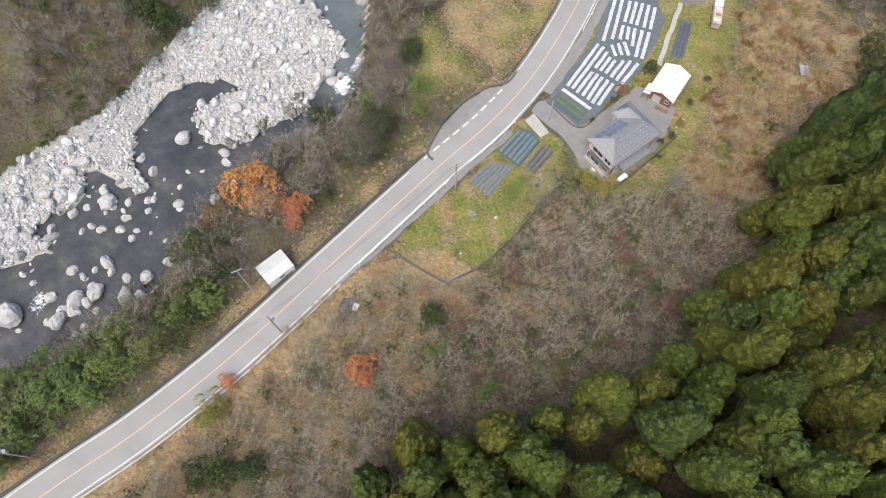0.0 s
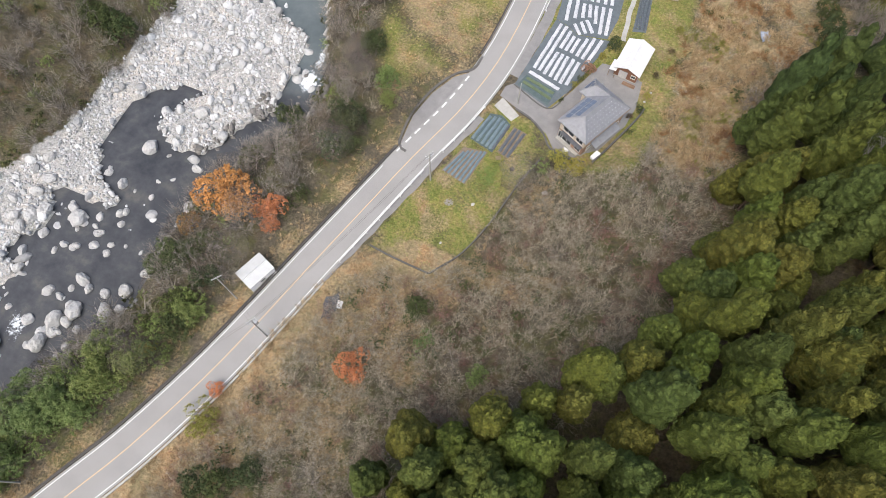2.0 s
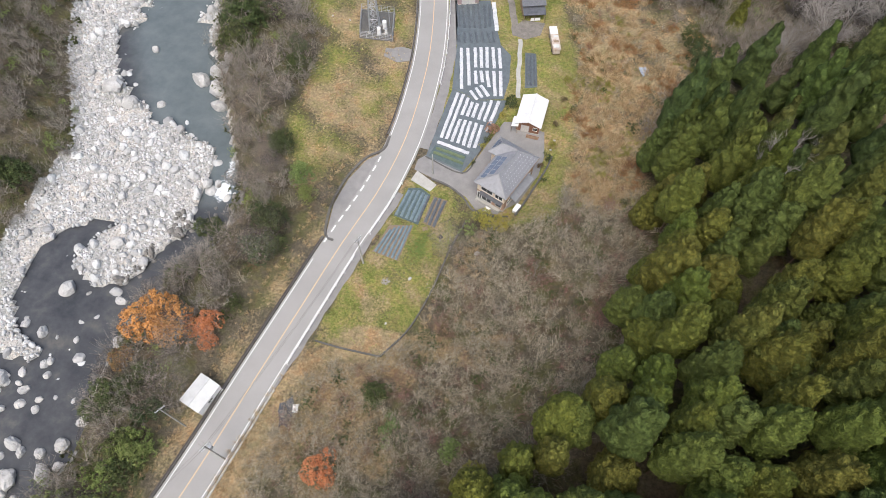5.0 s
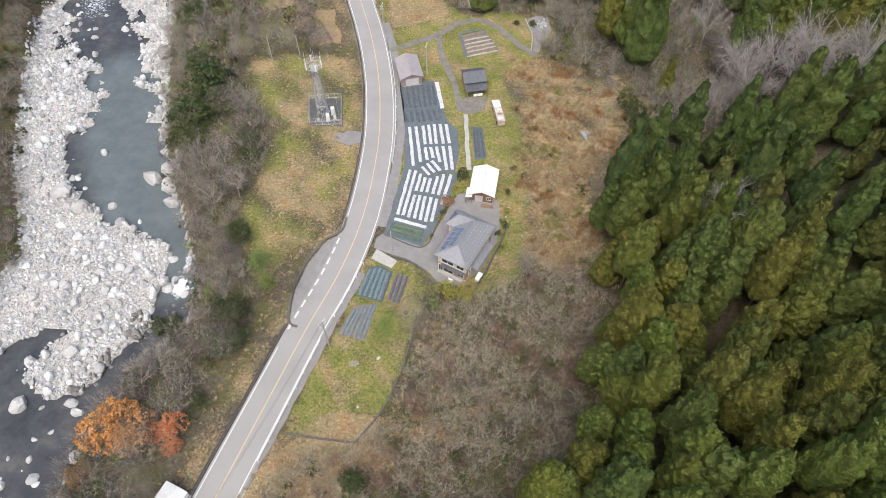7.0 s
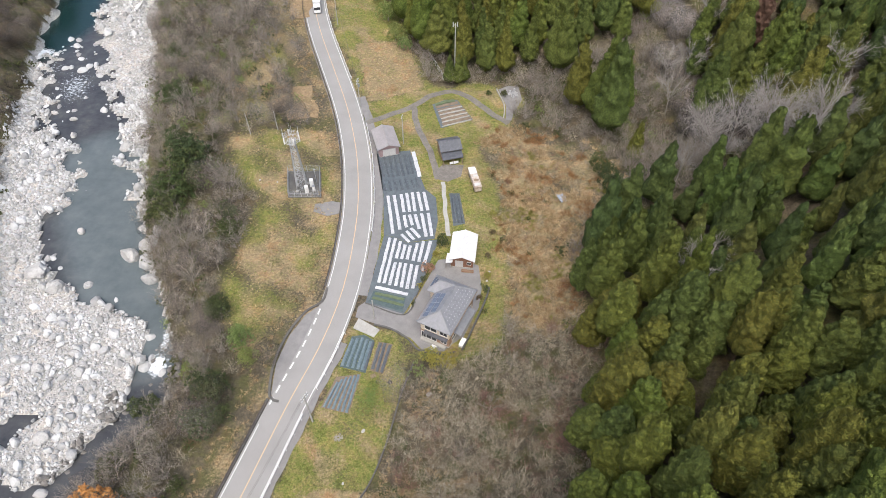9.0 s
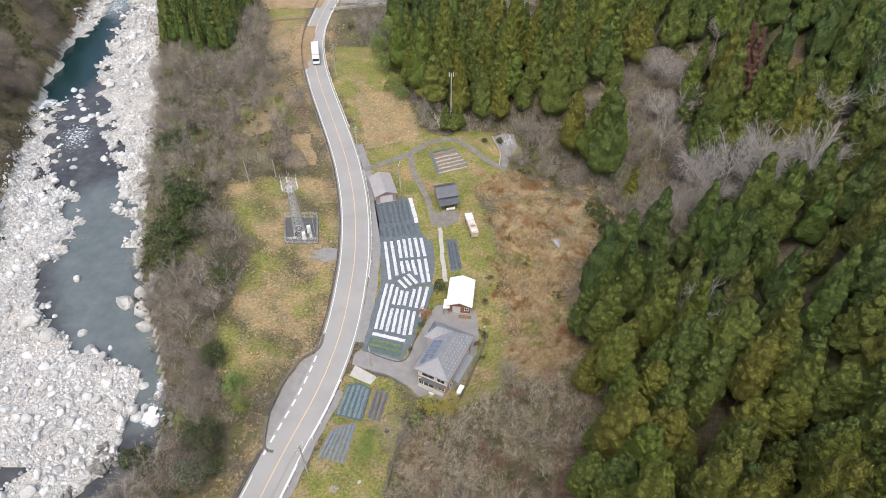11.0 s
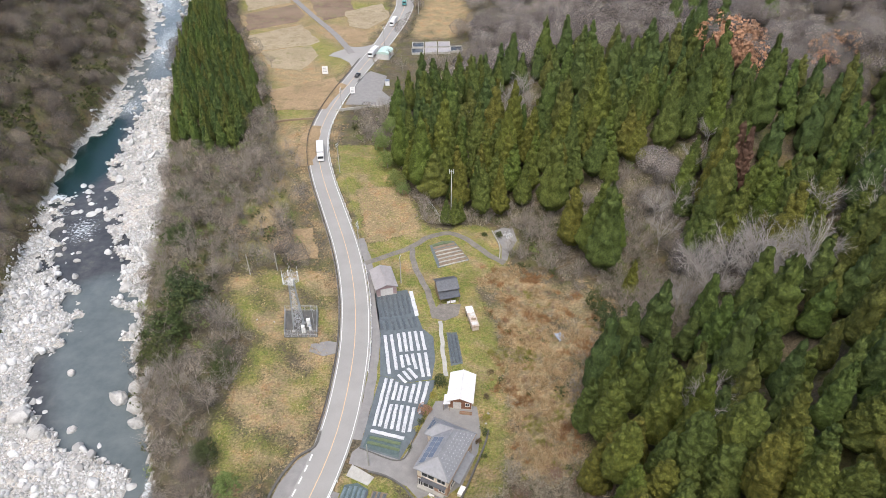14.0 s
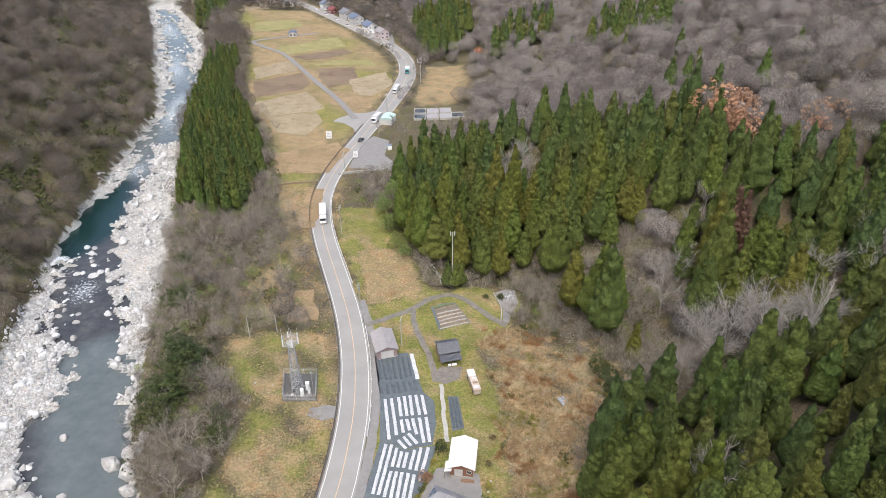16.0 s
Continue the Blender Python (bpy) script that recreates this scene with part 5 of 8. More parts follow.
mast = thing("lamp_mast", (-31.9, 116.2, 0.1), 0, "slim grey steel mast on the tower pad", "mast")
part("pole", rod((0, 0, 0), (0, 0, 5.0), 0.09, 0.06), M["steel"], mast)
part("lamp_head", boxed(-0.3, -0.12, 5.0, 0.3, 0.12, 5.14), M["steel"], mast)


def fence(name, pts, post_gap, tall, post_r, rails, mat, label, closed=False, mesh_r=0.02, z=None):
    """Posts with rails between, each post a part."""
    f = thing(name, (0, 0, 0), 0, label, "fence")
    line = curve_through(pts, post_gap) if not closed else np.array(sum([[tuple(np.array(a) + (np.array(b) - np.array(a)) * i / max(1, int(np.hypot(b[0] - a[0], b[1] - a[1]) / post_gap)))
                                                                         for i in range(max(1, int(np.hypot(b[0] - a[0], b[1] - a[1]) / post_gap)))] for a, b in zip(pts, pts[1:] + pts[:1])], []))
    gz = np.maximum(height(line[:, 0], line[:, 1]), -0.05) if z is None else np.full(len(line), z)
    for (x, y), g in zip(line, gz):
        part("post", rod((x, y, g - 0.2), (x, y, g + tall), post_r, sides=5), mat, f)
    idx = list(range(len(line))) + ([0] if closed else [])
    for k in rails:
        for i, j in zip(idx, idx[1:]):
            part("rail", rod((*line[i], gz[i] + k * tall), (*line[j], gz[j] + k * tall), mesh_r, sides=4), mat, f)
    return f


fence("steel_fence", [(-39.9, 121.1), (-31.8, 121.2), (-30.5, 112.1), (-38.3, 112.0)], 1.4, 1.9, 0.05, (0.05, 0.3, 0.55, 0.78, 1.0), M["steel"], "grey mesh fence round the tower pad", True, 0.03, 0.1)
fence("steel_fence", [(-5.0, 173.5), (-2.6, 167.6), (-0.6, 162.2)], 1.5, 1.7, 0.05, (0.1, 0.35, 0.6, 0.8, 1.0), M["pale_steel"], "pale mesh fence at the edge of the cedars", False, 0.035)
gx = thing("equipment_cabinet", (-0.5, 161.6, 0), -20, "white meter cabinet by the fence", "cabinet")
part("body", boxed(-0.4, -0.3, 0, 0.4, 0.3, 1.5), M["white_wall"], gx, bevel=0.04)
part("base", boxed(-0.5, -0.4, -0.2, 0.5, 0.4, -0.005), M["concrete"], gx)


# ---- guard rails and edgings ----
def guard_rail(off, lo, hi, mat, label, beam=0.34, tall=0.75, gap=3.0):
    c = curve_through([tuple(p) for p in ROAD_C], 1.0)
    s = sideways(c)
    w = lerp(ROAD_W, c[:, 1])[:, None] / 2
    line = c + s * np.sign(off) * (w + abs(off))
    line = line[(c[:, 1] > lo) & (c[:, 1] < hi)]
    g = thing("guard_rail", (0, 0, 0), 0, label, "guard rail")
    sd = sideways(line)
    n = len(line)
    v, t = [], []
    for i in range(n):
        for o, z in ((0.06, tall - beam), (-0.03, tall - beam * 0.75), (0.06, tall - beam / 2), (-0.03, tall - beam * 0.25), (0.06, tall), (0.12, tall), (0.12, tall - beam)):
            v.append((*(line[i] + sd[i] * o), z))
        if i:
            k = i * 7
            t += tri([(k - 7 + j, k + j, k + (j + 1) % 7, k - 7 + (j + 1) % 7) for j in range(7)])
    part("beam", (v, t), mat, g)
    for i in range(0, n, int(gap)):
        x, y = line[i] + sd[i] * 0.2 * np.sign(off) * 0.6
        part("post", rod((x, y, -0.3), (x, y, tall + 0.03), 0.07, sides=6), mat, g)
    return g


guard_rail(-0.5, 31, 56, M["white_rail"], "white steel guard rail with posts along the road")
guard_rail(-0.5, 60, 74, M["white_rail"], "white steel guard rail with posts along the road")
guard_rail(-0.6, 160, 262, M["white_rail"], "white steel guard rail with posts along the road", gap=4)
guard_rail(-0.7, 100, 140, M["white_rail"], "white steel guard rail with posts along the road", gap=4)
guard_rail(0.75, -45, 56, M["brown_rail"], "dark brown steel guard rail along the road's river side", gap=2)
guard_rail(0.75, 82, 150, M["brown_rail"], "dark brown steel guard rail along the road's river side", gap=2)
guard_rail(0.75, 150, 300, M["brown_rail"], "dark brown steel guard rail along the road's river side", gap=4)


def edging(name, pts, wide, tall, mat, label, step=1.0, depth=0.4):
    c = curve_through(pts, step)
    s = sideways(c)
    z = np.maximum(height(c[:, 0], c[:, 1]), 0)
    v, t = strip(c + s * wide / 2, c - s * wide / 2, z - depth, z + tall)
    return tagged(new(name, mesh_np(name, v, t, mat)), label, "edging", kind="structure")


def road_edge(off, lo, hi):
    c = ROAD_C + sideways(ROAD_C) * (np.sign(off) * (lerp(ROAD_W, ROAD_C[:, 1])[:, None] / 2 + abs(off)))
    c = c[(ROAD_C[:, 1] > lo) & (ROAD_C[:, 1] < hi)]
    return [tuple(p) for p in c]


edging("kerb", road_edge(0.85, -60, 57), 0.55, 0.16, M["dark_concrete"], "dark concrete kerb along the road")
edging("kerb", [(-31.2, 57.0), (-33.2, 58.2), (-33.6, 65.4), (-32.0, 72.2), (-29.2, 77.6), (-26.0, 80.4), (-25.4, 84)], 0.5, 0.22, M["dark_concrete"], "dark concrete kerb round the lay-by")
edging("kerb", road_edge(0.85, 84, 300), 0.4, 0.1, M["old_asphalt"], "worn mossy concrete kerb along the road")
edging("kerb", road_edge(-0.8, -60, 30), 0.35, 0.1, M["concrete"], "worn concrete kerb along the road")
edging("meadow_edging", [(-29.4, 36.1), (-24.5, 35.5), (-18.2, 35.1), (-17.2, 35.1), (-16.6, 35.8), (-13.1, 41), (-10.4, 48.8), (-8.2, 58.6), (-6.0, 65.6)], 0.25, 0.45, M["dark_concrete"], "dark low retaining edge round the meadow", depth=0.5)
edging("retaining_wall", [(-14.6, 74.5), (-11, 73.4), (-7.4, 71.0), (-5.2, 68.4), (-1.2, 67.6), (2.2, 67.4)], 0.35, 0.3, M["dark_concrete"], "dark concrete retaining wall below the driveway")
edging("retaining_wall", [(3.4, 67.6), (5.6, 73), (8.6, 80.5), (9.6, 84)], 0.3, 0.7, M["dark_concrete"], "dark concrete wall behind the farmhouse")
edging("plot_edging", [(-16.9, 80.0), (-8.5, 77.0), (-5.9, 82.4), (-3.6, 90)], 0.2, 0.22, M["dark_concrete"], "dark board edging of the vegetable field")
edging("low_wall", [(-43.3, 241.5), (-30, 244.6), (-16.6, 246.0)], 0.6, 0.9, M["concrete"], "long low pale concrete wall by the car park")
edging("low_wall", [(-69, 229.5), (-60, 232.5), (-51, 234)], 0.4, 0.8, M["timber"], "low weathered timber rail across the field")
edging("low_wall", [(14.9, 156.4), (16.6, 149), (16.1, 142.6)], 0.25, 0.5, M["concrete"], "low pale kerb of the gravestone plot")


# ---- poles ----
def utility_pole(x, y, tall=10.0, arms=2, turn=0.0, drum=False, mat="concrete"):
    p = thing("utility_pole", (x, y, max(float(height(x, y)), -0.1)), turn, "grey concrete utility pole with cross arms", "utility pole", "utility poles")
    part("pole", rod((0, 0, -0.5), (0, 0, tall), 0.17, 0.1, 8), M[mat], p)
    for i in range(arms):
        z = tall - 0.35 - 0.8 * i
        a = part("cross_arm", boxed(-0.9, -0.06, z, 0.9, 0.06, z + 0.12), M["steel"], p)
        for k in (-0.8, -0.3, 0.3, 0.8):
            part("insulator", rod((k, 0, z + 0.12), (k, 0, z + 0.34), 0.06, sides=6), M["white_rail"], a)
    if drum:
        part("transformer", rod((0.4, 0, tall - 2.6), (0.4, 0, tall - 1.7), 0.3, sides=10), M["steel"], p)
    return p


for x, y, tall, arms, turn, drum in ((-24.3, 53, 10, 2, 60, False), (-39.0, 13.6, 10.5, 2, 55, True), (-47.3, 17.7, 11.5, 1, 50, False), (-64.6, -23.0, 9, 2, 60, True),
                                     (-24.0, 148.4, 9, 2, 75, True), (-35.2, 192, 11, 2, 70, False), (-11.1, 132.4, 9, 1, 80, False), (-14.6, 76.0, 6.5, 0, 0, False),
                                     (-40.5, 241, 10, 2, 80, False), (-29, 318, 10, 2, 60, False), (-13.5, 372, 10, 2, 80, False), (-52.5, 136, 7, 0, 0, False), (-45.5, 138, 6, 0, 0, False)):
    utility_pole(x, y, tall, arms, turn, drum)

wires = thing("overhead_wires", (0, 0, 0), 0, "thin dark overhead wires between the poles", "wires")
for (xa, ya, za), (xb, yb, zb) in (((-24.3, 53, 9.9), (-39, 13.6, 10.3)), ((-39, 13.6, 10.3), (-64.6, -23, 8.9)), ((-39, 13.6, 10.0), (-47.3, 17.7, 11.2)), ((-24.0, 148.4, 8.9), (-35.2, 192, 10.8))):
    for o in (-0.7, 0.7):
        pts = [(xa + (xb - xa) * i / 12, ya + (yb - ya) * i / 12 + o * 0.5, za + (zb - za) * i / 12 - 4 * 1.1 * (i / 12) * (1 - i / 12)) for i in range(13)]
        part("wire", tube(pts, 0.02), M["brown_rail"], wires)


# ---- signs, graves, small things ----
def billboard(x, y, turn, w, h, z, label):
    s = thing("road_sign_board", (x, y, 0), turn, label, "sign board")
    part("panel", boxed(-w / 2, -0.06, z, w / 2, 0.06, z + h), M["white_wall"], s, bevel=0.02)
    for k in (-w / 2 + 0.2, w / 2 - 0.2):
        part("post", rod((k, 0.12, -0.3), (k, 0.12, z + h), 0.08, sides=6), M["steel"], s)
    for i in range(3):
        part("text_bar", boxed(-w * 0.34, -0.075, z + h * (0.25 + 0.22 * i), w * (0.3 - 0.06 * i), -0.063, z + h * (0.25 + 0.22 * i) + h * 0.09), M["steel"], s, "grey bar of unreadable writing")
    return s


billboard(-52.9, 279.7, 8, 2.6, 3.6, 0.8, "tall white advertising board in the field")
billboard(-38.0, 257.6, 8, 1.9, 2.8, 0.8, "white advertising board at the car park")
for x, y, s in ((18.6, 154.2, 1.0), (19.8, 154.6, 1.25), (19.3, 153.0, 0.9), (20.5, 153.6, 0.8)):
    g = thing("gravestone", (x, y, 0.1), (x * 37) % 20 - 10, "grey stepped gravestone on the paved plot", "gravestone", "gravestones")
    part("base", boxed(-0.5 * s, -0.5 * s, 0, 0.5 * s, 0.5 * s, 0.25 * s), M["stone_grey"], g, bevel=0.03)
    part("plinth", boxed(-0.35 * s, -0.35 * s, 0.255 * s, 0.35 * s, 0.35 * s, 0.55 * s), M["stone_grey"], g, bevel=0.03)
    part("pillar", boxed(-0.2 * s, -0.2 * s, 0.555 * s, 0.2 * s, 0.2 * s, 1.4 * s), M["stone_grey"], g, bevel=0.03)
mast2 = thing("antenna_mast", (2.7, 161.8, 0.0), 0, "slim white antenna mast among the cedars", "mast")
part("pole", rod((0, 0, -0.5), (0, 0, 18.0), 0.16, 0.1, 8), M["pale_steel"], mast2)
for dx in (-0.6, 0.6):
    part("antenna", boxed(dx - 0.12, -0.1, 16.9, dx + 0.12, 0.1, 18.3), M["pale_steel"], mast2, "white panel antenna")
part("bracket", boxed(-0.6, -0.06, 17.4, 0.6, 0.06, 17.5), M["pale_steel"], mast2)
log = thing("brush_pile", (-19.2, 49.8, 0), 20, "heap of cut grey branches in the meadow", "brush pile")
for i in range(16):
    a = i * 2.4
    part("branch", rod((math.cos(a) * 0.9, math.sin(a) * 0.7, 0.05 + 0.03 * (i % 4)), (-math.cos(a + 0.5) * 0.9, -math.sin(a + 0.5) * 0.8, 0.25 + 0.04 * (i % 5)), 0.06, 0.03, 4), M["pale_bark"], log)


# ---- far village ----
def cottage(x, y, turn, w, l, eave, rise, wall_mat, roof_mat, label, floors=2):
    b = barn("village_house", (x, y, 0), turn, w, l, eave, rise, 0.5, wall_mat, roof_mat, label, 0.6, "house")
    for fl in range(floors):
        z = 1.4 + 2.7 * fl
        for cx in (-w * 0.24, w * 0.24):
            opening("window", cx, z, 1.3, 1.1, -l / 2, b, M["white_rail"], M["glass"])
        for cx in (-l * 0.28, 0, l * 0.28):
            opening("window", cx, z, 1.3, 1.1, -w / 2, b, M["white_rail"], M["glass"], -90)
    return b


for q in ((-45, 482, 30, 7, 9, 5.0, 2.2, "pink_wall", "mauve_sheet", "pale pink village house with a mauve roof"),
          (-56, 502, 30, 8, 11, 5.4, 2.6, "white_wall", "blue_tile", "white village house with a blue-grey roof"),
          (-70, 532, 32, 8, 12, 5.2, 2.4, "grey_wall", "blue_tile", "grey village house with a blue-grey roof"),
          (-80, 552, 34, 9, 10, 5.2, 2.4, "grey_wall", "grey_tile", "grey village house with a grey tile roof"),
          (-94, 574, 34, 8, 8, 3.4, 1.8, "red_sheet", "red_sheet", "red-roofed village house beside the road"),
          (-103, 592, 34, 9, 9, 5.0, 2.0, "white_wall", "blue_tile", "white village house with a blue-grey roof"),
          (-13.5, 416, -10, 5.5, 7, 3.0, 1.3, "white_wall", "mauve_sheet", "small white house by the bend of the road"),
          (-112, 489, 10, 5.5, 7, 2.6, 1.2, "grey_wall", "blue_tile", "grey field shed with a blue roof"),
          (-140, 606, 20, 8, 10, 3.4, 1.4, "white_wall", "blue_tile", "white roadside building with a blue roof"),
          (-4, 450, 5, 6, 8, 3.0, 1.4, "timber", "dark_tile", "dark timber shed under the trees")):
    cottage(*q[:7], M[q[7]], M[q[8]], q[9], 2 if q[5] > 4 else 1)

dome = thing("round_roofed_shed", (-27.6, 303.5, 0), -12, "shed with a pale green rounded roof", "shed")
arc = [(3.2 * math.cos(math.pi * i / 10), 2.6 + 1.3 * math.sin(math.pi * i / 10)) for i in range(11)]
v = [(x, yy, z) for yy in (-4, 4) for x, z in arc]
part("roof", (v, tri([(i, i + 1, 12 + i, 11 + i) for i in range(10)] + [tuple(range(10, -1, -1)), tuple(range(11, 22))])), M["green_sheet"], dome)
part("wall", boxed(-3.1, -3.9, 0, 3.1, 3.9, 2.6), M["grey_wall"], dome)
for i, (x, y) in enumerate([(-12, 318.5), (-5.5, 319), (1, 319.5), (-12, 310), (-5.5, 310.5), (1, 311), (7, 313)]):
    tk = thing("pond_tank", (x, y, 0), 3, "grey concrete fish tank with pale covers", "tank", "fish tanks")
    for a in (boxed(-3, -3.6, -0.2, 3, -3.3, 1.0), boxed(-3, 3.3, -0.2, 3, 3.6, 1.0), boxed(-3, -3.3, -0.2, -2.7, 3.3, 1.0), boxed(2.7, -3.3, -0.2, 3, 3.3, 1.0)):
        part("tank_wall", a, M["concrete"], tk)
    part("cover" if i % 3 else "water", boxed(-2.7, -3.3, 0.2, 2.7, 3.3, 0.72 if i % 3 else 0.6), M["mauve_sheet"] if i % 3 else M["water"], tk)
kiosk = thing("kiosk", (-24.1, 268.5, 0), 10, "small blue and white kiosk in the car park", "kiosk")
part("body", boxed(-0.9, -0.8, 0, 0.9, 0.8, 2.2), M["white_wall"], kiosk, bevel=0.05)
part("roof", boxed(-1.05, -0.95, 2.205, 1.05, 0.95, 2.36), M["blue_tile"], kiosk)


# ---- vehicles ----
def wheel_on(parent, x, y, r=0.32, w=0.2):
    tyre = part("wheel", rod((x - w / 2, y, r), (x + w / 2, y, r), r, sides=14), M["tyre"], parent)
    part("rim", rod((x - w / 2 - 0.01, y, r), (x + w / 2 + 0.01, y, r), r * 0.55, sides=10), M["steel"], tyre)


def car(x, y, turn, mat, label):
    c = thing("car", (x, y, 0.07), turn, label, "car")
    part("body", boxed(-0.85, -2.1, 0.28, 0.85, 2.1, 0.85), M[mat], c, bevel=0.14)
    v = [(-0.78, -1.5, 0.84), (0.78, -1.5, 0.84), (0.78, 1.0, 0.84), (-0.78, 1.0, 0.84), (-0.62, -1.0, 1.42), (0.62, -1.0, 1.42), (0.62, 0.35, 1.42), (-0.62, 0.35, 1.42)]
    part("cabin_glass", (v, tri([(0, 1, 5, 4), (1, 2, 6, 5), (2, 3, 7, 6), (3, 0, 4, 7), (4, 5, 6, 7)])), M["glass"], c, "dark glass")
    part("roof", boxed(-0.64, -1.02, 1.425, 0.64, 0.37, 1.47), M[mat], c, bevel=0.02)
    for wx in (-0.8, 0.8):
        for wy in (-1.3, 1.3):
            wheel_on(c, wx, wy)
        part("headlight", boxed(wx * 0.75 - 0.14, 2.08, 0.55, wx * 0.75 + 0.14, 2.125, 0.7), M["white_rail"], c)


def lorry(x, y, turn, cab, box, long_, label):
    c = thing("lorry", (x, y, 0.07), turn, label, "lorry")
    part("cab", boxed(-1.15, long_ / 2 - 2.0, 0.5, 1.15, long_ / 2, 2.9), M[cab], c, bevel=0.15)
    part("windscreen", boxed(-1.0, long_ / 2 - 0.05, 1.6, 1.0, long_ / 2 + 0.03, 2.5), M["glass"], c)
    part("cargo_box", boxed(-1.22, -long_ / 2, 0.9, 1.22, long_ / 2 - 2.3, 3.3), M[box], c, bevel=0.05)
    part("chassis", boxed(-0.5, -long_ / 2 + 0.2, 0.5, 0.5, long_ / 2 - 0.3, 0.88), M["tyre"], c)
    for wx in (-1.0, 1.0):
        for wy in (long_ / 2 - 1.0, -long_ / 2 + 1.2, -long_ / 2 + 2.4):
            wheel_on(c, wx, wy, 0.48, 0.28)


lorry(-43.6, 204, 190, "car_white", "pale_box", 11.0, "white lorry with a long pale trailer on the road")
car(-38.2, 278.5, -16, "car_black", "black car on the road")
lorry(-33.2, 305.5, 163, "car_white", "pale_box", 9.0, "white box lorry on the road")
lorry(-26.5, 353, 170, "car_white", "pale_box", 9.0, "white box lorry on the bend of the road")
lorry(-22.2, 391, 180, "car_teal", "car_white", 7.0, "teal and white lorry on the bend of the road")
for x, y, tn in ((-38, 457, 35), (-58, 494, 33), (-76, 523, 32), (-88, 545, 32), (-100, 566, 32), (-112, 586, 34)):
    car(x, y, tn, "car_white", "white car on the village road")


# ---- odds and ends ----
def heap_stone(x, y, s, label="pale field stone lying in the grass"):
    ob = new("field_stone", mesh_np("field_stone", *stone_mesh(int(x * 10) % 97, 2), M["rock"]))
    ob.matrix_world = Matrix.LocRotScale((x, y, float(height(x, y)) + s * 0.25), Euler((0.1, 0.2, x)), (s, s * 0.8, s * 0.6))
    tagged(ob, label, "stone")


for x, y, s in ((-14.8, 51.2, 0.45), (-2.9, 58.1, 0.6), (-17.5, 41.5, 0.3), (-46.5, 118, 0.3), (-42, 117.2, 0.3), (9.8, 88.6, 0.3), (9.2, 86.0, 0.3)):
    heap_stone(x, y, s)
crate = thing("wooden_crate", (-13.8, 62.3, 0), 25, "weathered wooden crate in the meadow", "crate")
for i in range(4):
    part("slat", boxed(-0.5, -0.42 + i * 0.22, 0.5, 0.5, -0.26 + i * 0.22, 0.54), M["timber"], crate)
for x in (-0.47, 0.43):
    part("side", boxed(x, -0.42, 0, x + 0.04, 0.42, 0.498), M["timber"], crate)
fire = thing("burn_pile", (-10.5, 61.2, 0), 0, "small dark heap of ash and charred wood", "ash heap")
part("ash", rod((0, 0, -0.1), (0, 0, 0.22), 0.6, 0.2, 10), M["tyre"], fire)
for i in range(4):
    part("charred_log", rod((math.cos(i * 1.7) * 0.6, math.sin(i * 1.7) * 0.6, 0.06), (-math.cos(i * 1.7 + 0.4) * 0.3, -math.sin(i * 1.7 + 0.4) * 0.3, 0.3), 0.06, 0.05, 5), M["brown_rail"], fire)


def tarp(x, y, w, l, turn, mat, label, seed):
    r = np.random.default_rng(seed)
    n = 9
    v, t = [], []
    z0 = float(height(x, y))
    for i in range(n):
        for j in range(n):
            a, b = (i / (n - 1) - 0.5) * w * (1 + 0.06 * r.normal()), (j / (n - 1) - 0.5) * l * (1 + 0.06 * r.normal())
            v.append((a, b, 0.18 + 0.12 * r.normal()))
    for i in range(n - 1):
        for j in range(n - 1):
            k = i * n + j
            t += tri([(k, k + n, k + n + 1, k + 1)])
    lower = [(p[0], p[1], p[2] - 0.05) for p in v]
    m = len(v)
    ob = new("tarpaulin", mesh_np("tarpaulin", v + lower, t + [(m + a, m + c, m + b) for a, b, c in t], mat))
    ob.matrix_world = pose(x, y, z0 + 0.1, 0, 0, turn)
    tagged(ob, label, "tarpaulin")


tarp(27.6, 107.6, 1.8, 2.6, 20, M["tarp"], "crumpled blue-grey tarpaulin on the scrub slope", 2)
tarp(-29.6, 23.6, 1.0, 1.4, 10, M["white_wall"], "crumpled white sheet beside a puddle", 3)
ring = [(-31 + math.cos(i * 0.45) * (1.3 + 0.4 * math.sin(i * 1.3)), 22.6 + math.sin(i * 0.45) * (2.6 + 0.7 * math.cos(i * 2.1))) for i in range(14)]
zp = max(float(height(x, y)) for x, y in ring) + 0.03
v, t = slab(ring, zp - 0.6, zp)
tagged(new("puddle", mesh_np("puddle", v, t, M["wet_gravel"])), "dark wet gravel puddle beside the road", "puddle", kind="structure")
lean = thing("lean_to_shelter", (1.2, 90.6, 0), -7, "small white-roofed lean-to beside the shed", "shelter")
part("roof", ([(-0.9, -1.2, 2.0), (0.6, -1.2, 2.3), (0.6, 1.6, 2.3), (-0.9, 1.6, 2.0), (-0.9, -1.2, 2.06), (0.6, -1.2, 2.36), (0.6, 1.6, 2.36), (-0.9, 1.6, 2.06)],
              tri([(3, 2, 1, 0), (4, 5, 6, 7), (0, 1, 5, 4), (1, 2, 6, 5), (2, 3, 7, 6), (3, 0, 4, 7)])), M["white_sheet"], lean)
for x, y in ((-0.8, -1.1), (-0.8, 1.5), (0.5, -1.1), (0.5, 1.5)):
    part("post", boxed(x - 0.05, y - 0.05, 0, x + 0.05, y + 0.05, 2.0), M["timber"], lean)
wood = thing("timber_stack", (5.0, 88.6, 0), -7, "stack of red-brown boards before the shed", "timber stack")
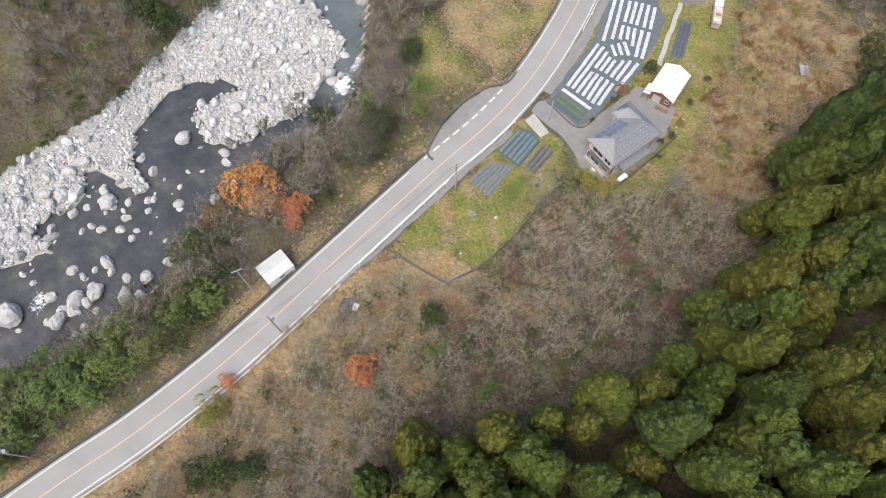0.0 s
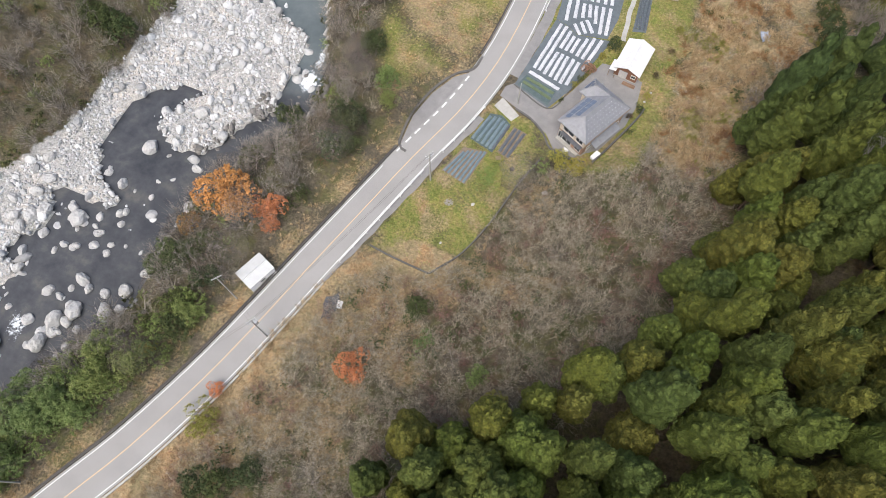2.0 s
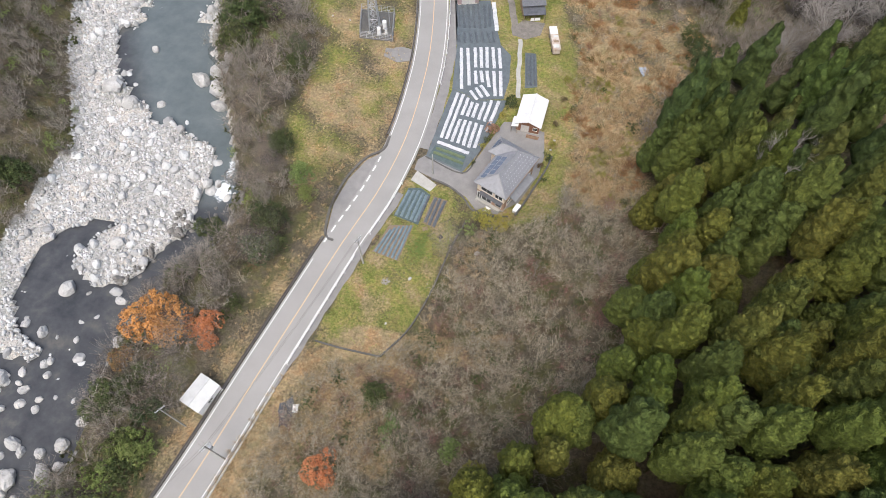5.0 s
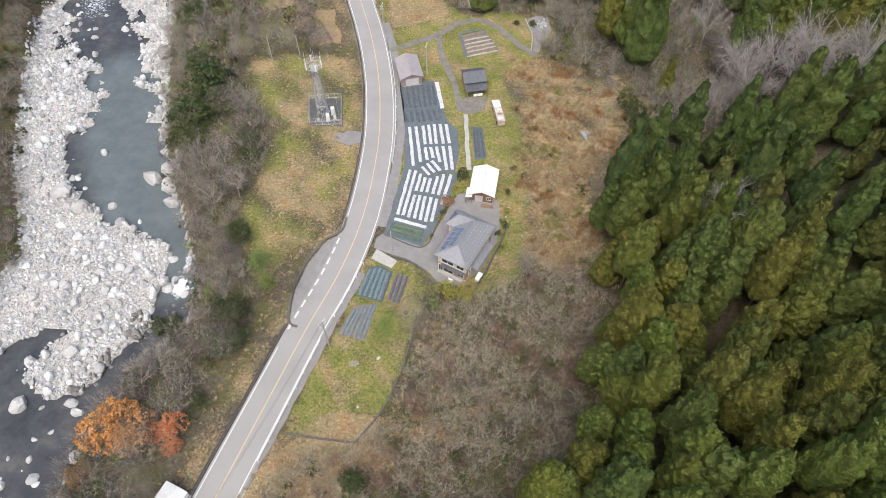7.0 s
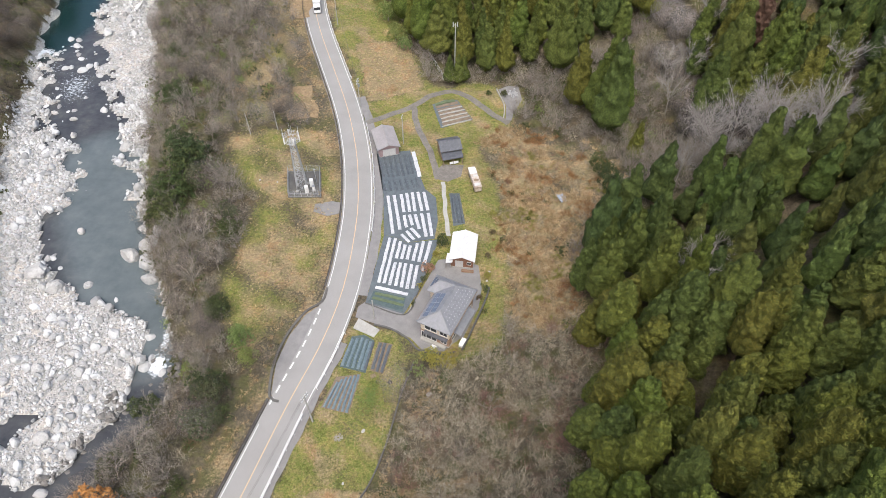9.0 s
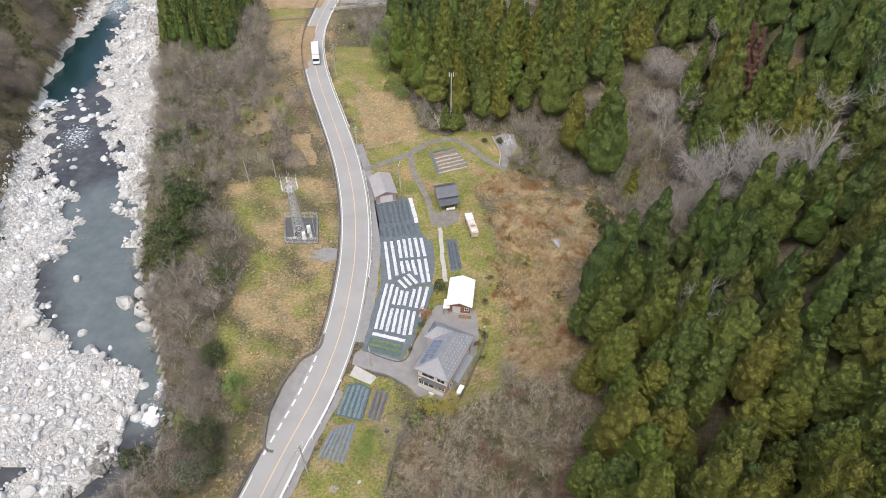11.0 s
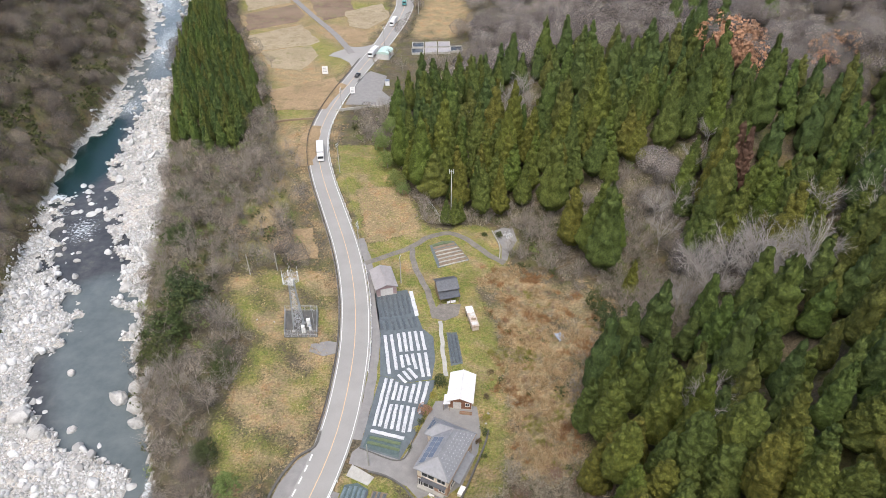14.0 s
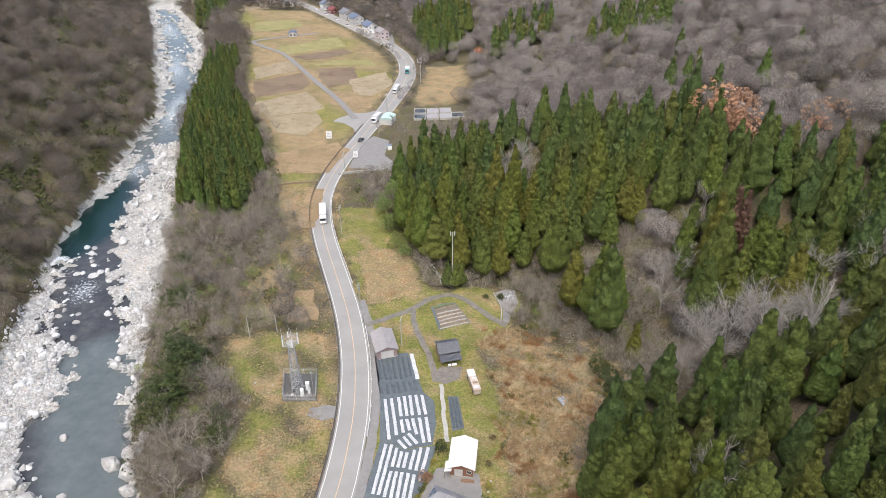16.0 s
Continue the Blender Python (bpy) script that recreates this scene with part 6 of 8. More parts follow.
for i in range(7):
    part("board", boxed(-1.4 + 0.07 * (i % 3), -0.3 + 0.12 * i, 0.0, 1.3 + 0.06 * (i % 2), -0.2 + 0.12 * i, 0.18 + 0.05 * (i % 3)), M["brown_wall"] if i % 2 else M["timber"], wood)


# ---- river stones ----
STONES = [stone_mesh(k, 3) for k in range(8)]
PEBBLES = [stone_mesh(20 + k, 1) for k in range(10)]
MIDDLES = [stone_mesh(40 + k, 2) for k in range(8)]
STONE_ME = [mesh_np("boulder", v, t, M["rock"], False) for v, t in STONES]
srng = np.random.default_rng(3)



def boulders(rows, label, grow=1.0):
    """x, y, length of single boulders; their other sizes and turns follow by chance."""
    for x, y, a in rows:
        a = a * grow
        ob = new("boulder", STONE_ME[int(srng.integers(8))])
        g = float(height(x, y))
        b, c = a * (0.62 + 0.3 * srng.random()), a * (0.5 + 0.2 * srng.random())
        ob.matrix_world = Matrix.LocRotScale((x, y, max(g, -10.3) + c * 0.25), Euler((srng.normal() * 0.1, srng.normal() * 0.1, srng.random() * 6.28)), (a / 1.75, b / 1.75, c * 0.8))
        tagged(ob, label, "boulder", "river boulders")


boulders([(-81.6, 11.1, 1.9), (-79.4, 5.1, 2.6), (-81.9, 2.0, 2.3), (-91.6, -6.4, 3.3), (-82.3, -2.8, 2.3), (-83.8, 6.4, 1.3), (-86.7, 6.6, 1.5), (-76.0, 10.3, 1.3), (-87.6, 16.2, 1.0),
          (-90.7, 14.3, 1.0), (-94.9, 16.9, 1.5), (-82.1, 27.1, 1.1), (-81.4, 24.4, 1.0), (-81.0, 17.9, 0.7), (-89.8, 22.1, 2.6), (-84, 21, 0.6), (-92, 1, 0.9), (-88, -8, 0.8), (-95, 1.5, 1.0)],
         "large pale grey boulder standing in the river", 1.55)
boulders([(-80 + 3.4 * srng.normal(), 2 + 4.5 * srng.normal(), 0.7 + 0.9 * srng.random()) for _ in range(22)] + [(-87 + 4 * srng.normal(), 21 + 5 * srng.normal(), 0.6 + 0.7 * srng.random()) for _ in range(16)],
         "pale grey stone standing in the river", 1.6)
boulders([(-77.4, 101.2, 4.6), (-92.4, 109.3, 2.2), (-84.3, 92.1, 2.2), (-91.6, 142.0, 3.4), (-109, 147.5, 2.2), (-112, 155, 2.0), (-119, 158, 2.0)], "pale rounded boulder in the deep pool")
boulders([(-85.1, 42.0, 3.6), (-86.0, 32.5, 2.5), (-92.3, 23.8, 2.3), (-95.2, 8.5, 2.3), (-73.4, 41.4, 2.3), (-78.9, 32.0, 1.4), (-79.5, 35.7, 1.2), (-97.2, 95.3, 5.0), (-91.0, 90.4, 3.6), (-94, 91, 2.8),
          (-97, 21, 2.9), (-101, 24, 2.8), (-103.5, 32, 2.4), (-99.5, 16, 2.7), (-86.5, 69, 2.6), (-80, 73, 2.2), (-92, 66, 2.0), (-76, 62, 2.0), (-77.5, 48, 1.8), (-99, 172, 1.8), (-89, 152, 1.7)],
         "large pale grey boulder on the gravel bar")
boulders([(-105.3, 13.1, 3.6), (-102.0, 17.5, 2.6), (-99.0, 19.0, 3.2), (-108.2, 15.6, 3.0), (-104.6, 21.0, 2.6), (-100.4, 27.2, 2.8), (-96.5, 11.8, 2.2), (-99.5, 8.2, 2.4), (-102.5, 6.5, 2.0), (-90.5, 33.5, 2.0), (-78.6, 53.5, 3.0), (-75.8, 56.0, 2.4)],
         "large pale angular boulder on the gravel bar")
boulders([(-72.4, 103.2, 5.0), (-72.4, 98.6, 4.4), (-70.2, 93.6, 3.6), (-70.5, 106, 3.6), (-74.0, 7.0, 3.6), (-72.4, 12.0, 2.9), (-70.5, 17, 2.4), (-78.5, -8, 2.6), (-70, 33, 2.2)], "pale rock outcrop at the foot of the bank")


def gravel():
    small, mid = Heap(), Heap()
    # broken stone over the bars
    def lay(n, x0, y0, x1, y1, heap, kinds, lo, hi, where):
        x, y = x0 + srng.random(n) * (x1 - x0), y0 + srng.random(n) * (y1 - y0)
        z = height(x, y)
        ok = where(x, y, z)
        for i in np.flatnonzero(ok):
            s = lo * (hi / lo) ** (srng.random() ** 2.2)
            m = np.array(Matrix.LocRotScale((x[i], y[i], z[i] + 0.2 * s), Euler(tuple(srng.random(3) * 6.28)), (s * (0.8 + 0.5 * srng.random()), s, s * (0.55 + 0.3 * srng.random()))))
            heap.add(*kinds[int(srng.integers(len(kinds)))], m)
    on_bar = lambda x, y, z: is_bar(x, y) & (x < lerp(BANK_R, y) + 1) & (x > lerp(BANK_L, y) - 2)
    lay(36000, -135, -30, -60, 170, small, PEBBLES, 0.2, 0.6, on_bar)
    lay(3600, -135, -30, -60, 170, mid, MIDDLES, 0.4, 1.35, on_bar)
    lay(6000, -150, 130, -84, 300, small, PEBBLES, 0.3, 0.9, on_bar)
    # stones standing in the water, close to the bars and in the rapids
    def shallows(x, y, z):
        d = wobble(x, y, 9, 12) + 0.9 * wobble(x, y, 3, 5)
        near = is_bar(x - 3, y) | is_bar(x + 3, y) | is_bar(x, y + 3) | is_bar(x, y - 3) | ((is_bar(x - 7, y) | is_bar(x, y + 7)) & (y < 75) & (wobble(x, y, 4, 3) > 0.0))
        rapid = (np.hypot(x + 62, (y - 64) * 0.7) < 9) | (np.hypot(x + 81, y - 3) < 7) | ((y > 165) & (x < -112)) | (np.hypot(x + 76, y - 26) < 6) | (np.hypot(x + 123, (y - 168) * 0.5) < 12)
        return (z < -10.2) & ((near & (d > 0.0)) | (rapid & (d > -0.3)))
    lay(14000, -145, -30, -55, 200, small, PEBBLES, 0.3, 0.9, lambda x, y, z: shallows(x, y, z))
    lay(3200, -145, -30, -55, 200, mid, MIDDLES, 0.6, 1.9, lambda x, y, z: shallows(x, y, z))
    lay(7000, -300, 200, -100, 690, mid, PEBBLES, 0.7, 2.2, lambda x, y, z: (z < -9) & (x < lerp(BANK_R, y)) & (x > lerp(BANK_L, y)) & (wobble(x, y, 14, 2) + wobble(x, y, 40, 5) + 1.5 * is_bar(x, y) > 0.1) & (away([(-138, 196), (-134, 212), (-139, 232), (-143, 248)], x, y) > 8))
    rapids = Heap()
    below = lambda x, y, z: (away([(-60, 72), (-60.5, 66), (-62, 60), (-66, 53), (-70, 46)], x, y) < 5 + 2.5 * wobble(x, y, 6, 2)) & (z < -8.6) & (wobble(x, y, 3, 4) > -0.45)
    lay(2600, -78, 38, -52, 80, rapids, MIDDLES, 0.25, 1.1, below)
    tagged(new("rapids_stones", rapids.mesh("rapids_stones", M["wet_stones"])), "wet brown-grey stones of the rapids below the pool", "stones", kind="stuff")
    tagged(new("river_gravel", small.mesh("river_gravel", M["gravel"])), "pale broken river stones of the gravel bars", "gravel", kind="stuff")
    tagged(new("river_cobbles", mid.mesh("river_cobbles", M["gravel"])), "pale grey cobbles and small boulders", "gravel", kind="stuff")


gravel()


# ---- trees ----
rng = np.random.default_rng(7)
ICO2 = ico(2)


def leaves(heap, centre, out, n, spread_r, size, r, slim=0.36):
    """A tuft of n small pointed leaf sprays round a centre, facing roughly outward."""
    d = r.normal(size=(n, 3))
    d /= np.linalg.norm(d, axis=1)[:, None]
    d = d + out * 0.9
    d /= np.linalg.norm(d, axis=1)[:, None]
    p = centre + d * spread_r * (0.6 + 0.5 * r.random((n, 1)))
    a = r.normal(size=(n, 3))
    a -= (a * d).sum(1)[:, None] * d
    a /= np.linalg.norm(a, axis=1)[:, None] + 1e-9
    b = np.cross(d, a)
    s = size * (0.7 + 0.6 * r.random((n, 1)))
    tip = d * 0.25 * s
    v = np.stack([p - a * s * 0.5 - tip, p - b * s * slim, p + a * s * 0.5 + tip, p + b * s * slim], 1).reshape(-1, 3)
    k = np.arange(n)[:, None] * 4
    t = np.concatenate([k + [0, 1, 2], k + [0, 2, 3]])
    heap.add(v, t)


def cedar_crown(seed, tall, wide, rings, ribs, bough, blunt=1.8, taper=0.62, low=0.26, sprays=0):
    """A cedar's crown: one foliage body, domed or pointed, swelling into rounded boughs with creases between them."""
    r = np.random.default_rng(seed)
    base, rise = tall * low, tall * (1 - low)
    us = np.linspace(0, 1, 400)
    prof = np.maximum(1 - us ** blunt, 0) ** taper * np.minimum(1.0, 0.4 + us * 4)
    way = np.concatenate([[0], np.cumsum(np.hypot(np.diff(prof) * wide / 2, np.diff(us) * rise))])
    p1, p2, p3 = r.random(3) * 6.283
    drift = r.normal(size=2) * wide * 0.04

    def place(u, a):
        rad = wide / 2 * np.interp(u, us, prof) * (1 + 0.06 * np.sin(2 * a + p1 + 3 * u) + 0.05 * np.sin(3 * a + p2 - 4 * u) + 0.04 * np.sin(5 * a + p3 + 7 * u))
        return np.stack([np.cos(a) * rad + drift[0] * u, np.sin(a) * rad + drift[1] * u, base + u * rise], -1)
    u = np.interp(np.linspace(0, 1, rings + 1) ** 0.78 * way[-1], way, us)[:, None] + np.zeros((1, ribs))
    a = (np.arange(ribs)[None] + 0.5 * (np.arange(rings + 1) % 2)[:, None]) * 2 * math.pi / ribs
    u, a = u.ravel(), a.ravel() + r.normal(size=a.size) * 0.02
    v = place(u, a)
    up = np.clip(-np.interp(u, us, np.gradient(prof, us)) * wide / 2 / rise, -0.3, 3.0)
    nrm = np.stack([np.cos(a), np.sin(a), up], -1) / np.sqrt(1 + up * up)[:, None]
    # bough centres wind up the crown, evenly over its surface
    n = int(0.5 * wide * way[-1] / (bough * bough))
    share = np.cumsum((prof + 0.06) * np.gradient(way))
    cu = np.clip(np.interp((np.arange(n) + 0.5) / n, share / share[-1], us) + r.normal(size=n) * 0.012, 0, 1)
    c = place(cu, np.arange(n) * 2.39996 + r.normal(size=n) * 0.2) + r.normal(size=(n, 3)) * bough * 0.15
    size = bough * (0.75 + 0.6 * r.random(n))
    swell = size * (0.75 + 0.6 * r.random(n))
    d = np.linalg.norm(v[:, None] - c[None], axis=2) / size
    lift = np.max(np.sqrt(np.maximum(1 - d * d, 0)) * swell, axis=1)
    v = v + (nrm * 0.85 + np.array([0, 0, 0.4])) * (lift - 0.5 * bough)[:, None] + r.normal(size=v.shape) * bough * 0.09
    k = (np.arange(rings)[:, None] * ribs + np.arange(ribs)[None]).ravel()
    j = (np.arange(rings)[:, None] * ribs + (np.arange(ribs)[None] + 1) % ribs).ravel()
    odd = np.repeat(np.arange(rings) % 2 == 1, ribs)
    t = np.where(odd[:, None, None], np.stack([np.stack([k, j, j + ribs], -1), np.stack([k, j + ribs, k + ribs], -1)], 1),
                 np.stack([np.stack([k, j, k + ribs], -1), np.stack([j, j + ribs, k + ribs], -1)], 1)).reshape(-1, 3)
    h = Heap()
    h.add(v, t)
    # loose leaf sprays stand out of the boughs
    for i in r.integers(0, n, sprays):
        out = np.array([c[i][0], c[i][1], wide * 0.3])
        out /= np.linalg.norm(out)
        leaves(h, c[i] + out * (swell[i] - 0.4 * bough), out, 3, size[i] * 0.5, 0.34, r)
    return h


def trunk_rod(tall, rad):
    return rod((0, 0, -1.5), (0, 0, tall * 0.9), rad, rad * 0.25, 6)


def stick(h, a, b, r0, r1):
    h.add(*rod(a, b, r0, r1, 3))


def branches(seed, tall, wide, thick, limbs=7, forks=6, twigs=5):
    """A bare spreading tree: trunk, rising limbs, forks and fine twigs."""
    r = np.random.default_rng(seed)
    h = Heap()
    top = np.array([r.normal() * 0.3, r.normal() * 0.3, tall * 0.45])
    stick(h, (0, 0, -0.5), top, thick, thick * 0.7)
    tw = []
    for i in range(limbs):
        a = i * 2.399 + r.normal() * 0.3
        s = top * (0.55 + 0.45 * r.random())
        d = np.array([math.cos(a), math.sin(a), 0.9 + 0.5 * r.random()])
        end = s + d * wide * (0.3 + 0.12 * r.random())
        end[2] = min(end[2], tall * 0.95)
        midp = (s + end) / 2 + r.normal(size=3) * 0.25 + np.array([0, 0, 0.25])
        stick(h, s, midp, thick * 0.5, thick * 0.36)
        stick(h, midp, end, thick * 0.36, thick * 0.16)
        for j in range(forks):
            p = s + (end - s) * (0.3 + 0.7 * r.random())
            d2 = d / np.linalg.norm(d) + r.normal(size=3) * 0.55 + np.array([0, 0, 0.3])
            d2 /= np.linalg.norm(d2)
            e = p + d2 * wide * (0.14 + 0.12 * r.random())
            stick(h, p, e, thick * 0.2, thick * 0.09)
            for _ in range(twigs):
                q = p + (e - p) * r.random()
                d3 = d2 + r.normal(size=3) * 0.6
                d3 /= np.linalg.norm(d3)
                tw.append((q, q + d3 * wide * (0.06 + 0.09 * r.random()), thick * 0.13))
    blades(h, tw, r)
    return h


def blades(h, segs, r):
    """Thin pointed slivers from a to b: twigs and grass."""
    a, b = np.array([s[0] for s in segs]), np.array([s[1] for s in segs])
    w = np.array([s[2] for s in segs])[:, None]
    side = np.cross(b - a, r.normal(size=a.shape))
    side /= np.linalg.norm(side, axis=1)[:, None] + 1e-9
    v = np.stack([a - side * w, a + side * w, b], 1).reshape(-1, 3)
    h.add(v, np.arange(len(v)).reshape(-1, 3))


def broom(seed, tall, wide, n, thick, stem=0.0):
    """A bare bush or a small crown: many stems that fan out and up, each with side twigs."""
    r = np.random.default_rng(seed)
    h, segs = Heap(), []
    for i in range(n):
        a, lean = r.random() * 6.283, r.random() ** 0.6
        s = np.array([r.normal() * wide * 0.07, r.normal() * wide * 0.07, stem * tall * (0.6 + 0.4 * r.random()) - 0.1])
        e = np.array([math.cos(a) * lean * wide * 0.5, math.sin(a) * lean * wide * 0.5, tall * (1 - 0.5 * lean * lean) * (0.7 + 0.3 * r.random())])
        m = s * 0.45 + e * 0.55 + r.normal(size=3) * 0.08 * wide
        segs += [(s, m, thick), (m, e, thick * 0.7)]
        for _ in range(3):
            p = m + (e - m) * r.random()
            d = (e - s) / np.linalg.norm(e - s) + r.normal(size=3) * 0.6
            segs.append((p, p + d * wide * 0.16, thick * 0.55))
    blades(h, segs, r)
    if stem:
        stick(h, (0, 0, -0.5), (0, 0, stem * tall), thick * 1.6, thick)
    return h


def puff(seed, tall, wide, stems=16, thick=0.075):
    """A leafless crown seen from afar: a haze of fine twigs as an uneven body, with limbs standing out of it."""
    r = np.random.default_rng(seed)
    h = Heap()
    v, t = ICO2
    lump = np.array([wobble(3 * p[0] + seed, 3 * p[1] + 2 * p[2], 1.3, seed % 7) for p in v])
    body = v * np.array([wide * 0.45, wide * 0.45, tall * 0.42]) * (1 + 0.2 * lump + 0.1 * r.normal(size=len(v)))[:, None] + np.array([0, 0, tall * 0.55])
    h.add(body, t)
    h.add(*broom(seed, tall * 1.06, wide * 1.15, stems, thick, 0.22).joined())
    return h.joined()


def bushy(seed, wide, tall, tufts, per, size, slim=0.36):
    """A rounded broad-leaved crown of many tufts, with gaps."""
    r = np.random.default_rng(seed)
    h = Heap()
    lobes = [(r.normal(size=2) * wide * 0.2, 0.55 + 0.45 * r.random()) for _ in range(6)]
    for i in range(tufts):
        (lo, ls) = lobes[i % 6]
        d = r.normal(size=3)
        d[2] = abs(d[2]) * 0.9 + 0.05
        d /= np.linalg.norm(d)
        rad = 0.75 + 0.25 * r.random()
        c = np.array([lo[0] + d[0] * wide * 0.34 * ls * rad, lo[1] + d[1] * wide * 0.34 * ls * rad, tall * 0.25 + d[2] * tall * 0.7 * ls * rad])
        leaves(h, c, d, per, wide * 0.08, size, r, slim)
    return h


def tuft(seed, n, tall, wide, thick):
    """A tussock of grass blades."""
    r = np.random.default_rng(seed)
    h = Heap()
    a = r.random(n) * 6.283
    lean = r.random(n)
    base = np.column_stack([r.normal(size=n) * wide * 0.15, r.normal(size=n) * wide * 0.15, np.full(n, -0.05)])
    tip = base + np.column_stack([np.cos(a) * lean * wide * 0.6, np.sin(a) * lean * wide * 0.6, tall * (1 - 0.6 * lean) * (0.6 + 0.4 * r.random(n))])
    blades(h, [(base[i], tip[i], thick) for i in range(n)], r)
    return h.joined()


CEDARS, POINTED = [], []
for k in range(8):
    tall, wide = 18 + 1.6 * (k % 3), 6.6 + 0.6 * (k % 4)
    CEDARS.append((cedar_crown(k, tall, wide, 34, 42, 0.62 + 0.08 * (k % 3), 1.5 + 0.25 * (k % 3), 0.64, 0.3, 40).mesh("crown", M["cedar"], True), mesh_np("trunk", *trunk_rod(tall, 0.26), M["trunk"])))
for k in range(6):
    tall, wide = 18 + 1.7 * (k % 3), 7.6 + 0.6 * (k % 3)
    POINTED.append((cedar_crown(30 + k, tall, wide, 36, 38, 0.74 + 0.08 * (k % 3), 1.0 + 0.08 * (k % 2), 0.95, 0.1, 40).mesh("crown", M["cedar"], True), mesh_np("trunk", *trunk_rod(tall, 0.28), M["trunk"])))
LOW_ROUND = [cedar_crown(40 + k, 18, 7.4, 24, 30, 0.8, 1.05, 0.9, 0.18).joined() for k in range(4)]
LOW_POINT = [cedar_crown(50 + k, 18, 7.8, 20, 22, 0.95, 1.02, 0.95, 0.08).joined() for k in range(4)]
BARE_MESH = [branches(60 + k, 8.5, 8.0, 0.12, 9, 8, 8).mesh("branches", M["bark"]) for k in range(4)]
PALE_MESH = [branches(70 + k, 15, 11.0, 0.14, 13, 10, 8).mesh("branches", M["pale_bark"]) for k in range(4)]
SHRUB = [broom(80 + k, 2.6, 4.0, 32, 0.03).joined() for k in range(7)]
SAPLING = [broom(90 + k, 6.5, 6.2, 54, 0.05, 0.22).joined() for k in range(6)]
FAR_BARE = [puff(110 + k, 8.5, 9.0) for k in range(6)]
BANK_CROWN = [puff(200 + k, 7.5, 8.5, 46, 0.035) for k in range(5)]
BUSH = [bushy(120 + k, 5.0, 4.4, 170, 12, 0.25) for k in range(3)]
BAMBOO = [bushy(130 + k, 4.6, 5.4, 200, 12, 0.46, 0.1).mesh("crown", M["bamboo"]) for k in range(3)]
EVER_MESH = [b.mesh("crown", M["evergreen"]) for b in BUSH]
MAPLE_MESH = [bushy(140 + k, 5.4, 5.4, 180, 11, 0.27) for k in range(3)]
LOW_BUSH = [bushy(150 + k, 5.0, 4.2, 18, 5, 0.8).joined() for k in range(4)]
FEATHER = [bushy(155 + k, 3.6, 4.4, 60, 7, 0.5, 0.1).joined() for k in range(4)]
SMALL_BUSH = [bushy(160 + k, 1.8, 1.3, 26, 7, 0.17).joined() for k in range(4)]
BUSH_TRUNK = mesh_np("trunk", *rod((0, 0, -0.6), (0, 0, 2.6), 0.14, 0.08, 5), M["bark"])
STRAW = [tuft(170 + k, 46, 1.3, 2.2, 0.044) for k in range(5)]
GRASS = [tuft(180 + k, 10, 0.35, 0.9, 0.05) for k in range(4)]

CEDAR_R = [(-10.5, -2), (-6, 9.5), (0.5, 15), (9, 18.5), (13.7, 26), (16, 31.5), (20, 40), (24, 49), (25, 58.8), (24.5, 66), (27, 82), (30.4, 93),
           (37, 99), (52, 106), (66, 108), (84, 118), (100, 122), (120, 150), (230, 130), (230, -120), (-20, -120), (-14, -12)]
CEDAR_M = [(-11, 178), (-19, 226), (-8, 258), (16, 262), (34, 256), (57, 262), (70, 238), (92, 234), (106, 192), (90, 188), (74, 184), (68, 172), (56, 173), (48, 165), (36, 160), (3, 162)]
CEDAR_W = [(-82, 200), (-104, 226), (-116, 262), (-128, 305), (-138, 345), (-152, 400), (-150, 424), (-134, 424), (-116, 350), (-94, 300), (-81, 266), (-74, 240), (-73, 212)]
CLEARINGS = [[(19, 216), (34, 212), (38, 233), (24, 246)], [(56, 170), (67, 167), (62, 143), (50, 141)], [(92, 196), (106, 196), (108, 216), (94, 218)]]
STANDS = [([(-196, 520), (-206, 556), (-232, 640), (-205, 646), (-184, 560)], 6.0, 0.85), ([(-14, 424), (10, 424), (22, 470), (2, 530), (-24, 520)], 6.5, 1.0), ([(26, 388), (44, 380), (66, 398), (70, 420), (48, 440), (34, 420)], 7.0, 0.85),
          ([(74, 340), (112, 314), (128, 350), (92, 388)], 7.5, 0.85), ([(172, 226), (230, 190), (280, 300), (190, 290)], 6.5, 1.0), ([(118, 390), (190, 360), (230, 470), (120, 480)], 8.0, 0.9), ([(60, 470), (110, 440), (110, 560), (60, 560)], 9.0, 0.9)]
CEDAR_N = [(66, 127), (84, 110), (120, 140), (190, 160), (190, 215), (128, 182), (110, 186), (98, 200), (82, 190), (70, 176), (65, 150)]
PAIR = [(33, 133), (42, 128), (44, 138), (42, 146), (34, 148)]
GROVE = [(49, 101), (62, 99), (74, 101), (80, 108), (72, 120), (61, 125), (53, 113)]
SCRUB = [(-64, -60), (-50, -22), (-44, -4), (-40, 10), (-34, 28), (-28, 33), (-20, 33), (-12, 38), (-9, 49), (-6, 60), (0, 66), (6, 69), (13, 70), (25, 70),
         (29, 58), (28, 48), (24, 39), (20, 29), (18, 23), (12, 14), (3, 10), (-3, 5), (-6, -4), (-12, -16), (-20, -60)]
LAY_BY = [(-24, 86), (-24, 55), (-35, 55), (-35, 68), (-32, 76)]
HOMESTEAD = [(-24, 56), (-21, 84), (-18, 100), (12, 101), (12, 78), (4, 66.5), (-3, 66), (-8, 60)]
WOODS = (CEDAR_R, CEDAR_M, CEDAR_W, CEDAR_N, PAIR)


def any_of(polys, x, y):
    return np.logical_or.reduce([inside(p, x, y) for p in polys])


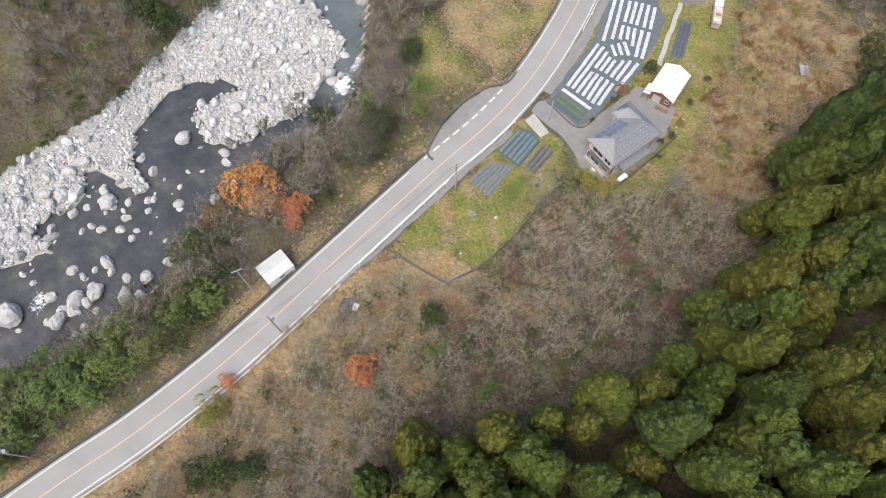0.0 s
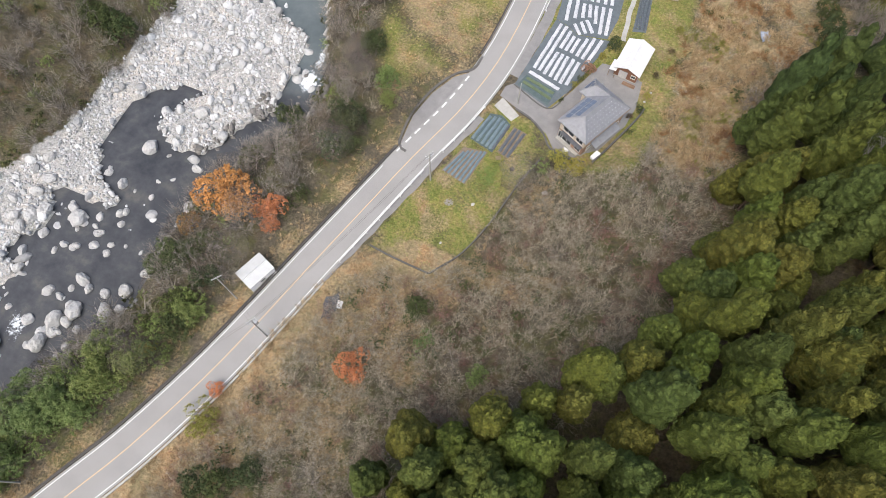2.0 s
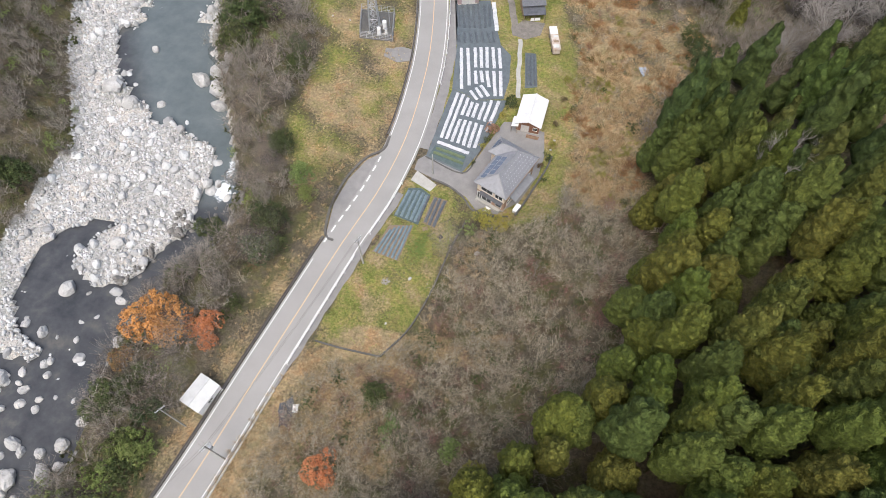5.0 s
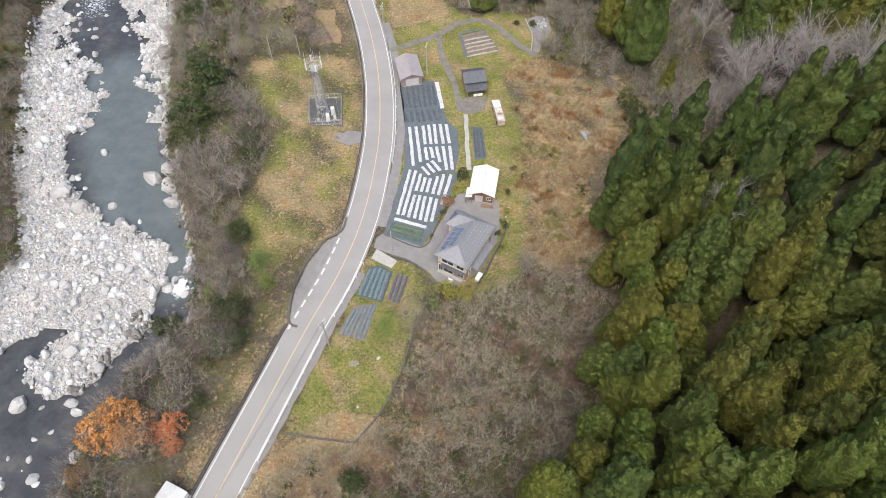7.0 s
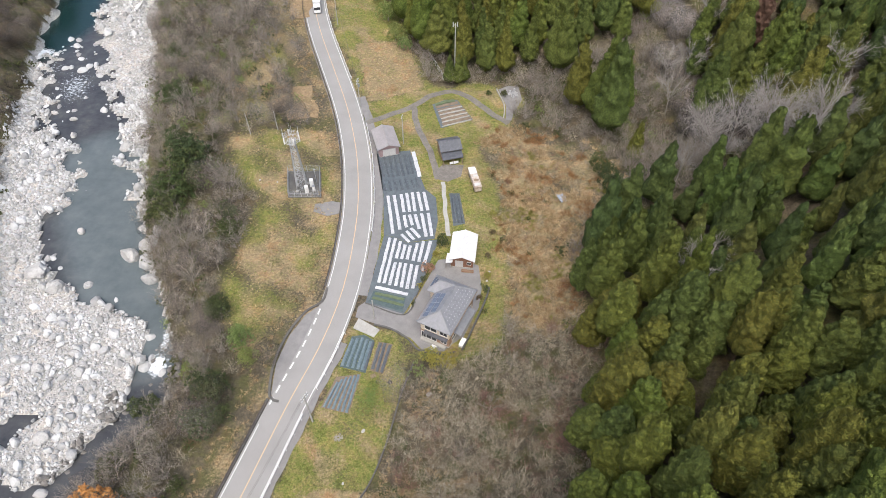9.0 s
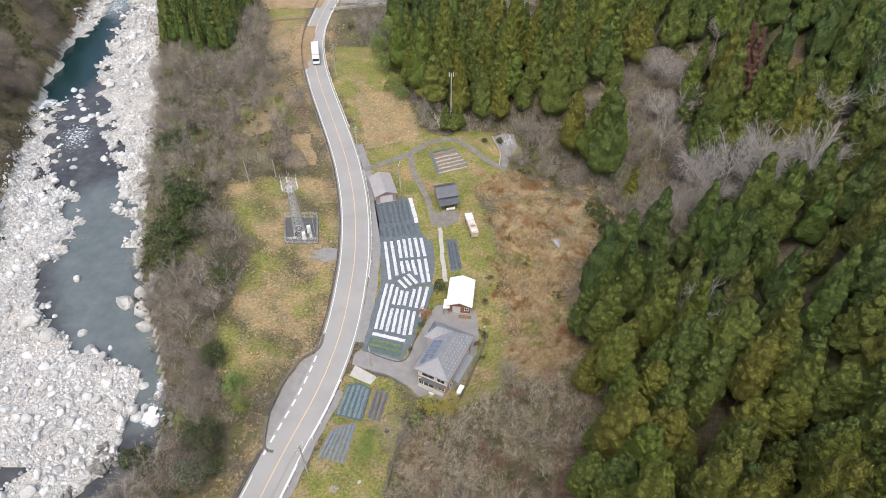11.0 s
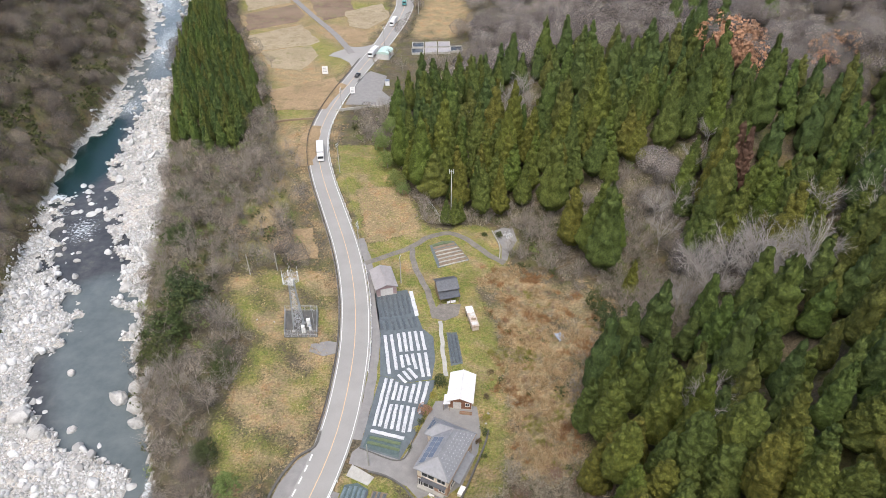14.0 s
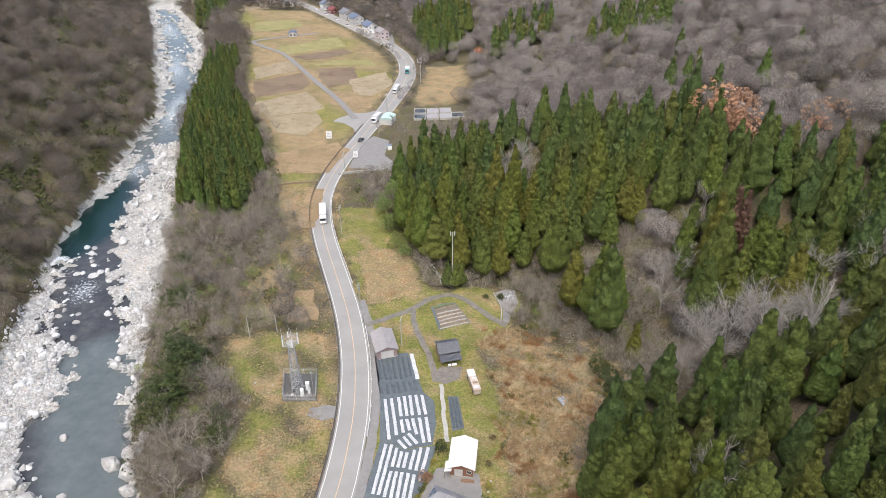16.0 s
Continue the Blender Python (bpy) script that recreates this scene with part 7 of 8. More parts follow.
def taken(x, y):
    """Where no tree stands."""
    t = away(ROAD_LINE, x, y) < 7.5
    t |= any_of((MEADOW, LAWN, YARD, TAN_FIELD, HOMESTEAD, RIGHT_FIELD, CAR_PARK), x, y)
    return t | ((x < lerp(BANK_R, y) + 0.5) & (x > lerp(BANK_L, y) - 0.5))


def in_sight(x, y):
    """Near enough to the overlooked part of the valley."""
    return (x < 0.71 * np.maximum(y, 0) + 50) & (x > -0.72 * np.maximum(y, 0) - 92) & (y > np.where(x > -12, -15, -48))


def scatter(x0, y0, x1, y1, gap):
    """Points about gap metres apart, on a shaken grid."""
    xs, ys = np.meshgrid(np.arange(x0, x1, gap), np.arange(y0, y1, gap))
    xs = xs + (np.arange(xs.shape[0]) % 2)[:, None] * gap / 2
    shake = 0.75 if gap > 2 else 1.5
    x = xs.ravel() + (rng.random(xs.size) - 0.5) * gap * shake
    y = ys.ravel() + (rng.random(xs.size) - 0.5) * gap * shake
    return x, y, height(x, y)


def spin(x, y, z, s, sz=None, lean=0.0):
    return np.array(Matrix.LocRotScale((x, y, z), Euler((rng.normal() * lean, rng.normal() * lean, rng.random() * 6.283)), (s, s, sz or s)))


def put_tree(name, x, y, s, crown, trunk, label, group="", category="tree", sz=None, lean=0.02, z=None):
    e = new(name)
    e.empty_display_size = 0.3
    e.matrix_world = Matrix(spin(x, y, float(height(x, y)) if z is None else z, s, sz, lean))
    tagged(e, label, category, group)
    if trunk:
        part("trunk", trunk, None, e)
    part("crown" if trunk else "bough", crown, None, e)
    return e


def stuff(name, heap, mat, label, category):
    return tagged(new(name, heap.mesh(name, mat, name in ("cedar_wood", "bare_wood", "pale_bare_wood", "bank_crowns"))), label, category, kind="stuff")


# cedar plantations
near_count, mid_count, far_cedars = 0, 0, Heap()
def ring_of(wood, lo, hi):
    """The points whose distance from the plan's origin lies between two bounds."""
    d = np.hypot(wood[0], wood[1])
    return [q[(d >= lo) & (d < hi)] for q in wood]


woods = [ring_of(scatter(-25, -40, 200, 90, 4.7), 0, 72), ring_of(scatter(-25, -40, 200, 90, 6.0), 72, 900), scatter(-25, 90, 200, 310, 6.9)]
x, y, zg = [np.concatenate(q) for q in zip(*woods)]
keep = any_of((CEDAR_R, CEDAR_M, CEDAR_N), x, y) & ~any_of(CLEARINGS + [GROVE], x, y) & ~taken(x, y) & in_sight(x, y)
for i in np.argsort(np.hypot(x, y)):
    if not keep[i]:
        continue
    s = 0.76 + 0.4 * rng.random() ** 1.6
    front = y[i] > 88 and mid_count < 102 and (inside(CEDAR_M, x[i], y[i]) and y[i] < 222 or inside(CEDAR_N, x[i], y[i]) and x[i] < 92)
    if front or -16 < y[i] <= 88 and near_count < 186:
        round_top = math.hypot(x[i], y[i]) < 66 + 14 * rng.random()
        c, t = (CEDARS if round_top else POINTED)[int(rng.integers(6))]
        s = s * (0.86 if round_top else 1.02 if y[i] > 88 else 0.96)
        put_tree("cedar_tree", x[i], y[i], s, c, t, "tall dense green cedar on the wooded slope", "cedars of the plantation", z=zg[i], sz=(s if y[i] > 88 else 0.86) * (0.74 + 0.5 * rng.random()))
        near_count, mid_count = near_count + (not front), mid_count + bool(front)
    else:
        far_cedars.add(*(LOW_POINT if y[i] > 88 else LOW_ROUND)[int(rng.integers(4))], spin(x[i], y[i], zg[i], s * (1.0 if y[i] > 88 else 0.84), s * (0.78 + 0.4 * rng.random())))
for k, (px, py, s) in enumerate(((35.5, 143, 1.1), (39.5, 137, 1.2), (41.5, 131.5, 1.2), (45.5, 138, 1.0), (46.5, 121, 0.6))):
    put_tree("cedar_tree", px, py, s, *POINTED[k % 5], "tall pointed green cedar standing by itself in the brush", "cedars of the plantation", sz=s * 1.1)
x, y, zg = scatter(-156, 190, -60, 430, 4.3)
for i in np.flatnonzero(inside(CEDAR_W, x, y) & (x > lerp(BANK_R, y) + 2)):
    s = 0.48 + 0.16 * rng.random()
    far_cedars.add(*LOW_POINT[int(rng.integers(4))], spin(x[i], y[i], zg[i], s, s * (0.95 + 0.3 * rng.random())))
# stands on the far slopes
for poly, gap, size in STANDS:
    px, py = [p[0] for p in poly], [p[1] for p in poly]
    x, y, zg = scatter(min(px), min(py), max(px), max(py), gap)
    for i in np.flatnonzero(inside(poly, x, y) & ~taken(x, y) & (rng.random(len(x)) < 0.85)):
        s = size * (0.75 + 0.4 * rng.random())
        far_cedars.add(*LOW_POINT[int(rng.integers(4))], spin(x[i], y[i], zg[i], s))
for _ in range(26):
    px, py = 60 + 150 * rng.random(), 225 + 130 * rng.random()
    s = 0.5 + 0.4 * rng.random()
    far_cedars.add(*LOW_POINT[int(rng.integers(4))], spin(px, py, float(height(px, py)), s))
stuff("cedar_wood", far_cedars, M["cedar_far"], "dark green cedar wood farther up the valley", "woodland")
for px, py in ((80.5, 157.5), (83.5, 155.5)):
    put_tree("dead_cedar", px, py, 1.1, cedar_crown(int(px), 22, 5.0, 26, 30, 0.7, 1.1, 0.8, 0.15).mesh("crown", M["rust"]), POINTED[0][1], "dead cedar with rust-brown needles among green ones")

# pale bare grove on the slope and single bare trees
for px, py, s in ((58.5, 113.8, 0.9), (63.2, 111.4, 1.05), (64.9, 102.9, 1.0), (70.7, 101.8, 1.0), (75.5, 104.1, 1.05), (68.2, 107.7, 1.1), (56.8, 104.2, 0.85), (71.7, 117.9, 0.95), (51, 104, 0.7), (79, 110, 0.9),
                  (61, 119, 0.8), (26, 218, 0.75), (30, 222, 0.7), (24, 228, 0.75), (31, 232, 0.7), (7.5, 222, 0.6), (29.5, 234, 0.6), (59, 140, 0.8), (66, 152, 0.8), (72, 163, 0.8), (60, 150, 0.7), (78, 170, 0.7), (46.8, 73.5, 0.75), (44.5, 70.7, 0.7), (66, 97, 0.8), (88, 124, 0.9), (100, 127, 0.9), (94, 116, 0.9)):
    put_tree("bare_tree", px, py, s * 1.22, PALE_MESH[int(rng.integers(4))], None, "pale leafless broad-crowned tree on the slope", "bare trees")
for px, py, s in ((-53.3, 45.7, 1.0), (-55.5, 51.0, 0.9), (-54.7, 56, 0.9), (-62, 9.4, 0.8), (-63.2, 4.2, 0.9), (-50.6, 29.5, 0.7), (-68.3, 0, 0.8), (-54.2, 83.8, 1.0), (-49.9, 88.4, 0.9), (-59, 82, 0.9),
                  (-55.0, 114.8, 0.9), (-51.2, 108.2, 0.8), (-57.8, 94.0, 1.1), (-53.9, 95.5, 1.0), (-72.6, 145.1, 1.0), (-81.7, 165.5, 1.0), (-62, 132.7, 0.9), (-57.1, 42.6, 0.9), (-61, 98, 1.1), (-66, 110, 1.0),
                  (-7, 20, 0.6), (3, 44, 0.6), (8, 52, 0.6), (-18.5, -4.3, 0.8), (12, 60, 0.55), (18, 52, 0.6), (-79.5, 289.5, 0.8), (-70, 186, 0.9), (-75, 180, 0.9), (-31, 287, 0.8), (-24, 296, 0.9), (-18, 283, 0.9), (28, 150, 0.7), (34, 122, 0.6)):
    put_tree("bare_tree", px, py, s, BARE_MESH[int(rng.integers(4))], None, "leafless grey tree with spreading branches", "bare trees", lean=0.08)

# evergreens, bamboo and maples that stand out
for px, py, s in ((-64.2, 121.9, 1.7), (-62.5, 116.5, 1.6), (-66.5, 104.8, 1.4), (-64.5, 110, 1.5), (-69, 113, 1.2), (-68, 128, 1.3), (-76, 150, 1.3), (-60, 60, 0.9), (-53, 19, 0.8), (-50.0, 99.2, 0.9), (-47.1, 78.4, 0.8), (-44.9, 57.2, 1.0), (-44.5, 51.5, 1.0), (-60.4, 20.8, 1.0), (-57.7, 23.4, 0.9), (-63.6, 18.0, 0.9),
                  (-59.0, 45.1, 0.7), (-46.0, 39.9, 0.5), (-43.4, 59.5, 0.9), (-42.1, 53.4, 0.8), (-47.4, 76.4, 0.8), (-104.6, 64.4, 1.2), (-108, 63, 1.2), (-33.3, -10.3, 0.9), (-29.6, -7.5, 0.8), (-36.3, -12.7, 0.8),
                  (21.5, 45.8, 0.6), (-83.1, 174.9, 0.9), (38.1, 108.5, 1.0), (36.8, 113.9, 0.9), (-16.2, 27.6, 0.75), (-54.8, 8.3, 0.9), (-57, 12.8, 0.8), (-0.8, 96.3, 0.5), (16.6, 153.6, 0.35), (12.5, 153.8, 0.3), (-51, 104.5, 0.8)):
    put_tree("evergreen_bush", px, py, s * 1.4, EVER_MESH[int(rng.integers(3))], BUSH_TRUNK, "dense dark green evergreen bush", "evergreen bushes", "bush", lean=0.06)
for px, py, s, k in ((8.6, 83.6, 0.3, 0), (7.6, 81.2, 0.28, 1), (9.4, 87, 0.35, 2), (8.2, 77.5, 0.22, 0), (9.6, 92.6, 0.3, 1), (-5.2, 84.4, 0.24, 2), (-4.4, 86.6, 0.26, 0), (-3.4, 89.6, 0.24, 1), (-2.2, 93.2, 0.3, 2), (-6.6, 79.6, 0.18, 0), (10.8, 100, 0.3, 1), (11.5, 106, 0.35, 2)):
    put_tree("garden_shrub", px, py, s, MAPLE_MESH[k].mesh("crown", M[("evergreen", "brush", "yellow")[k]]), BUSH_TRUNK, ("clipped dark green garden shrub", "brown leafy garden shrub by the yard", "yellow-green garden shrub by the yard")[k], "garden shrubs", "shrub")
for px, py, s in ((-66.4, -9.0, 1.0), (-60.8, -4.0, 1.0), (-68.7, -14.5, 1.1), (-61.8, -9.9, 0.9), (-67.7, -20.0, 1.0), (-57.4, -0.8, 0.9), (-74, -9.8, 1.0), (-65.6, -12.8, 1.0), (-67, -25.4, 1.0), (-72, -18, 1.1),
                  (-64, 0, 0.8), (-77, -16, 1.0), (-73, -26, 1.0), (-40.9, 69.8, 0.8), (-39.2, 66.3, 0.6), (-15.9, 182.9, 0.9), (-20.6, 219.6, 1.1), (-21, 207.5, 1.0), (-19, 195, 1.0), (-52.6, 11.8, 0.7), (-13, 177, 0.7)):
    put_tree("bamboo_clump", px, py, s * 1.45, BAMBOO[int(rng.integers(3))], BUSH_TRUNK, "light green feathery bamboo clump", "bamboo clumps", "bamboo", lean=0.1)
for px, py, s, mat in ((-59.5, 33.5, 1.1, "maple"), (-57.0, 35.5, 1.0, "maple"), (-55.0, 32.8, 0.75, "maple"), (-48.5, 36.2, 0.72, "red_maple"), (-50.8, 34.4, 0.55, "red_maple"), (-48.0, 32.4, 0.45, "red_maple"),
                       (-63.5, 26.9, 0.6, "dull_maple"), (-64.5, 30, 0.5, "dull_maple"), (-22.0, 13.3, 0.7, "red_maple"), (-42.0, 2.2, 0.35, "red_maple"), (-41.4, -2.4, 0.5, "yellow"), (-43.0, -4.1, 0.45, "yellow"),
                       (-1.5, 65.3, 0.5, "yellow"), (0.6, 64.9, 0.45, "yellow"), (2.2, 15.7, 0.5, "yellow"), (-1.8, 18.9, 0.5, "bamboo"), (-12.2, 21.1, 0.4, "bamboo"), (97, 210, 2.3, "dull_red"), (102, 212, 1.9, "dull_red"), (99, 206, 1.8, "dull_red"), (64.7, 421.9, 1.2, "red_maple"),
                       (23.1, 407.7, 0.9, "red_maple"), (124, 199.7, 1.3, "dull_red"), (119, 196, 1.0, "dull_red"), (-56.8, 3.5, 0.4, "yellow"), (-4.2, 89, 0.4, "dull_red")):
    put_tree("maple_tree" if "maple" in mat or "red" in mat else "leafy_bush", px, py, s * 1.45, MAPLE_MESH[int(rng.integers(3))].mesh("crown", M[mat]), BUSH_TRUNK,
             {"maple": "orange-leaved autumn maple on the river bank", "red_maple": "red-orange autumn maple among bare brush", "dull_maple": "fading orange-brown maple above the river", "dull_red": "rust-red autumn tree on the slope",
              "yellow": "yellow-green leafy bush at the scrub's edge", "bamboo": "fresh green leafy bush in the scrub"}[mat], "", "tree" if "maple" in mat or "red" in mat else "bush", lean=0.05)

# bare scrub on the near slope, saplings on the banks, far woods
scrub, sap, fuzz, green, low, red, feather, pale, crowns = [Heap() for _ in range(9)]
x, y, zg = scatter(-66, -48, 40, 74, 1.5)
for i in np.flatnonzero(inside(SCRUB, x, y) & ~taken(x, y)):
    k = rng.random()
    if k < 0.13 or (wobble(x[i], y[i], 9, 3) > 0.55 and k < 0.6):
        red.add(*SHRUB[int(rng.integers(7))], spin(x[i], y[i], zg[i], 0.5 + 0.6 * rng.random(), lean=0.15))
    elif k < 0.85:
        scrub.add(*SHRUB[int(rng.integers(7))], spin(x[i], y[i], zg[i], 0.6 + 0.7 * rng.random(), lean=0.15))
    elif k < 0.93:
        low.add(*SMALL_BUSH[int(rng.integers(4))], spin(x[i], y[i], zg[i], 0.8 + 0.9 * rng.random()))
x, y, zg = scatter(-160, -48, 60, 300, 3.1)
xl, xr, xf = lerp(BANK_L, y), lerp(BANK_R, y), lerp(FOOT, y)
keep = ~taken(x, y) & ~any_of(WOODS + (SCRUB, SCRUB_TAN, FAR_GRASS), x, y) & in_sight(x, y)
bank = (x > xr) & (x < xf) & (y < 300)
keep &= bank | ((x > xf) & (y > 66) & (y < 175) & (x < 60)) | ((x < xl) & (y < 150) & (x > xl - 45))
keep &= ~(bank & (away(ROAD_LINE, x, y) < 13) & (rng.random(len(x)) < 0.75))
for i in np.flatnonzero(keep):
    k = rng.random() * (1.0 if x[i] > xl[i] else 0.85) + (0 if x[i] > xl[i] else 0.15)
    if k < 0.14 and x[i] < 0:
        crowns.add(*BANK_CROWN[int(rng.integers(5))], spin(x[i], y[i], zg[i], 0.55 + 0.55 * rng.random(), lean=0.1))
    elif k < 0.54:
        sap.add(*SAPLING[int(rng.integers(6))], spin(x[i], y[i], zg[i], 0.65 + 0.55 * rng.random(), lean=0.12))
    elif k < 0.76:
        green.add(*LOW_BUSH[int(rng.integers(4))], spin(x[i], y[i], zg[i], 0.35 + 0.5 * rng.random()))
    elif k < 0.84:
        feather.add(*FEATHER[int(rng.integers(4))], spin(x[i], y[i], zg[i], 0.5 + 0.5 * rng.random()))
    else:
        scrub.add(*SHRUB[int(rng.integers(7))], spin(x[i], y[i], zg[i], 0.8 + 0.6 * rng.random()))
x, y, zg = scatter(-430, -48, 330, 660, 5.0)
xl, xr, xf = lerp(BANK_L, y), lerp(BANK_R, y), lerp(FOOT, y)
keep = ~taken(x, y) & ~any_of(WOODS + (SCRUB, SCRUB_TAN, FAR_GRASS), x, y) & in_sight(x, y)
keep &= ((x < xl) & (x > xl - 190) & ((y >= 150) | (x < xl - 45))) | ((x > xf) & ((y > 175) | (x > 60))) | ((x > xr) & (x < xf) & (y > 300))
keep &= (y < 350) | (rng.random(len(x)) < 0.62)
for i in np.flatnonzero(keep):
    k = rng.random()
    patch = wobble(x[i], y[i], 26, 4) + 0.5 * wobble(x[i], y[i], 9, 2)
    dark = ((0.6 if patch > 0.0 else 0.2) if xl[i] - x[i] < 50 and 140 < y[i] < 420 else (0.3 if patch > 0.6 else 0.03)) if x[i] < xl[i] else 0.06
    if k < dark:
        green.add(*LOW_BUSH[int(rng.integers(4))], spin(x[i], y[i], zg[i], 0.7 + 0.7 * rng.random()))
    elif k < 0.94:
        (pale if x[i] > xf[i] else fuzz).add(*FAR_BARE[int(rng.integers(6))], spin(x[i], y[i], zg[i], 0.7 + 0.5 * rng.random()))
x, y, zg = scatter(-84, -46, -48, 18, 2.3)
grove = [(-84, -46), (-70, -46), (-62, -26), (-55, -7), (-51, 8), (-51, 14), (-58, 15), (-64, 4), (-76, -8), (-84, -24)]
for i in np.flatnonzero(inside(grove, x, y) & (away(ROAD_LINE, x, y) > 8) & (x > lerp(BANK_R, y) + 1)):
    if rng.random() < 0.75:
        feather.add(*FEATHER[int(rng.integers(4))], spin(x[i], y[i], zg[i], 0.7 + 0.6 * rng.random(), lean=0.15))
stuff("bamboo_thicket", feather, M["bamboo"], "feathery light green bamboo and leafy bushes on the bank", "bamboo")
x, y, zg = scatter(8, 66, 46, 136, 2.2)
for i in np.flatnonzero(inside(SCRUB_TAN, x, y)):
    k = rng.random()
    if k < 0.1:
        red.add(*SHRUB[int(rng.integers(7))], spin(x[i], y[i], zg[i], 0.35 + 0.4 * rng.random(), lean=0.15))
    elif k < 0.34:
        scrub.add(*SHRUB[int(rng.integers(7))], spin(x[i], y[i], zg[i], 0.4 + 0.4 * rng.random(), lean=0.15))
    elif k < 0.38:
        low.add(*SMALL_BUSH[int(rng.integers(4))], spin(x[i], y[i], zg[i], 0.6 + 0.6 * rng.random()))
x, y, zg = scatter(-20, 88, 110, 262, 2.6)
edge = np.minimum(np.minimum(away(CEDAR_M + CEDAR_M[:1], x, y), away(CEDAR_N + CEDAR_N[:1], x, y)), away(CEDAR_R[:16], x, y))
for i in np.flatnonzero((((edge < 4.5) & (y < 205)) | any_of(CLEARINGS + [GROVE], x, y)) & ~taken(x, y)):
    k = rng.random()
    if k < 0.45:
        scrub.add(*SHRUB[int(rng.integers(7))], spin(x[i], y[i], zg[i], 0.7 + 0.7 * rng.random(), lean=0.15))
    elif k < 0.75:
        sap.add(*SAPLING[int(rng.integers(6))], spin(x[i], y[i], zg[i], 0.5 + 0.5 * rng.random(), lean=0.12))
    elif k < 0.85:
        green.add(*LOW_BUSH[int(rng.integers(4))], spin(x[i], y[i], zg[i], 0.3 + 0.35 * rng.random()))
stuff("red_brush", red, M["red_twig"], "reddish leafless brush on the slope", "brush")
stuff("bare_scrub", scrub, M["twig"], "dense leafless brush on the slope", "brush")
stuff("bank_saplings", sap, M["bark"], "leafless saplings and brush on the banks", "brush")
stuff("pale_bare_wood", pale, M["pale_fuzz"], "pale grey leafless woods on the hillside", "woodland")
stuff("bank_crowns", crowns, M["bank_fuzz"], "rounded grey leafless crowns on the river bank", "woodland")
stuff("bare_wood", fuzz, M["wood_fuzz"], "leafless grey-brown woods on the valley sides", "woodland")
stuff("evergreen_scrub", green, M["evergreen"], "dark evergreen bushes among the bare woods", "bushes")
stuff("low_bushes", low, M["evergreen"], "small green bushes in the dry brush", "bushes")

# dry grass and meadow tussocks
straw, grass, rusty, olive = Heap(), Heap(), Heap(), Heap()
x, y, zg = scatter(6, 62, 48, 146, 1.0)
near_x, near_y = x + 2.2 * wobble(x, y, 4, 7), y + 2.2 * wobble(x, y, 4, 3)
for i in np.flatnonzero(inside(SCRUB_TAN, near_x, near_y) & (wobble(x, y, 2.6, 2) + 0.8 * wobble(x, y, 7, 4) > -0.2 - 0.6 * (y < 112) + 0.5 * (x > 30))):
    drift = wobble(x[i], y[i], 8, 5) + 0.6 * wobble(x[i], y[i], 3, 1) + 0.25 * (y[i] > 114)
    heap = rusty if drift > 0.45 else (olive if drift < -0.5 else straw)
    heap.add(*STRAW[int(rng.integers(5))], spin(x[i], y[i], zg[i], 0.5 + 0.8 * rng.random() - 0.2 * (heap is olive), lean=0.3))
x, y, zg = scatter(-70, -48, 0, 230, 1.1)
rd = away(ROAD_LINE, x, y)
verge = (rd > 5.4) & (rd < 10) & ~any_of((MEADOW, YARD, TAN_FIELD, HOMESTEAD, LAY_BY), x, y)
hill = inside(SCRUB, x, y) & (x < lerp(FOOT, y) + 22) & (wobble(x, y, 7, 2) + 0.4 * wobble(x, y, 2.5, 5) > (x - lerp(FOOT, y)) / 30 - 0.35)
for i in np.flatnonzero((verge & (rng.random(len(x)) < 0.5)) | hill):
    straw.add(*STRAW[int(rng.integers(5))], spin(x[i], y[i], max(zg[i], -0.3) if verge[i] else zg[i], (0.3 if verge[i] else 0.5) + 0.45 * rng.random(), lean=0.25))
x, y, zg = scatter(-37, 192, -18, 214, 0.9)
for i in np.flatnonzero(inside(GREEN_PLOT, x, y)):
    grass.add(*GRASS[int(rng.integers(4))], spin(x[i], y[i], max(zg[i], -0.02), 0.6 + 0.8 * rng.random()))
x, y, zg = scatter(-66, 30, 14, 206, 0.95)
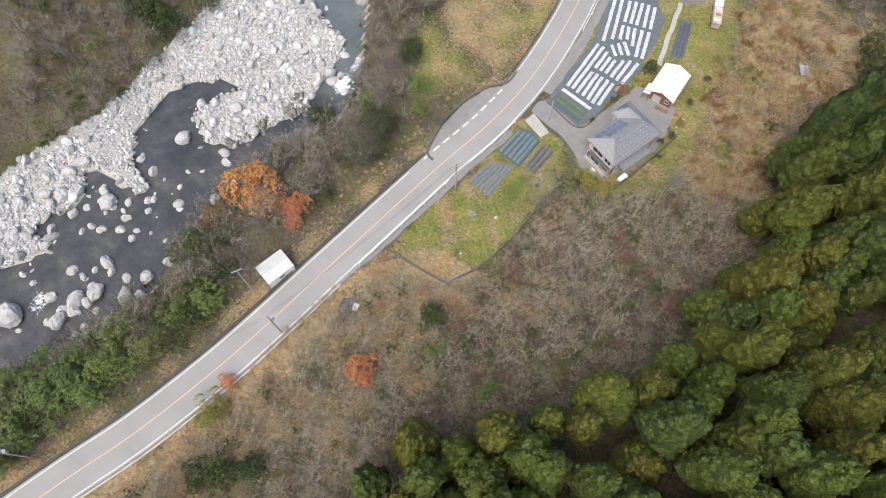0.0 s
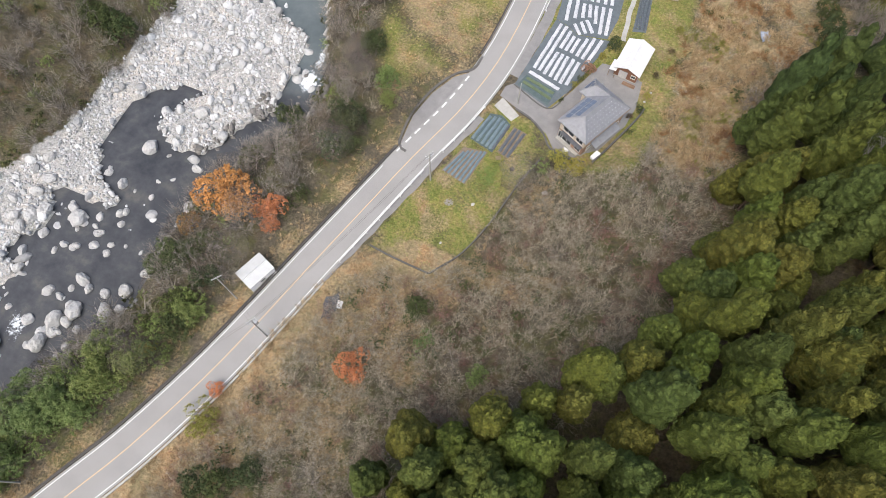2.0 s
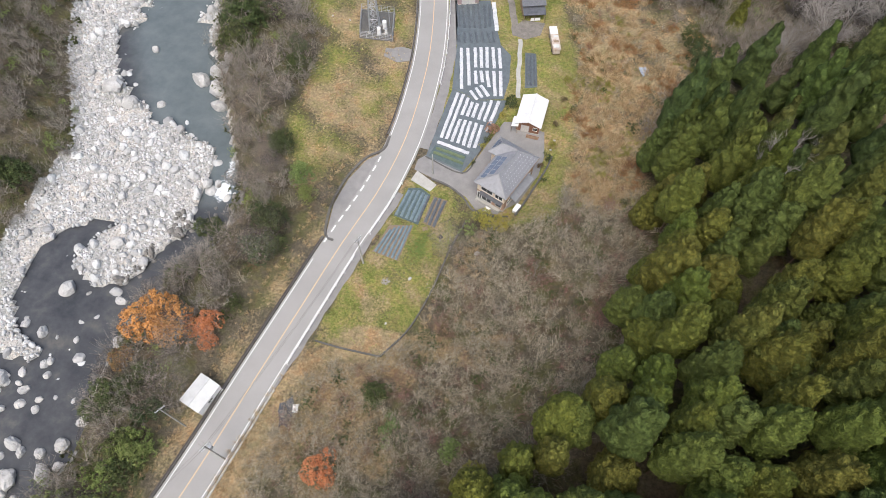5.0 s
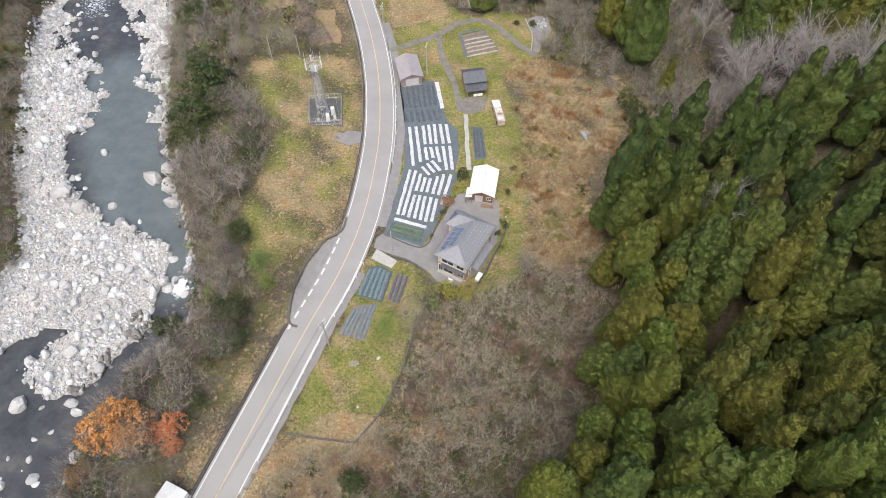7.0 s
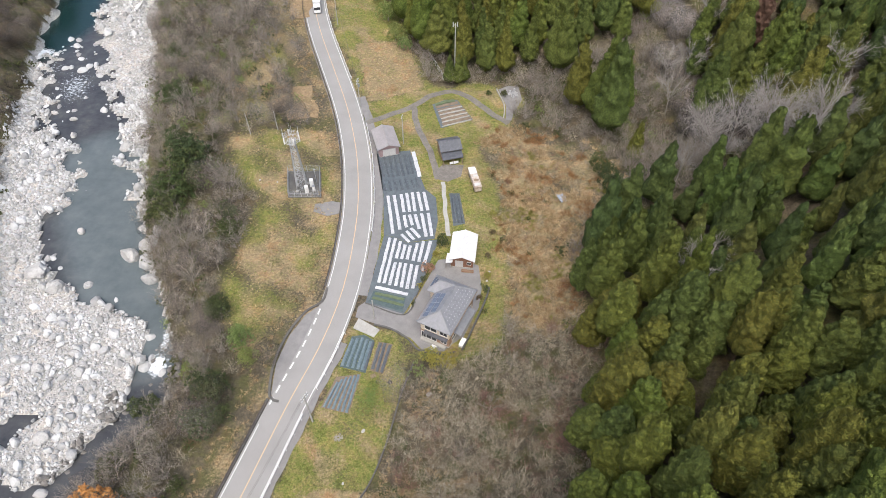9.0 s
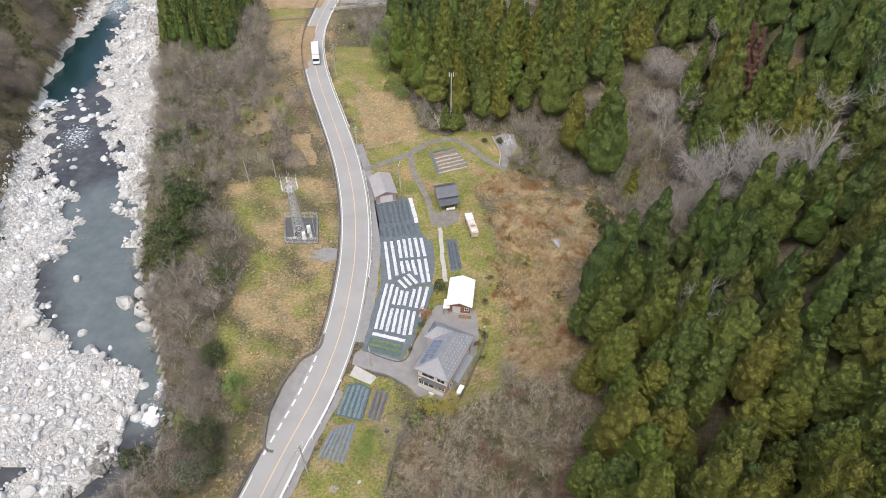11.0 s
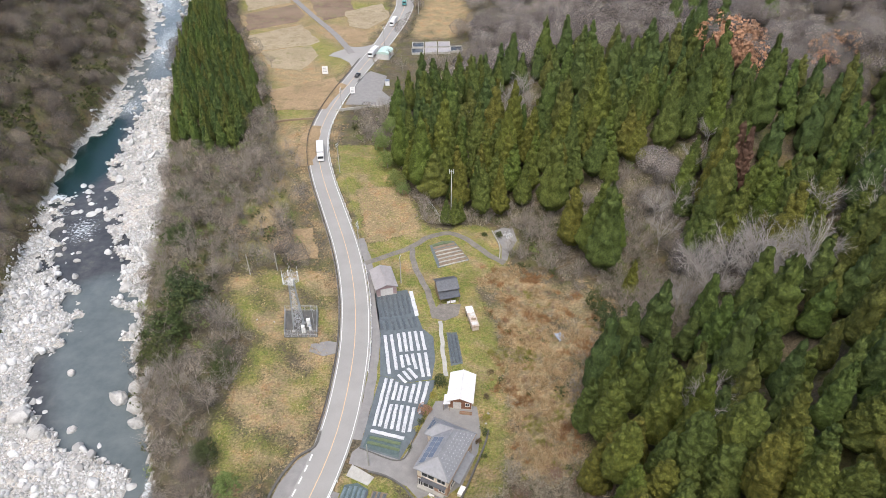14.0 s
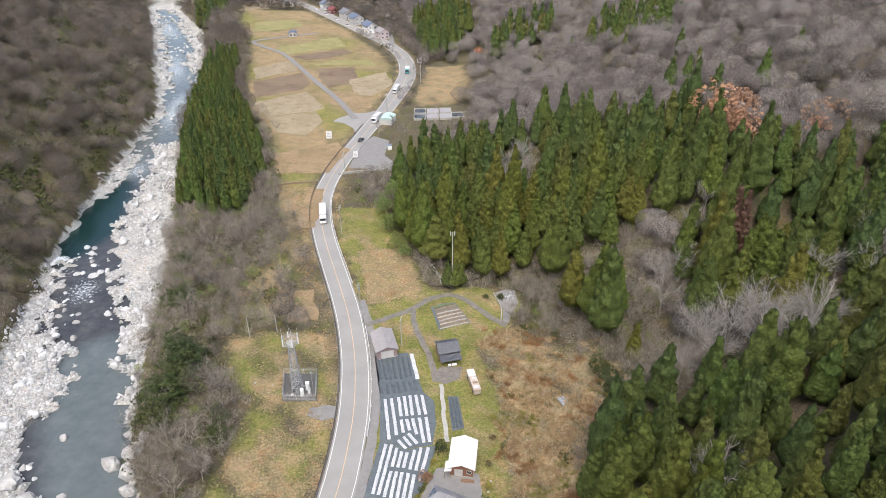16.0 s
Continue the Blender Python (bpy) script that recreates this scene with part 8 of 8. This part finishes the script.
dry = any_of((LAWN, OPEN_BANK, TAN_FIELD), x, y) & (away(ROAD_LINE, x, y) > 5.5) & (wobble(x, y, 3, 1) > -0.2) & (rng.random(len(x)) < 0.4)
for i in np.flatnonzero(dry):
    straw.add(*GRASS[int(rng.integers(4))], spin(x[i], y[i], max(zg[i], -0.02), 0.6 + 1.0 * rng.random(), lean=0.2))
lawn = any_of((MEADOW, LAWN, YARD), x, y) & (away(ROAD_LINE, x, y) > 5.5) & (wobble(x, y, 4, 6) > -0.3)
PAVED = [[(-19, 82), (-19, 72), (-4, 66.5), (4, 66.5), (10, 80), (9, 99), (0, 98), (-1, 100), (-1.5, 115), (-8, 130), (-20, 140)], [(-3, 117), (6, 119), (6, 133), (-4, 133)]]
for i in np.flatnonzero(lawn & ~any_of(PAVED, x, y)):
    grass.add(*GRASS[int(rng.integers(4))], spin(x[i], y[i], max(zg[i], -0.02), 0.5 + 0.8 * rng.random()))
for px, py, s in ((1.2, 159.6, 0.5), (3.6, 159.2, 0.55), (5.4, 160.4, 0.5)):
    put_tree("cedar_tree", px, py, s, *POINTED[int(px) % 5], "young green cedar at the wood's edge", "cedars of the plantation")
BRIGHT = (-14.2, 58.0)
lush = Heap()
for _ in range(260):
    px, py = BRIGHT[0] + rng.normal() * 1.1, BRIGHT[1] + rng.normal() * 1.5
    lush.add(*GRASS[int(rng.integers(4))], spin(px, py, 0.0, 0.7 + 0.7 * rng.random()))
x, y, zg = scatter(-37, 192, -18, 214, 1.0)
for i in np.flatnonzero(inside(GREEN_PLOT, x, y) & (wobble(x, y, 4, 3) > -0.1)):
    lush.add(*GRASS[int(rng.integers(4))], spin(x[i], y[i], max(zg[i], -0.02), 0.8 + 0.9 * rng.random()))
stuff("lush_grass", lush, M["bright_grass"], "patch of bright green grass in the meadow", "grass")
stuff("rusty_grass", rusty, M["rust_straw"], "rust-brown withered grass and bracken", "grass")
stuff("olive_grass", olive, M["meadow"], "olive green rough grass in the dry slope", "grass")
stuff("dry_grass", straw, M["straw"], "tall dry straw-coloured grass", "grass")
stuff("meadow_grass", grass, M["meadow"], "short yellow-green meadow tussocks", "grass")
